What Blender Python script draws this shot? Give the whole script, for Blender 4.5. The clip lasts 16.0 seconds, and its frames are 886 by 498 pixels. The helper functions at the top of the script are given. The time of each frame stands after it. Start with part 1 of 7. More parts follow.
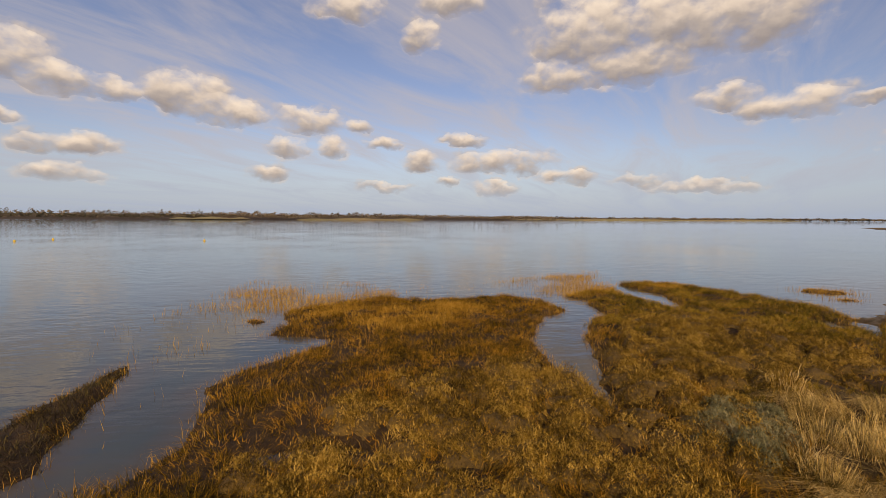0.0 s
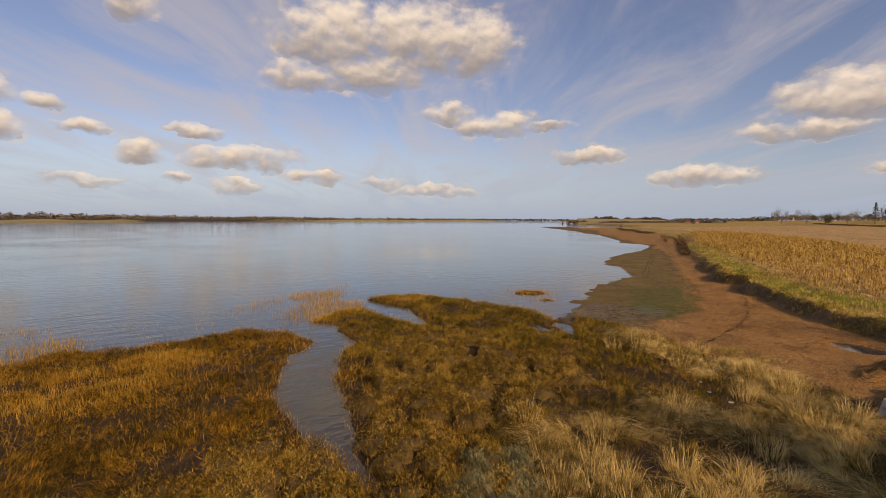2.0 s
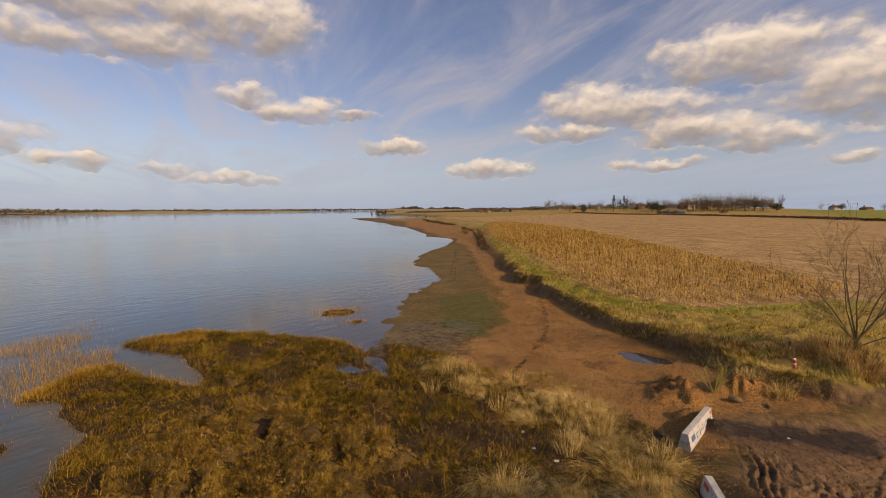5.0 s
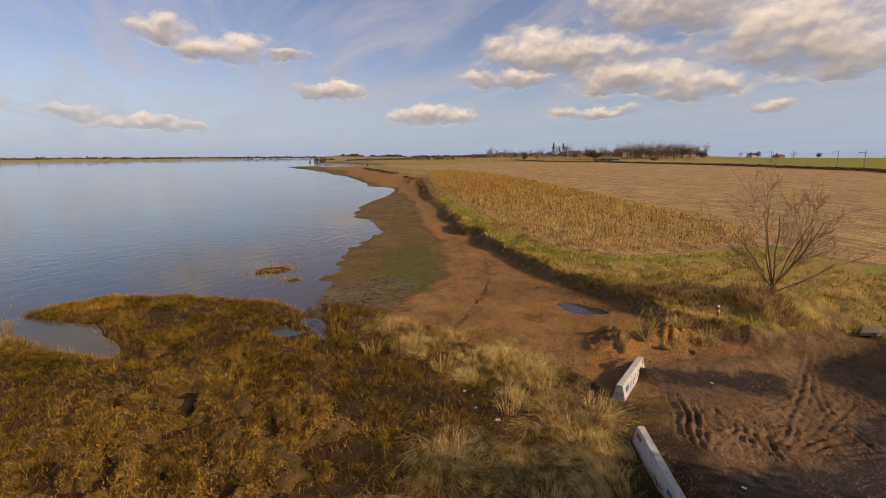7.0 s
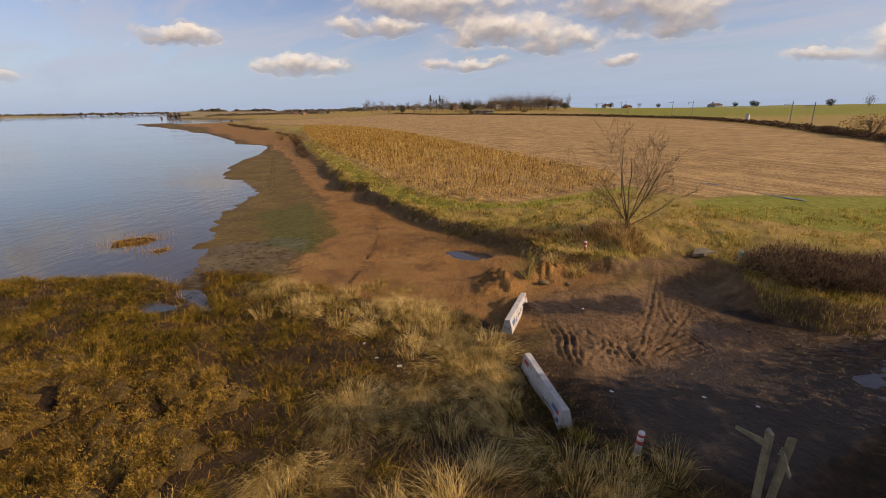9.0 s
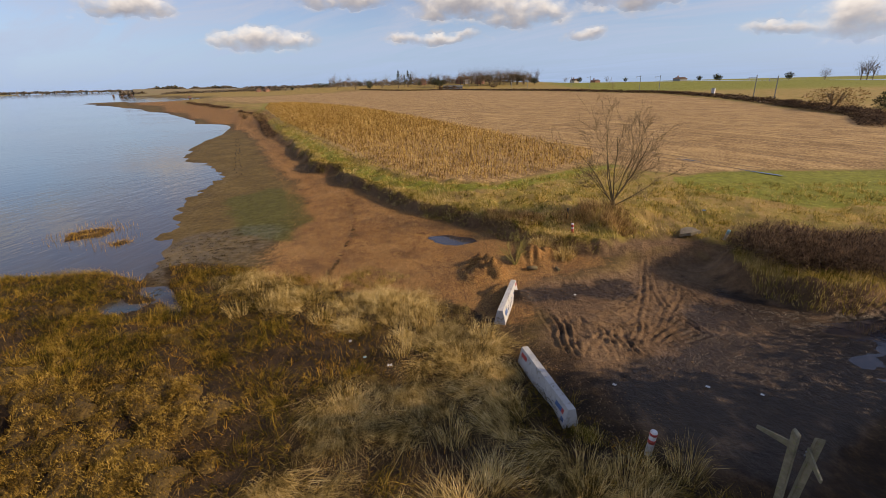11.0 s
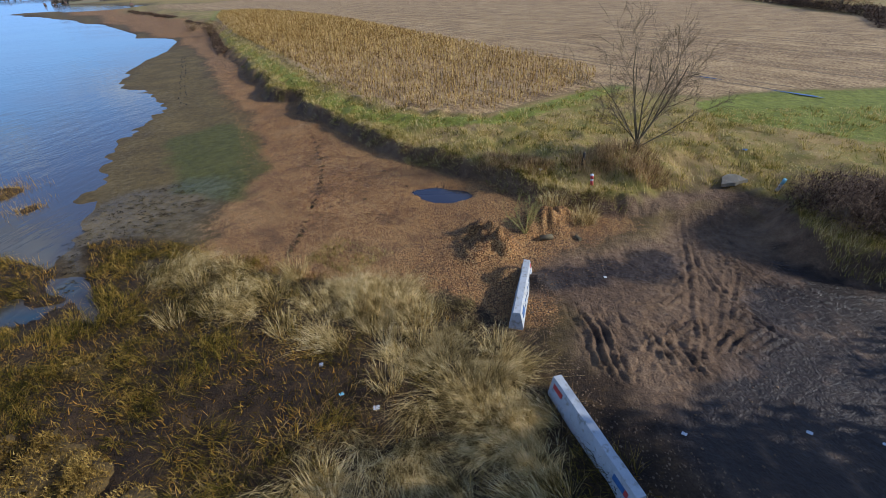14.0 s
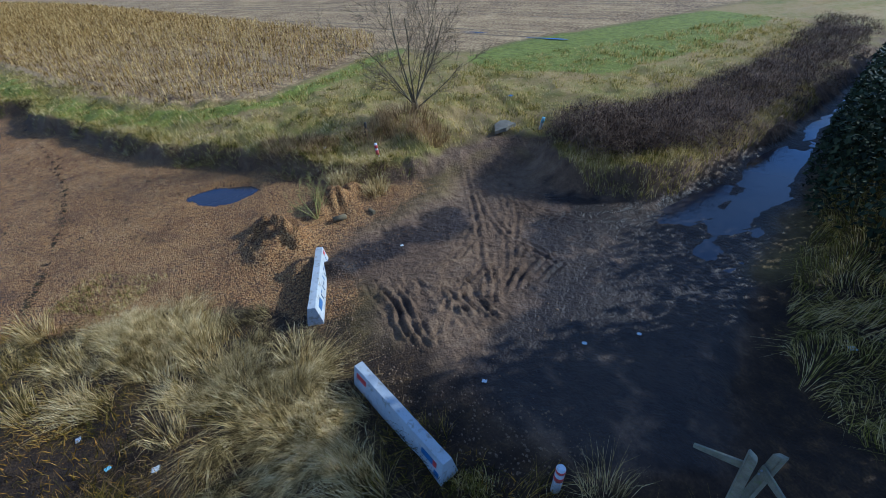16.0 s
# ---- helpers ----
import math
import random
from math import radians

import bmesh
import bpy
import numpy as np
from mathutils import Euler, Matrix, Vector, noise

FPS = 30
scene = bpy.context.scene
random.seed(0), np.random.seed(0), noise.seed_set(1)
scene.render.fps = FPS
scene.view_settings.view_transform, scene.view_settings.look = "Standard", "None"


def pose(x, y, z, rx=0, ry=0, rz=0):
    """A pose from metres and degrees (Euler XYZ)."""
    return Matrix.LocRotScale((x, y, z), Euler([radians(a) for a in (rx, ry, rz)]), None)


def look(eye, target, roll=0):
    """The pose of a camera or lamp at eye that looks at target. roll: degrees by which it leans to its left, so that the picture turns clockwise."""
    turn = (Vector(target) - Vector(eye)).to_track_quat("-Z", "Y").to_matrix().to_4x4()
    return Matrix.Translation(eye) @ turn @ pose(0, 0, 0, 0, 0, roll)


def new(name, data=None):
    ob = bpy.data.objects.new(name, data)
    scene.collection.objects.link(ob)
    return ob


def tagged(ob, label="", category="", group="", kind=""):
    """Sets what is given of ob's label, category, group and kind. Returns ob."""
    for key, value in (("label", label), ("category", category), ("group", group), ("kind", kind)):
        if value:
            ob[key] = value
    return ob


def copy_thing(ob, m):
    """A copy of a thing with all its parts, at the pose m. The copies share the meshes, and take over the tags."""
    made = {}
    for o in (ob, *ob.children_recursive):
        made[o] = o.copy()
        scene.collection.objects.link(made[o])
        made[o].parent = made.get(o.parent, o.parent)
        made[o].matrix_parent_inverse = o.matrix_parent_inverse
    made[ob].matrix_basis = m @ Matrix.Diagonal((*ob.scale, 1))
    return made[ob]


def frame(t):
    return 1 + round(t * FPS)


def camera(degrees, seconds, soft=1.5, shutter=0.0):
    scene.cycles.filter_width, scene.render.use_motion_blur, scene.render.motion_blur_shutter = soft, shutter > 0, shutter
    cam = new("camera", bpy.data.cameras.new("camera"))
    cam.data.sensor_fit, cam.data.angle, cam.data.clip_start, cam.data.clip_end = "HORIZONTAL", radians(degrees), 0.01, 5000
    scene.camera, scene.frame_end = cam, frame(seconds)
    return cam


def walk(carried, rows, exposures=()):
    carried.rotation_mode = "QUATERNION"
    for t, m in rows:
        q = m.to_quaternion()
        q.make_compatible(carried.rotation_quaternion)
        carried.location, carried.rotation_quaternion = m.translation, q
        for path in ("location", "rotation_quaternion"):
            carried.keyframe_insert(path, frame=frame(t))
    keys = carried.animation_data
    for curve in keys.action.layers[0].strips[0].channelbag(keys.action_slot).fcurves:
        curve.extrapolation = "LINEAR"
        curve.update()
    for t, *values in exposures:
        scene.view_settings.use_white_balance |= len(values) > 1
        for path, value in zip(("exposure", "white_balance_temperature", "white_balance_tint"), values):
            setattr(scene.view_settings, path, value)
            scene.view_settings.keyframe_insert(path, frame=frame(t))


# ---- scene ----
cam = camera(86.8, 16.0, 0.75)
PATH = [
    (0, (1.049, 0.198, 4.782), (1.28, 2.18, 4.652), 0.3),
    (0.5, (1.255, 0.848, 4.968), (1.744, 2.783, 4.838), 0.7),
    (1, (1.425, 1.382, 5.214), (2.152, 3.24, 5.09), 0.4),
    (1.5, (1.761, 1.898, 5.517), (2.715, 3.652, 5.393), 0.2),
    (2, (2.116, 2.389, 5.817), (3.307, 3.991, 5.693), 0.2),
    (2.5, (2.574, 2.797, 6.145), (3.952, 4.242, 6.022), 0.0),
    (3, (3.058, 3.319, 6.473), (4.532, 4.665, 6.347), -0.1),
    (3.5, (3.551, 3.834, 6.753), (5.121, 5.067, 6.627), -0.2),
    (4, (4.115, 4.197, 6.997), (5.757, 5.333, 6.871), -0.4),
    (6.5, (5.861, 4.965, 7.61), (7.643, 5.821, 7.306), -0.5),
    (7, (5.932, 4.947, 7.599), (7.73, 5.732, 7.211), -0.4),
    (7.5, (5.907, 4.977, 7.621), (7.733, 5.653, 7.166), -0.6),
    (8, (5.836, 4.988, 7.6), (7.695, 5.53, 7.099), -0.7),
    (8.5, (5.8, 5.033, 7.558), (7.682, 5.447, 7.021), -0.9),
    (9, (5.791, 5.089, 7.497), (7.682, 5.399, 6.921), -1.0),
    (11.5, (7.409, 6.04, 7.637), (9.28, 6.216, 6.953), -1.4),
    (12, (8.382, 6.37, 7.677), (10.241, 6.525, 6.957), -1.5),
    (12.5, (9.306, 6.537, 7.674), (11.131, 6.671, 6.866), -1.8),
    (13, (10.033, 6.636, 7.694), (11.822, 6.752, 6.805), -1.9),
    (13.5, (10.585, 6.659, 7.724), (12.343, 6.765, 6.777), -2.1),
    (14, (10.998, 6.501, 7.774), (12.732, 6.604, 6.782), -2.4),
    (14.5, (11.294, 6.135, 7.728), (13.01, 6.227, 6.705), -2.5),
    (15, (11.443, 5.629, 7.627), (13.141, 5.533, 6.574), -3.4),
    (15.5, (11.484, 5.244, 7.56), (13.104, 4.823, 6.466), -4.6),
    (16, (11.456, 4.906, 7.457), (13.038, 4.395, 6.345), -5.1),
]
walk(cam, [(t, look(eye, target, roll)) for t, eye, target, roll in PATH],
     [(0.0, -0.20, 8400, 20), (4.0, -0.20, 8400, 21), (9.0, -0.08, 7600, 20), (12.5, 0.05, 6000, 13), (13.5, 0.05, 5100, 10), (14.5, 0.04, 4550, 7), (15.5, 0.04, 4240, 3), (16.0, 0.04, 4130, 3)])

# ---- light ----
SUN_AZ, SUN_EL = 186.0, 27.0      # compass degrees from +y towards +x

world = bpy.data.worlds.new("sky")
scene.world = world
world.use_nodes = True


class Nodes:
    """Short hand for building node trees."""

    def __init__(self, tree):
        self.t = tree

    def n(self, kind, **props):
        node = self.t.nodes.new(kind)
        if "operation" in props:
            node.operation = props["operation"]
        if "use_clamp" in props:
            node.use_clamp = props["use_clamp"]
        if "feature" in props:
            node.feature = props["feature"]
        if "data_type" in props:
            node.data_type, node.blend_type = props["data_type"], props["blend_type"]
        if "interpolation_type" in props:
            node.interpolation_type = props["interpolation_type"]
        if "attribute_name" in props:
            node.attribute_name = props["attribute_name"]
        if "sky_type" in props:
            node.sky_type, node.sun_disc = props["sky_type"], props["sun_disc"]
        return node

    def put(self, sock, v):
        if isinstance(v, bpy.types.NodeSocket):
            self.t.links.new(v, sock)
        elif v is not None:
            sock.default_value = v

    def math(self, op, a, b=None, c=None, clamp=False):
        m = self.n("ShaderNodeMath", operation=op, use_clamp=clamp)
        for s, v in zip(m.inputs, (a, b, c)):
            self.put(s, v)
        return m.outputs[0]

    def vec(self, op, a, b=None, scale=None):
        m = self.n("ShaderNodeVectorMath", operation=op)
        self.put(m.inputs[0], a)
        self.put(m.inputs[1], b)
        if scale is not None:
            self.put(m.inputs[3], scale)
        return m.outputs["Value"] if op in ("DOT_PRODUCT", "LENGTH") else m.outputs[0]

    def noise(self, vector, scale, detail=4.0, rough=0.55, distortion=0.0):
        m = self.n("ShaderNodeTexNoise")
        self.put(m.inputs["Vector"], vector)
        for k, v in (("Scale", scale), ("Detail", detail), ("Roughness", rough), ("Distortion", distortion)):
            m.inputs[k].default_value = v
        return m.outputs["Fac"]

    def voronoi(self, vector, scale, feature="F1", out="Distance"):
        m = self.n("ShaderNodeTexVoronoi", feature=feature)
        self.put(m.inputs["Vector"], vector)
        m.inputs["Scale"].default_value = scale
        return m.outputs[out]

    def ramp(self, fac, *stops):
        m = self.n("ShaderNodeValToRGB")
        e = m.color_ramp.elements
        while len(e) < len(stops):
            e.new(0.5)
        for el, (p, c) in zip(e, stops):
            el.position = p
            el.color = (c, c, c, 1) if isinstance(c, (int, float)) else (*c, 1)
        self.put(m.inputs[0], fac)
        return m.outputs[0]

    def mix(self, fac, a, b, blend="MIX"):
        m = self.n("ShaderNodeMix", data_type="RGBA", blend_type=blend)
        self.put(m.inputs[0], fac)
        for s, v in ((m.inputs[6], a), (m.inputs[7], b)):
            self.put(s, (*v, 1) if isinstance(v, tuple) and len(v) == 3 else v)
        return m.outputs[2]

    def xyz(self, x, y, z):
        m = self.n("ShaderNodeCombineXYZ")
        for s, v in zip(m.inputs, (x, y, z)):
            self.put(s, v)
        return m.outputs[0]

    def sep(self, v):
        m = self.n("ShaderNodeSeparateXYZ")
        self.put(m.inputs[0], v)
        return m.outputs

    def smooth(self, v, lo, hi):
        m = self.n("ShaderNodeMapRange", interpolation_type="SMOOTHSTEP")
        self.put(m.inputs[0], v)
        m.inputs[1].default_value, m.inputs[2].default_value = lo, hi
        return m.outputs[0]


# clouds: compass bearing, height above the horizon, half width, half height (degrees)
CLOUDS = (
    (-36, 14.2, 3.2, 1.9), (-32, 12.5, 3.2, 1.3), (-28, 12.3, 2.0, 1.0), (-22, 13.0, 3.6, 1.8), (-17.5, 11.4, 3.6, 1.3),
    (-8.9, 11.0, 3.3, 1.3), (-3.5, 10.8, 1.3, 0.8), (-11.5, 8.1, 1.9, 1.0), (-6.4, 8.2, 1.6, 1.0), (-32, 7.0, 3.3, 1.0),
    (-32, 4.2, 2.6, 0.8), (-13.2, 5.0, 2.0, 0.9), (-37, 9.0, 1.6, 0.6), (3.6, 20.6, 1.6, 1.5), (-0.5, 8.9, 2.1, 0.5), (9.1, 9.4, 2.4, 0.6),
    (13.5, 6.8, 5.2, 1.3), (4.0, 6.8, 2.2, 1.0), (21.7, 5.0, 2.8, 0.8), (-0.5, 3.7, 2.6, 0.5), (13.2, 3.7, 2.3, 0.6), (7.0, 4.7, 1.6, 0.5),
    (29.2, 4.4, 2.7, 0.7), (35.5, 3.6, 4.5, 0.6), (20.0, 16.0, 3.2, 1.5), (24.0, 20.5, 6.0, 3.4), (32.5, 20.5, 6.5, 3.6), (40.0, 20.0, 4.5, 3.0), (28.0, 16.6, 6.0, 1.7),
    (37.6, 12.4, 2.9, 1.2), (42.8, 11.2, 4.0, 1.2), (53.3, 7.4, 3.3, 0.8), (65.5, 4.8, 4.3, 1.0), (77.0, 11.4, 4.8, 2.0), (83.5, 10.8, 5.2, 1.9),
    (88.0, 8.2, 6.2, 1.4), (74.5, 8.7, 4.2, 0.8), (93.5, 7.0, 4.2, 1.2), (84.0, 4.9, 4.2, 0.6), (92.0, 15.0, 7.5, 2.4), (101.5, 11.5, 6.0, 3.2), (106.0, 9.0, 3.5, 2.0),
    (100.0, 4.7, 1.5, 0.6), (119.0, 4.2, 2.6, 0.7), (124.0, 4.8, 4.0, 1.7), (-4.3, 23.0, 3.4, 1.3), (7.6, 24.0, 3.6, 1.3), (49.0, 11.0, 2.4, 0.5),
    (-52, 9, 6, 2), (-70, 14, 8, 3), (-95, 8, 8, 2.2), (-120, 16, 9, 3), (140, 10, 8, 2.6), (160, 17, 8, 3), (-150, 11, 9, 2.4),
)


def build_sky():
    g = Nodes(world.node_tree)
    g.t.nodes.clear()
    sky = g.n("ShaderNodeTexSky", sky_type="NISHITA", sun_disc=False)
    sky.sun_elevation, sky.sun_rotation = radians(SUN_EL), radians(SUN_AZ)
    sky.air_density, sky.dust_density, sky.ozone_density = 1.1, 0.7, 2.2
    d = g.n("ShaderNodeTexCoord").outputs["Generated"]
    x, y, z = g.sep(d)
    az = g.math("MULTIPLY", g.math("ARCTAN2", x, y), 57.2958)
    el = g.math("MULTIPLY", g.math("ARCSINE", z), 57.2958)
    flat = g.xyz(g.math("MULTIPLY", az, 0.10), g.math("MULTIPLY", el, 0.14), 0.0)
    bent = g.vec("ADD", flat, g.vec("SCALE", g.xyz(g.noise(flat, 5.0, 3.0), g.noise(g.vec("ADD", flat, (3.1, 7.7, 0.0)), 5.0, 3.0), 0.0), scale=0.10))
    big = g.noise(bent, 2.1, 3.0)
    fine = g.noise(bent, 3.6, 5.0, 0.52)
    soft = g.noise(bent, 3.6, 3.0, 0.45)
    above = g.noise(g.vec("ADD", bent, (-0.02, 0.075, 0.0)), 3.6, 3.0, 0.45)
    wisp = g.noise(g.vec("ADD", bent, (7.0, 3.0, 1.0)), 3.4, 3.0)
    p = g.xyz(g.math("ADD", az, g.math("MULTIPLY_ADD", big, 4.0, -2.0)), g.math("ADD", el, g.math("MULTIPLY_ADD", wisp, 2.4, -1.2)), 0.0)
    best, top, weight = None, None, None
    for a, e, w, h in CLOUDS:
        q = g.vec("MULTIPLY", g.vec("SUBTRACT", p, (a, e, 0)), (0.8 / w, 0.8 / h, 0))
        near = g.math("SUBTRACT", 1.0, g.vec("DOT_PRODUCT", q, q))
        own = g.math("MAXIMUM", near, 0.0)
        v = g.math("MULTIPLY", g.vec("DOT_PRODUCT", q, (0, 1, 0)), own)
        best = near if best is None else g.math("MAXIMUM", best, near)
        top = v if top is None else g.math("ADD", top, v)
        weight = own if weight is None else g.math("ADD", weight, own)
    rise = g.math("DIVIDE", top, g.math("ADD", weight, 0.05))
    # heaped tops with crisp rims, flat frayed bases
    dense = g.math("ADD", g.math("MAXIMUM", best, -1.5), g.math("MULTIPLY_ADD", fine, 3.2, -1.50))
    cover = g.math("MULTIPLY", g.smooth(dense, -0.45, 1.25), 0.96)
    lit = g.math("SUBTRACT", soft, above)
    light = g.math("ADD", g.math("MULTIPLY_ADD", rise, 0.75, 0.50), g.math("MULTIPLY", lit, 1.15))
    light = g.math("SUBTRACT", light, g.math("MULTIPLY", g.smooth(dense, 0.9, 2.2), 0.16))
    body = g.ramp(light, (0.05, (0.38, 0.385, 0.42)), (0.36, (0.55, 0.545, 0.55)), (0.64, (0.82, 0.79, 0.745)), (0.98, (1.06, 1.03, 0.95)))
    body = g.vec("SCALE", body, scale=CLOUD_GLOW)
    # thin high streaks, drawn out along the wind
    lift = g.math("DIVIDE", 1.0, g.math("ADD", g.math("MAXIMUM", z, 0.0), 0.12))
    plane = g.xyz(g.math("MULTIPLY", g.math("MULTIPLY_ADD", x, 0.8, g.math("MULTIPLY", y, -0.6)), lift), g.math("MULTIPLY", g.math("MULTIPLY_ADD", x, 0.18, g.math("MULTIPLY", y, 0.24)), lift), 0.0)
    streak = g.math("MULTIPLY", g.smooth(g.noise(plane, 2.0, 7.0, 0.62, 0.8), 0.36, 0.72), 0.66)
    veil = g.mix(streak, g.vec("MULTIPLY", sky.outputs[0], (0.92, 0.97, 1.22)), g.vec("SCALE", (0.74, 0.80, 0.94), scale=CLOUD_GLOW * 0.8))
    low = g.math("MULTIPLY", g.smooth(g.math("MULTIPLY", el, -1.0), -10.0, 0.0), 0.7)
    veil = g.mix(low, veil, g.vec("SCALE", (0.42, 0.68, 1.08), scale=CLOUD_GLOW * 0.90))
    fade = g.math("MULTIPLY", cover, g.smooth(el, 0.6, 5.0))
    out = g.mix(fade, veil, body)
    bg = g.n("ShaderNodeBackground")
    g.put(bg.inputs[0], out)
    bg.inputs[1].default_value = SKY_STRENGTH
    g.t.links.new(bg.outputs[0], g.n("ShaderNodeOutputWorld").inputs[0])


SKY_STRENGTH, CLOUD_GLOW = 0.11, 8.0
build_sky()

sun = new("sun", bpy.data.lights.new("sun", "SUN"))
sun.data.energy, sun.data.angle, sun.data.color = 5.0, radians(0.6), (1.0, 0.84, 0.63)
sun.matrix_world = look((0, 0, 50), (-math.sin(radians(SUN_AZ)) * 50, -math.cos(radians(SUN_AZ)) * 50, 50 - 50 * math.tan(radians(SUN_EL))))


# ---- materials ----
def material(name):
    m = bpy.data.materials.new(name)
    m.use_nodes = True
    m.node_tree.nodes.clear()
    g = Nodes(m.node_tree)
    bsdf = g.n("ShaderNodeBsdfPrincipled")
    g.t.links.new(bsdf.outputs[0], g.n("ShaderNodeOutputMaterial").inputs[0])
    return m, g, bsdf


def bump(g, bsdf, height, strength, distance=0.02):
    b = g.n("ShaderNodeBump")
    b.inputs["Strength"].default_value, b.inputs["Distance"].default_value = strength, distance
    g.put(b.inputs["Height"], height)
    g.t.links.new(b.outputs[0], bsdf.inputs["Normal"])


def leafy(name, *colours, rough=0.75, through_light=0.0, single=0.75):
    """Blades and leaves: every piece takes its own tone, with slow drift over the ground."""
    m, g, b = material(name)
    geo = g.n("ShaderNodeNewGeometry")
    own = geo.outputs["Random Per Island"]
    drift = g.noise(geo.outputs["Position"], 0.6, 3.0)
    tuft = g.noise(geo.outputs["Position"], 4.2, 3.0, 0.6)
    f = g.math("ADD", g.math("MULTIPLY_ADD", own, single, 0.375 - single / 2), g.math("ADD", g.math("MULTIPLY_ADD", drift, 1.3, -0.65), g.math("MULTIPLY_ADD", tuft, 2.2, -1.00)))
    n = len(colours) - 1
    g.put(b.inputs["Base Color"], g.ramp(f, *[(0.05 + 0.9 * i / n, c) for i, c in enumerate(colours)]))
    b.inputs["Roughness"].default_value = rough
    b.inputs["Specular IOR Level"].default_value = 0.10
    if through_light:
        thin, both = g.n("ShaderNodeBsdfTranslucent"), g.n("ShaderNodeMixShader")
        g.put(thin.inputs[0], b.inputs["Base Color"].links[0].from_socket)
        both.inputs[0].default_value = through_light
        g.t.links.new(b.outputs[0], both.inputs[1])
        g.t.links.new(thin.outputs[0], both.inputs[2])
        for node in g.t.nodes:
            if node.type == "OUTPUT_MATERIAL":
                g.t.links.new(both.outputs[0], node.inputs[0])
    return m


def surface(name, a, b_, scale, rough=0.8, grain=60.0, bump_by=0.3, depth=0.01, metal=0.0, stain=None):
    """A plain solid surface with two scales of variation."""
    m, g, b = material(name)
    co = g.n("ShaderNodeTexCoord").outputs["Object"]
    slow = g.noise(co, scale, 5.0, 0.6)
    fine = g.noise(co, grain, 3.0)
    col = g.mix(g.ramp(g.math("ADD", g.math("MULTIPLY", slow, 0.7), g.math("MULTIPLY", fine, 0.3)), (0.35, 0.0), (0.65, 1.0)), a, b_)
    if stain:
        col = g.mix(g.math("MULTIPLY", g.smooth(g.noise(co, scale * 2.3, 6.0, 0.65), 0.52, 0.7), 0.8), col, stain)
    g.put(b.inputs["Base Color"], col)
    b.inputs["Roughness"].default_value, b.inputs["Metallic"].default_value = rough, metal
    bump(g, b, g.math("ADD", slow, g.math("MULTIPLY", fine, 0.5)), bump_by, depth)
    return m


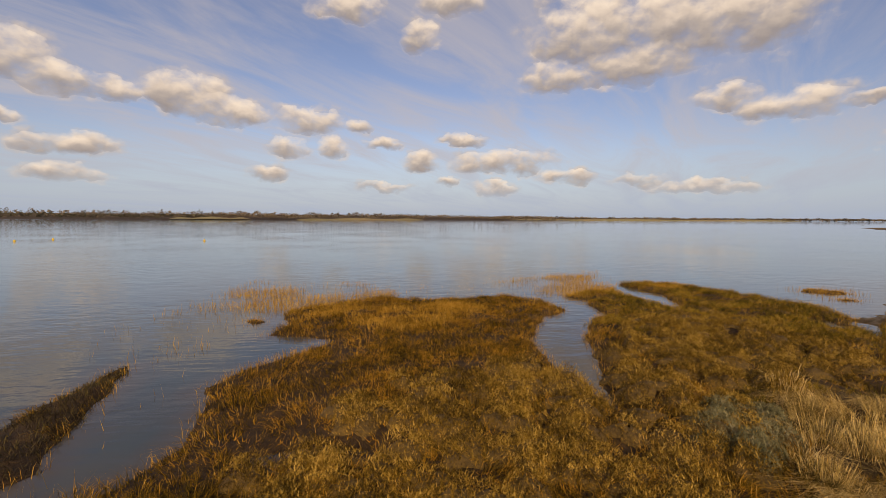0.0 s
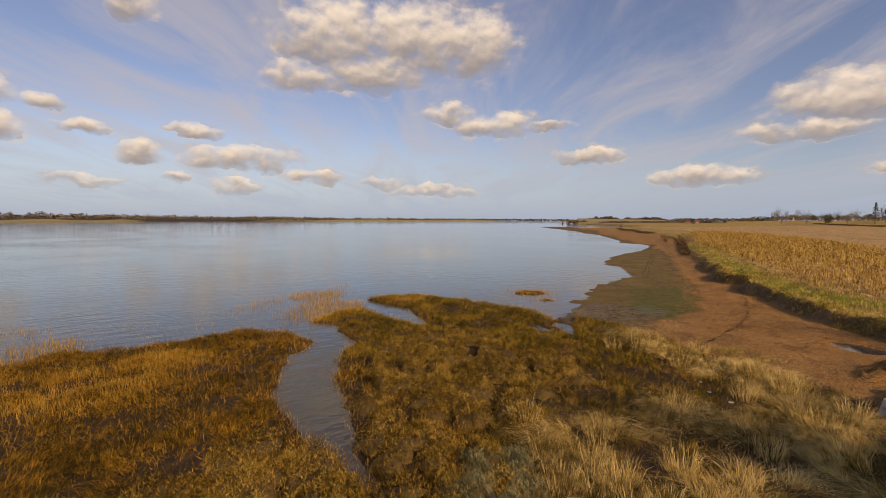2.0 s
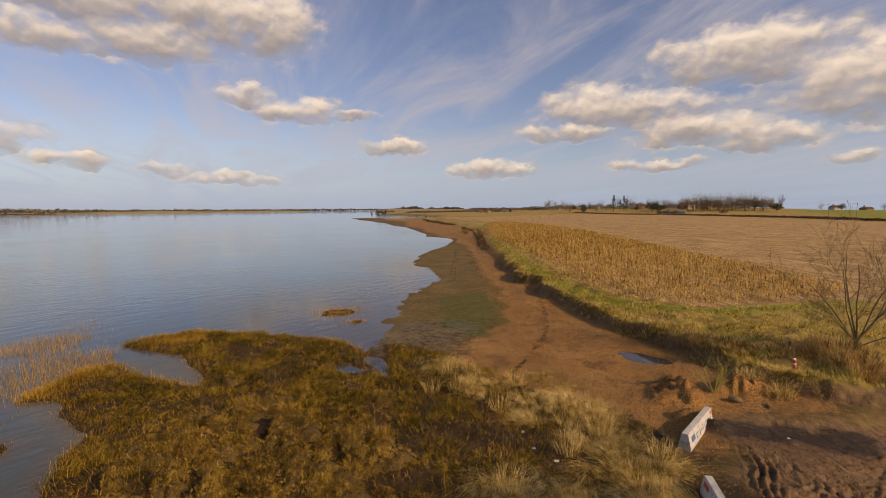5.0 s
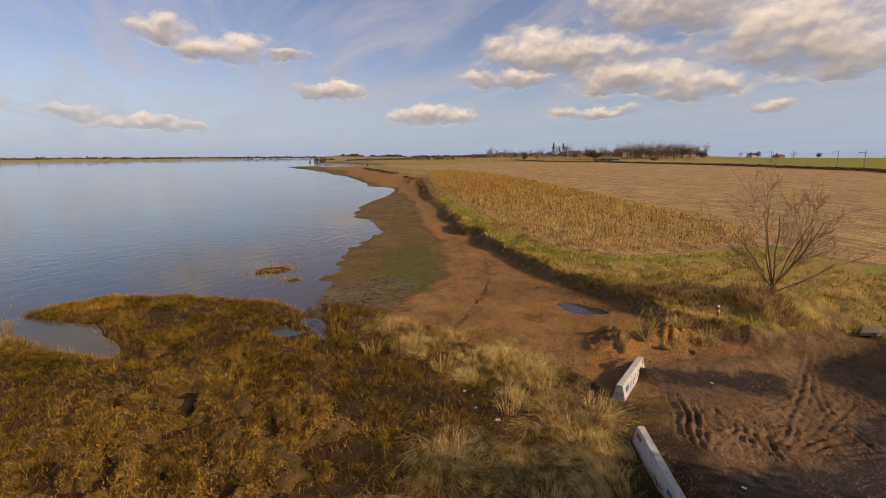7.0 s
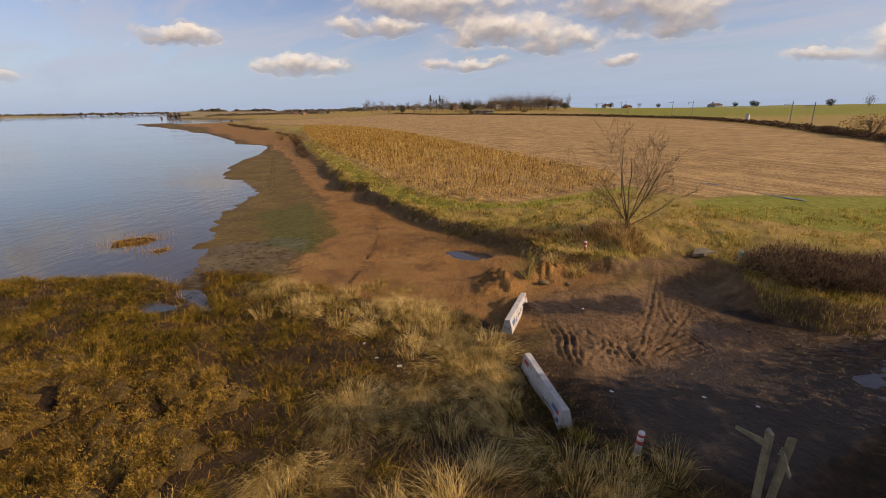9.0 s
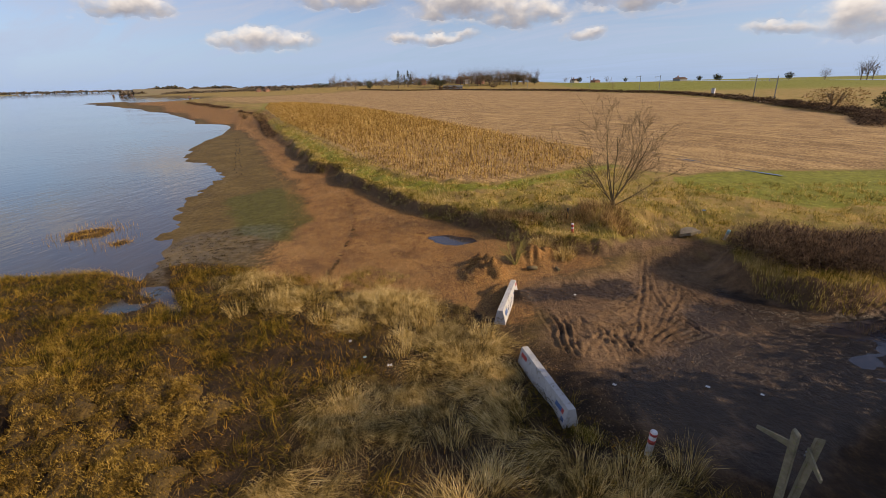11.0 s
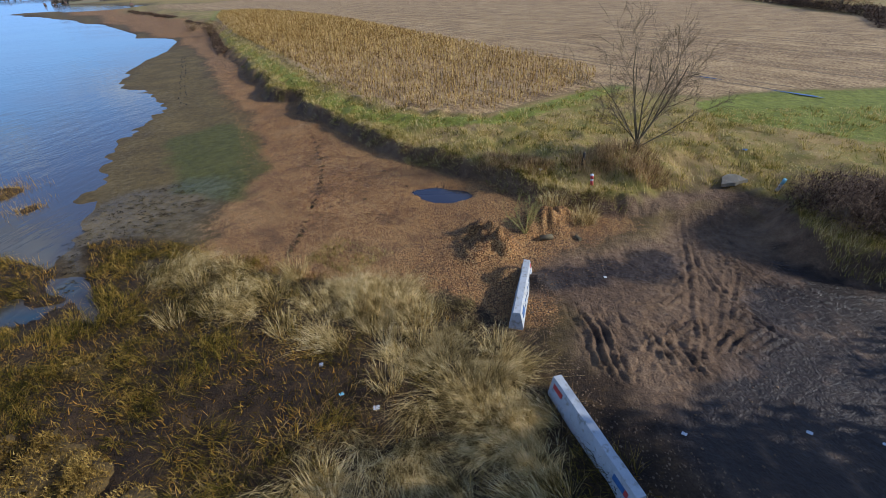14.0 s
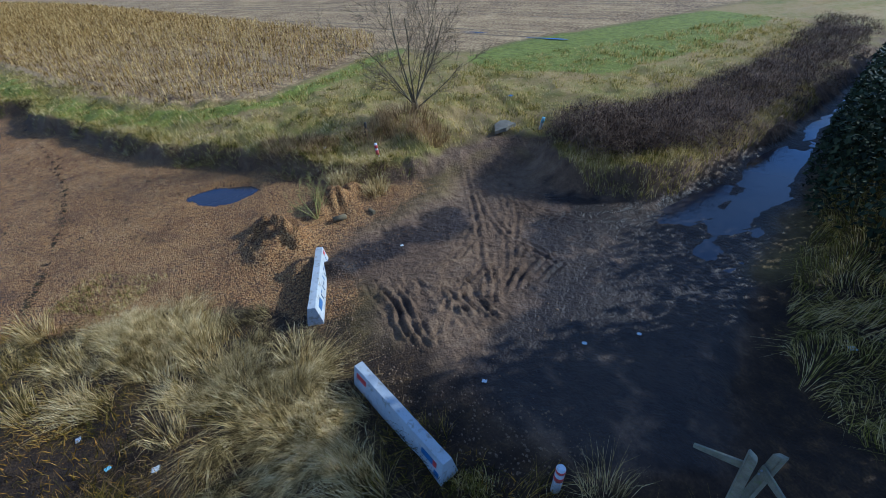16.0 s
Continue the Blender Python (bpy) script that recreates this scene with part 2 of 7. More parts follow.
def ground_material():
    m, g, b = material("ground")
    pos = g.n("ShaderNodeNewGeometry").outputs["Position"]
    za = g.n("ShaderNodeAttribute", attribute_name="zone_a")
    zb = g.n("ShaderNodeAttribute", attribute_name="zone_b")
    beach, flat, algae = g.sep(za.outputs["Vector"])
    mud, soil, grass = g.sep(zb.outputs["Vector"])
    wet = za.outputs["Alpha"]
    n1 = g.noise(pos, 0.35, 5.0, 0.6)
    n2 = g.noise(pos, 3.0, 5.0, 0.6)
    n3 = g.noise(pos, 22.0, 4.0, 0.6)
    peb = g.voronoi(pos, 28.0)
    pebc = g.voronoi(pos, 28.0, out="Color")
    pebv = g.sep(pebc)[0]
    mixn = g.math("ADD", g.math("MULTIPLY", n2, 0.6), g.math("MULTIPLY", n3, 0.4))
    # peaty marsh floor
    col = g.ramp(mixn, (0.3, (0.012, 0.007, 0.003)), (0.5, (0.034, 0.019, 0.007)), (0.7, (0.100, 0.055, 0.016)))
    # wet silt
    silt = g.ramp(g.math("ADD", g.math("MULTIPLY", n2, 0.5), g.math("MULTIPLY", n1, 0.5)), (0.35, (0.070, 0.045, 0.012)), (0.52, (0.135, 0.088, 0.022)), (0.68, (0.215, 0.140, 0.042)))
    col = g.mix(flat, col, silt)
    weed = g.ramp(mixn, (0.35, (0.045, 0.041, 0.005)), (0.6, (0.098, 0.094, 0.012)))
    # shingle
    shingle = g.ramp(g.math("ADD", g.math("MULTIPLY", pebv, 0.6), g.math("MULTIPLY", n1, 0.55)), (0.2, (0.10, 0.040, 0.009)), (0.45, (0.30, 0.135, 0.030)), (0.65, (0.47, 0.228, 0.058)), (0.95, (0.60, 0.37, 0.13)))
    shingle = g.mix(g.math("MULTIPLY", g.smooth(g.noise(pos, 0.8, 6.0, 0.62), 0.46, 0.66), 0.55), shingle, (0.13, 0.062, 0.022))
    shingle = g.mix(g.math("MULTIPLY", g.smooth(n3, 0.54, 0.70), 0.45), shingle, (0.62, 0.40, 0.17))
    shingle = g.mix(g.smooth(peb, 0.45, 0.75), shingle, (0.05, 0.028, 0.014))
    col = g.mix(g.smooth(g.math("ADD", beach, g.math("MULTIPLY_ADD", mixn, 1.6, -0.8)), 0.28, 0.72), col, shingle)
    patch = g.math("ADD", algae, g.math("MULTIPLY_ADD", mixn, 0.9, -0.5))
    col = g.mix(g.math("MULTIPLY", g.smooth(patch, 0.35, 0.75), 0.85), col, weed)
    # churned mud
    grit = g.noise(pos, 75.0, 3.0, 0.6)
    clod = g.ramp(g.math("ADD", g.math("MULTIPLY", n1, 0.34), g.math("ADD", g.math("MULTIPLY", mixn, 0.42), g.math("MULTIPLY", grit, 0.24))), (0.36, (0.050, 0.027, 0.012)), (0.5, (0.150, 0.088, 0.042)), (0.64, (0.31, 0.195, 0.095)))
    # wet mask darkens the mud: wetness, plus shade painted into the pit's colour
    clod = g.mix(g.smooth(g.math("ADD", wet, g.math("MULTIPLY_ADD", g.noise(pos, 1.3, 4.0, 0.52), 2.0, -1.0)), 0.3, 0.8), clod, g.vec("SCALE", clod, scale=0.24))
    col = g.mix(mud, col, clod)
    # stubble soil with drilled rows
    rows = g.noise(g.vec("MULTIPLY", g.vec("ADD", pos, g.vec("SCALE", (0.0, 1.0, 0.0), scale=g.math("MULTIPLY", g.sep(pos)[0], -0.62))), (0.012, 1.1, 0.0)), 1.0, 4.0, 0.7)
    earth = g.ramp(g.math("ADD", g.math("MULTIPLY", rows, 0.26), g.math("ADD", g.math("MULTIPLY", g.noise(pos, 5.5, 4.0, 0.65), 0.5), g.math("MULTIPLY", n1, 0.24))), (0.41, (0.12, 0.064, 0.022)), (0.5, (0.32, 0.196, 0.074)), (0.59, (0.56, 0.37, 0.152)))
    across = g.math("MULTIPLY", g.math("MULTIPLY_ADD", g.sep(pos)[0], -0.645, g.sep(pos)[1]), 0.118)
    lane = g.math("ABSOLUTE", g.math("SUBTRACT", g.math("FRACT", across), 0.5))
    pair = g.math("ABSOLUTE", g.math("SUBTRACT", lane, 0.09))
    track = g.math("MULTIPLY", g.smooth(g.math("MULTIPLY", pair, -1.0), -0.030, -0.008), g.smooth(n1, 0.40, 0.56))
    earth = g.mix(g.math("MULTIPLY", track, 0.7), earth, (0.085, 0.058, 0.034))
    earth = g.mix(g.math("MULTIPLY", g.smooth(n3, 0.5, 0.72), 0.5), earth, (0.56, 0.39, 0.17))
    col = g.mix(soil, col, earth)
    turf = g.ramp(g.math("ADD", g.math("MULTIPLY", n1, 0.5), g.math("MULTIPLY", mixn, 0.5)), (0.44, (0.34, 0.22, 0.070)), (0.54, (0.25, 0.185, 0.036)), (0.66, (0.15, 0.15, 0.014)))
    lush = g.ramp(mixn, (0.4, (0.125, 0.130, 0.010)), (0.6, (0.25, 0.245, 0.026)))
    turf = g.mix(g.smooth(g.math("ADD", zb.outputs["Alpha"], g.math("MULTIPLY_ADD", n2, 0.9, -0.45)), 0.3, 0.7), turf, lush)
    col = g.mix(grass, col, turf)
    g.put(b.inputs["Base Color"], col)
    r = g.math("MULTIPLY_ADD", g.smooth(g.math("ADD", wet, g.math("MULTIPLY_ADD", n2, 0.8, -0.4)), 0.25, 0.8), -0.44, 0.92)
    g.put(b.inputs["Roughness"], r)
    b.inputs["Specular IOR Level"].default_value = 0.28
    lumps = g.math("MULTIPLY", g.math("MULTIPLY", g.voronoi(g.vec("ADD", pos, g.vec("SCALE", (0.4, 0.3, 0.0), scale=n2)), 9.0, "SMOOTH_F1"), mud), -0.9)
    h = g.math("ADD", g.math("ADD", lumps, g.math("MULTIPLY", g.math("MULTIPLY", peb, beach), -0.9)), g.math("ADD", n3, g.math("MULTIPLY", n2, 1.5)))
    bump(g, b, h, 0.9, 0.045)
    return m


def water_material(name, deep, ripple, rough=0.03, stretch=(0.9, 1.6, 1.0), bump_to=0.05, mud=None):
    m, g, b = material(name)
    pos = g.n("ShaderNodeNewGeometry").outputs["Position"]
    tilted = g.n("ShaderNodeMapping")
    tilted.inputs["Rotation"].default_value = (0, 0, radians(24))
    tilted.inputs["Scale"].default_value = stretch
    g.put(tilted.inputs[0], pos)
    q = tilted.outputs[0]
    gust = g.smooth(g.noise(pos, 0.05, 3.0), 0.35, 0.7)
    h = g.math("ADD", g.math("MULTIPLY", g.noise(q, 0.7, 2.0), 1.6), g.math("MULTIPLY", g.noise(q, 2.6, 3.0), 0.45))
    h = g.math("MULTIPLY", h, g.math("MULTIPLY_ADD", gust, 0.8, 0.3))
    col = g.mix(g.noise(pos, 0.03, 3.0), deep, tuple(c * 1.25 for c in deep))
    if mud:
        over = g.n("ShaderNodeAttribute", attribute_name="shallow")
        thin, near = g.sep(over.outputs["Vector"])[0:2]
        # darker near the marsh: murky bottom, and weaker sky reflection painted into the colour
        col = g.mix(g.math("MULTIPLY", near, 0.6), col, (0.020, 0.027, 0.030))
        col = g.mix(g.math("MULTIPLY", thin, g.math("MULTIPLY_ADD", g.noise(pos, 1.3, 4.0), 0.5, 0.6)), col, mud)
        # wavelets running in towards the marsh
        run = g.n("ShaderNodeMapping")
        run.inputs["Rotation"].default_value = (0, 0, radians(-18))
        run.inputs["Scale"].default_value = (0.35, 2.4, 1.0)
        g.put(run.inputs[0], pos)
        h = g.math("ADD", h, g.math("MULTIPLY", g.noise(run.outputs[0], 1.5, 2.0, 0.4), g.math("MULTIPLY_ADD", near, 0.22, 0.08)))
    g.put(b.inputs["Base Color"], col)
    b.inputs["Roughness"].default_value = rough
    b.inputs["IOR"].default_value = 1.333
    bump(g, b, h, ripple, bump_to)
    return m


M_GROUND = ground_material()
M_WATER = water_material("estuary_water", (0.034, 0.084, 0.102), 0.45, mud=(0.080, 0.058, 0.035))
M_PUDDLE = water_material("puddle_water", (0.035, 0.032, 0.036), 0.05, 0.02, (3, 3, 1), 0.01)
M_CORD = leafy("cord_grass", (0.020, 0.0145, 0.002), (0.078, 0.050, 0.005), (0.165, 0.093, 0.008), (0.31, 0.162, 0.015), (0.48, 0.245, 0.035), through_light=0.3)
M_CORDGREEN = leafy("olive_cord_grass", (0.022, 0.019, 0.003), (0.080, 0.064, 0.006), (0.170, 0.120, 0.011), (0.30, 0.190, 0.022), (0.46, 0.29, 0.050), through_light=0.3)
M_GOLD = leafy("golden_reed", (0.24, 0.125, 0.018), (0.42, 0.235, 0.034), (0.58, 0.35, 0.070), through_light=0.3)
M_SHRUB = leafy("sea_purslane", (0.040, 0.024, 0.004), (0.150, 0.090, 0.013), (0.30, 0.182, 0.030), (0.48, 0.31, 0.070), through_light=0.22, single=0.62)
M_SHRUBTWIG = surface("shrub_twigs", (0.040, 0.024, 0.005), (0.15, 0.090, 0.016), 14.0, 0.95, 90, 0.9, 0.04)
M_GREY = leafy("grey_shrub", (0.05, 0.050, 0.022), (0.13, 0.120, 0.055), (0.25, 0.22, 0.115), single=0.45)
M_STRAW = leafy("straw_grass", (0.11, 0.074, 0.018), (0.42, 0.288, 0.086), (0.70, 0.495, 0.18), (0.88, 0.68, 0.31), through_light=0.3)
M_OLDSTRAW = leafy("old_straw", (0.05, 0.034, 0.010), (0.18, 0.125, 0.038), (0.36, 0.26, 0.09), (0.52, 0.39, 0.17), through_light=0.25)
M_TURF = leafy("bank_grass", (0.075, 0.062, 0.009), (0.22, 0.185, 0.020), (0.44, 0.32, 0.065), (0.64, 0.46, 0.15), (0.78, 0.59, 0.25), through_light=0.35)
M_CORN = leafy("dry_maize", (0.11, 0.058, 0.012), (0.34, 0.200, 0.045), (0.58, 0.38, 0.105), (0.80, 0.58, 0.22), through_light=0.35)
M_STUBBLE = leafy("stubble", (0.30, 0.20, 0.085), (0.48, 0.35, 0.17), (0.60, 0.47, 0.26), through_light=0.3)
M_BRAMBLE = leafy("bramble_stems", (0.022, 0.013, 0.007), (0.070, 0.040, 0.020), (0.14, 0.085, 0.045), (0.26, 0.17, 0.09))
M_DEADHERB = leafy("dead_herbs", (0.11, 0.065, 0.024), (0.30, 0.185, 0.072), (0.52, 0.35, 0.15), through_light=0.25)
M_BANKLEAF = leafy("dark_bank_leaves", (0.018, 0.020, 0.010), (0.040, 0.045, 0.016), (0.075, 0.075, 0.028))
M_WRACK = leafy("seaweed", (0.020, 0.014, 0.007), (0.05, 0.035, 0.014), (0.075, 0.06, 0.02))
M_PEBBLE = leafy("pebbles", (0.12, 0.052, 0.014), (0.34, 0.160, 0.042), (0.48, 0.25, 0.08), (0.58, 0.38, 0.18))
M_CLOD = surface("mud_clods", (0.10, 0.060, 0.027), (0.24, 0.150, 0.070), 3.0, 0.85, 40, 0.8, 0.03)
M_BARK = surface("bark", (0.085, 0.060, 0.026), (0.20, 0.15, 0.065), 8.0, 0.9, 60)
M_TWIG = surface("twigs", (0.11, 0.072, 0.030), (0.22, 0.15, 0.065), 5.0, 0.9, 60)
M_YELLOWTWIG = surface("yellow_twigs", (0.20, 0.17, 0.03), (0.36, 0.29, 0.06), 5.0, 0.8, 60)
M_FARTREE = surface("far_trees", (0.12, 0.088, 0.052), (0.21, 0.155, 0.095), 0.3, 0.95, 4.0)
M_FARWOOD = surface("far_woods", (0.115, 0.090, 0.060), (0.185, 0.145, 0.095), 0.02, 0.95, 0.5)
M_FARGREEN = surface("far_evergreen", (0.035, 0.042, 0.018), (0.075, 0.082, 0.036), 0.3, 0.95, 4.0)
M_CONCRETE = surface("pale_concrete", (0.36, 0.35, 0.32), (0.50, 0.49, 0.46), 2.5, 0.85, 70, 0.4, 0.01, stain=(0.20, 0.175, 0.11))
M_ROCKCON = surface("broken_concrete", (0.14, 0.112, 0.070), (0.23, 0.19, 0.125), 3.0, 0.9, 60, 0.6, 0.02, stain=(0.16, 0.15, 0.09))
M_OAK = surface("weathered_wood", (0.16, 0.14, 0.085), (0.30, 0.27, 0.17), 7.0, 0.85, 80, 0.4, 0.008, stain=(0.20, 0.22, 0.07))
M_OLDWOOD = surface("old_stakes", (0.035, 0.026, 0.016), (0.085, 0.065, 0.04), 7.0, 0.9, 60)
M_WHITE = surface("white_paint", (0.50, 0.49, 0.46), (0.72, 0.71, 0.68), 6.0, 0.6, 80, 0.1, 0.004, stain=(0.40, 0.36, 0.28))
M_RED = surface("red_paint", (0.34, 0.035, 0.030), (0.50, 0.07, 0.055), 9.0, 0.5, 80, 0.1, 0.004)
M_BLUE = surface("blue_paint", (0.04, 0.09, 0.21), (0.08, 0.16, 0.33), 9.0, 0.5, 80, 0.1, 0.004)
M_AQUA = surface("pale_blue_plastic", (0.18, 0.42, 0.50), (0.30, 0.56, 0.62), 9.0, 0.4, 80, 0.1, 0.004)
M_DARKPAINT = surface("dark_spray_paint", (0.03, 0.05, 0.10), (0.06, 0.09, 0.16), 9.0, 0.6, 80, 0.1, 0.003)
M_BRICKFAR = surface("far_brick", (0.26, 0.12, 0.075), (0.36, 0.19, 0.12), 0.6, 0.9, 5.0)
M_RENDERFAR = surface("far_render", (0.42, 0.38, 0.31), (0.54, 0.50, 0.43), 0.5, 0.85, 5.0)
M_ROOF = surface("far_roof", (0.14, 0.075, 0.05), (0.22, 0.13, 0.09), 0.6, 0.9, 5.0)
M_GLASS = surface("dark_glass", (0.02, 0.025, 0.03), (0.04, 0.05, 0.06), 1.0, 0.1, 5.0, 0.0)
M_STEEL = surface("galvanised_steel", (0.22, 0.23, 0.23), (0.36, 0.37, 0.37), 2.0, 0.55, 20.0, 0.1, 0.004, 0.4)
M_YELLOW = surface("yellow_paint", (0.62, 0.40, 0.02), (0.75, 0.52, 0.05), 2.0, 0.5, 20, 0.1, 0.004)
M_FARLAND = surface("far_fields", (0.24, 0.175, 0.085), (0.17, 0.165, 0.07), 0.004, 0.95, 0.05, 0.0)


# ---- the lie of the land ----
def fbm(x, y, scale, octaves=4, seed=0):
    """Smooth noise over the plan, about -1 to 1."""
    total, amp, norm = np.zeros_like(x, dtype=float), 1.0, 0.0
    for o in range(octaves):
        u, v = x * scale * 2**o + 37.7 * o + seed * 11.3, y * scale * 2**o + 91.1 * o - seed * 7.9
        iu, iv = np.floor(u), np.floor(v)
        fu, fv = u - iu, v - iv
        fu, fv = fu * fu * (3 - 2 * fu), fv * fv * (3 - 2 * fv)

        def lattice(a, b):
            s = np.sin(a * 127.1 + b * 311.7 + seed * 74.7) * 43758.5453
            return s - np.floor(s)
        top = lattice(iu, iv) * (1 - fu) + lattice(iu + 1, iv) * fu
        low = lattice(iu, iv + 1) * (1 - fu) + lattice(iu + 1, iv + 1) * fu
        total += amp * ((top * (1 - fv) + low * fv) * 2 - 1)
        norm += amp
        amp *= 0.5
    return total / norm


def step(v, lo, hi):
    t = np.clip((v - lo) / (hi - lo), 0, 1)
    return t * t * (3 - 2 * t)


def line_distance(x, y, pts):
    d = np.full(x.shape, 1e9)
    for (ax, ay), (bx, by) in zip(pts, pts[1:]):
        dx, dy = bx - ax, by - ay
        t = np.clip(((x - ax) * dx + (y - ay) * dy) / (dx * dx + dy * dy + 1e-12), 0, 1)
        d = np.minimum(d, np.hypot(x - ax - t * dx, y - ay - t * dy))
    return d


def area(x, y, pts):
    """Signed distance to the rim of an area of the plan, positive inside."""
    ring = list(pts) + [pts[0]]
    inside = np.zeros(x.shape, bool)
    for (ax, ay), (bx, by) in zip(ring, ring[1:]):
        cross = (ay > y) != (by > y)
        at = (bx - ax) * (y - ay) / ((by - ay) or 1e-9) + ax
        inside ^= cross & (x < at)
    d = line_distance(x, y, ring)
    return np.where(inside, d, -d)


MARSH_WEST = ((-4.2, 8.7), (-3.5, 10.1), (-3.8, 11.7), (-4.3, 13.7), (-3.5, 15.9), (-2.1, 17.2), (-1.2, 18.4), (-2.7, 19.0), (-4.4, 19.4), (-3.5, 21.3), (-4.2, 24.5), (-1.8, 26.5),
              (0.8, 28.2), (3.5, 27.2), (8.6, 28.2), (9.8, 26.1), (10.4, 23.5), (8.7, 22.0), (7.0, 18.1), (6.8, 15.8), (6.5, 14.2), (6.7, 12.7), (9.0, 8.0), (9.0, -80), (-90, -80), (-90, -30), (-12, 2.0))
MARSH_EAST = ((6.9, 12.0), (7.3, 13.4), (8.2, 16.3), (9.4, 19.8), (11.6, 22.3), (12.3, 25.8), (11.9, 27.9), (14.6, 29.9), (16.3, 30.0), (16.2, 26.4), (16.4, 23.5), (18.3, 28.4),
              (17.6, 32.6), (19.0, 33.0), (22.0, 32.2), (23.3, 28.0), (24.3, 24.3), (24.5, 21.0), (23.4, 19.9), (22.2, 19.0), (22.4, 18.2), (23.6, 18.9), (25.1, 20.0), (25.6, 17.8), (24.6, 15.8), (23.4, 13.4), (23.0, 11.2), (22.5, 9.0), (21.9, 7.2), (20.8, 5.6), (18.8, 4.8), (16.0, -10), (6.0, -10))
STRIP = ((-7.4, 16.3), (-6.9, 15.4), (-6.4, 13.5), (-5.9, 11.4), (-5.3, 9.4), (-6.0, 7.8), (-9.0, 6.0), (-12, 5.5), (-9.0, 9.0), (-7.6, 11.5), (-7.6, 14.0))
ISLE_A = ((28.4, 28.4), (30.0, 29.6), (31.8, 28.4), (31.0, 27.0), (29.4, 26.9))
ISLE_B = ((27.6, 24.9), (28.3, 25.9), (29.2, 25.2), (28.6, 24.4))
ISLE_C = ((-5.9, 22.7), (-4.9, 23.0), (-4.2, 22.0), (-5.0, 21.5))
SHORE = ((9.0, 6.0), (20.5, 16.0), (24.6, 20.2), (27.0, 21.4), (29.1, 22.1), (35.5, 26.1), (42.8, 28.1), (49.4, 30.2), (54.6, 35.9), (57.3, 39.9), (66.0, 43.5), (74.7, 48.0), (88.0, 52.0), (99.8, 57.3), (110, 64), (112, 73),
         (126, 82), (148, 100), (188, 140), (233, 187), (305, 272), (330, 285), (330, 262), (300, 230), (330, 215), (420, 240), (520, 330), (560, 420), (640, 500), (900, 640), (1500, 1000), (4500, 2600), (4500, -4500), (-4500, -4500), (-4500, -300), (-60, -90), (6, -90))
BANK = ((1500, 900), (600, 430), (400, 235), (300, 195), (224, 142), (176, 98), (126, 63), (100, 50), (85, 42), (66, 31.0), (58, 27.2), (53.3, 23.6), (49.5, 22.6), (47.5, 21.0), (46.5, 18.6), (42.8, 17.6), (38.1, 13.8), (35.8, 11.9), (33.9, 10.6), (32.0, 9.1), (30.7, 7.3), (29.7, 5.7),
        (28.2, 4.6), (27.2, 3.6), (26.3, 2.7), (26.0, 1.6), (25.8, 0.4), (26.5, -0.9), (27.0, -2.6), (25.6, -3.9), (24.2, -3.3), (23.0, -3.3), (22.0, -4.2), (21.5, -5.2), (21.4, -6.2), (21.7, -8.2), (22.5, -10.4), (23.3, -13.2), (24.4, -16), (28, -25), (42, -60), (90, -140), (4500, -4500), (4500, 2500))
MUDPIT = ((22.6, 4.5), (21.2, 4.1), (19.0, 4.2), (18.2, 3.6), (15.8, 2.8), (14.4, 1.6), (13.8, 0.0), (15.6, -2.6), (17.4, -5.0), (19.4, -9.6), (22.2, -14.5), (26, -25), (29, -25), (24.6, -16), (22.6, -9), (21.6, -5.8), (22.6, -3.6), (24.6, -3.6),
          (27.0, -3.0), (26.2, -0.8), (24.6, 0.6), (24.4, 2.0), (23.6, 3.6))
CORN_NEAR = ((190, 91), (150, 74), (97, 46.0), (70, 30.2), (56.5, 22.4), (47, 17.0), (42.0, 13.5), (38.0, 10.0), (36.8, 7.4), (36.7, 5.2), (38.4, 3.3), (40.4, 0.9), (43.3, -2.2))
CORN_FAR = ((48.4, -3.6), (55.4, -0.4), (78.2, 10.9), (105, 24), (133, 38.4), (160, 56), (186, 76))
SOIL_EDGE = ((42.4, -3.4), (40.1, -4.5), (38.3, -7.0), (39.2, -10.0), (39.6, -13.9), (39.6, -17.5), (40.0, -24), (41, -32), (48, -44))
CORN_GAP = ((56.5, 14.6), (49.8, 8.6), (45.7, 5.4), (41.6, 2.6))
SHINGLE = ((23.6, 15.2), (26.5, 15.6), (28.7, 15.6), (32.1, 16.1), (36.8, 17.9), (43.6, 20.6), (52, 26.4), (61.4, 32.2), (74.3, 39), (90, 49), (108, 64), (126, 79), (190, 133), (300, 228), (330, 190), (150, 60), (66, 20), (40, 5), (25, 1.5), (22.3, 4.2), (20.6, 5.0), (21.6, 7.6), (22.6, 10.4), (22.4, 13.0))
LUSH = ((33.2, -5.8), (37.6, -6.2), (39.2, -9.6), (39.6, -14), (40, -26), (35, -26), (30.2, -14), (30.6, -10), (32.2, -8))
ALGAE = ((29.2, 16.4), (32.0, 16.6), (36.8, 18.9), (40.6, 22.2), (38.0, 23.6), (33.0, 21.0), (30.0, 19.2))
WET_GRAVEL = ((22.0, 4.5), (22.4, 3.6), (22.6, 2.6), (22.7, 1.6), (23.0, 0.8))
FIELD_FAR = ((78, -45), (106, -48), (180, -49), (263, -20), (359, 34), (409, 110), (326, 160))
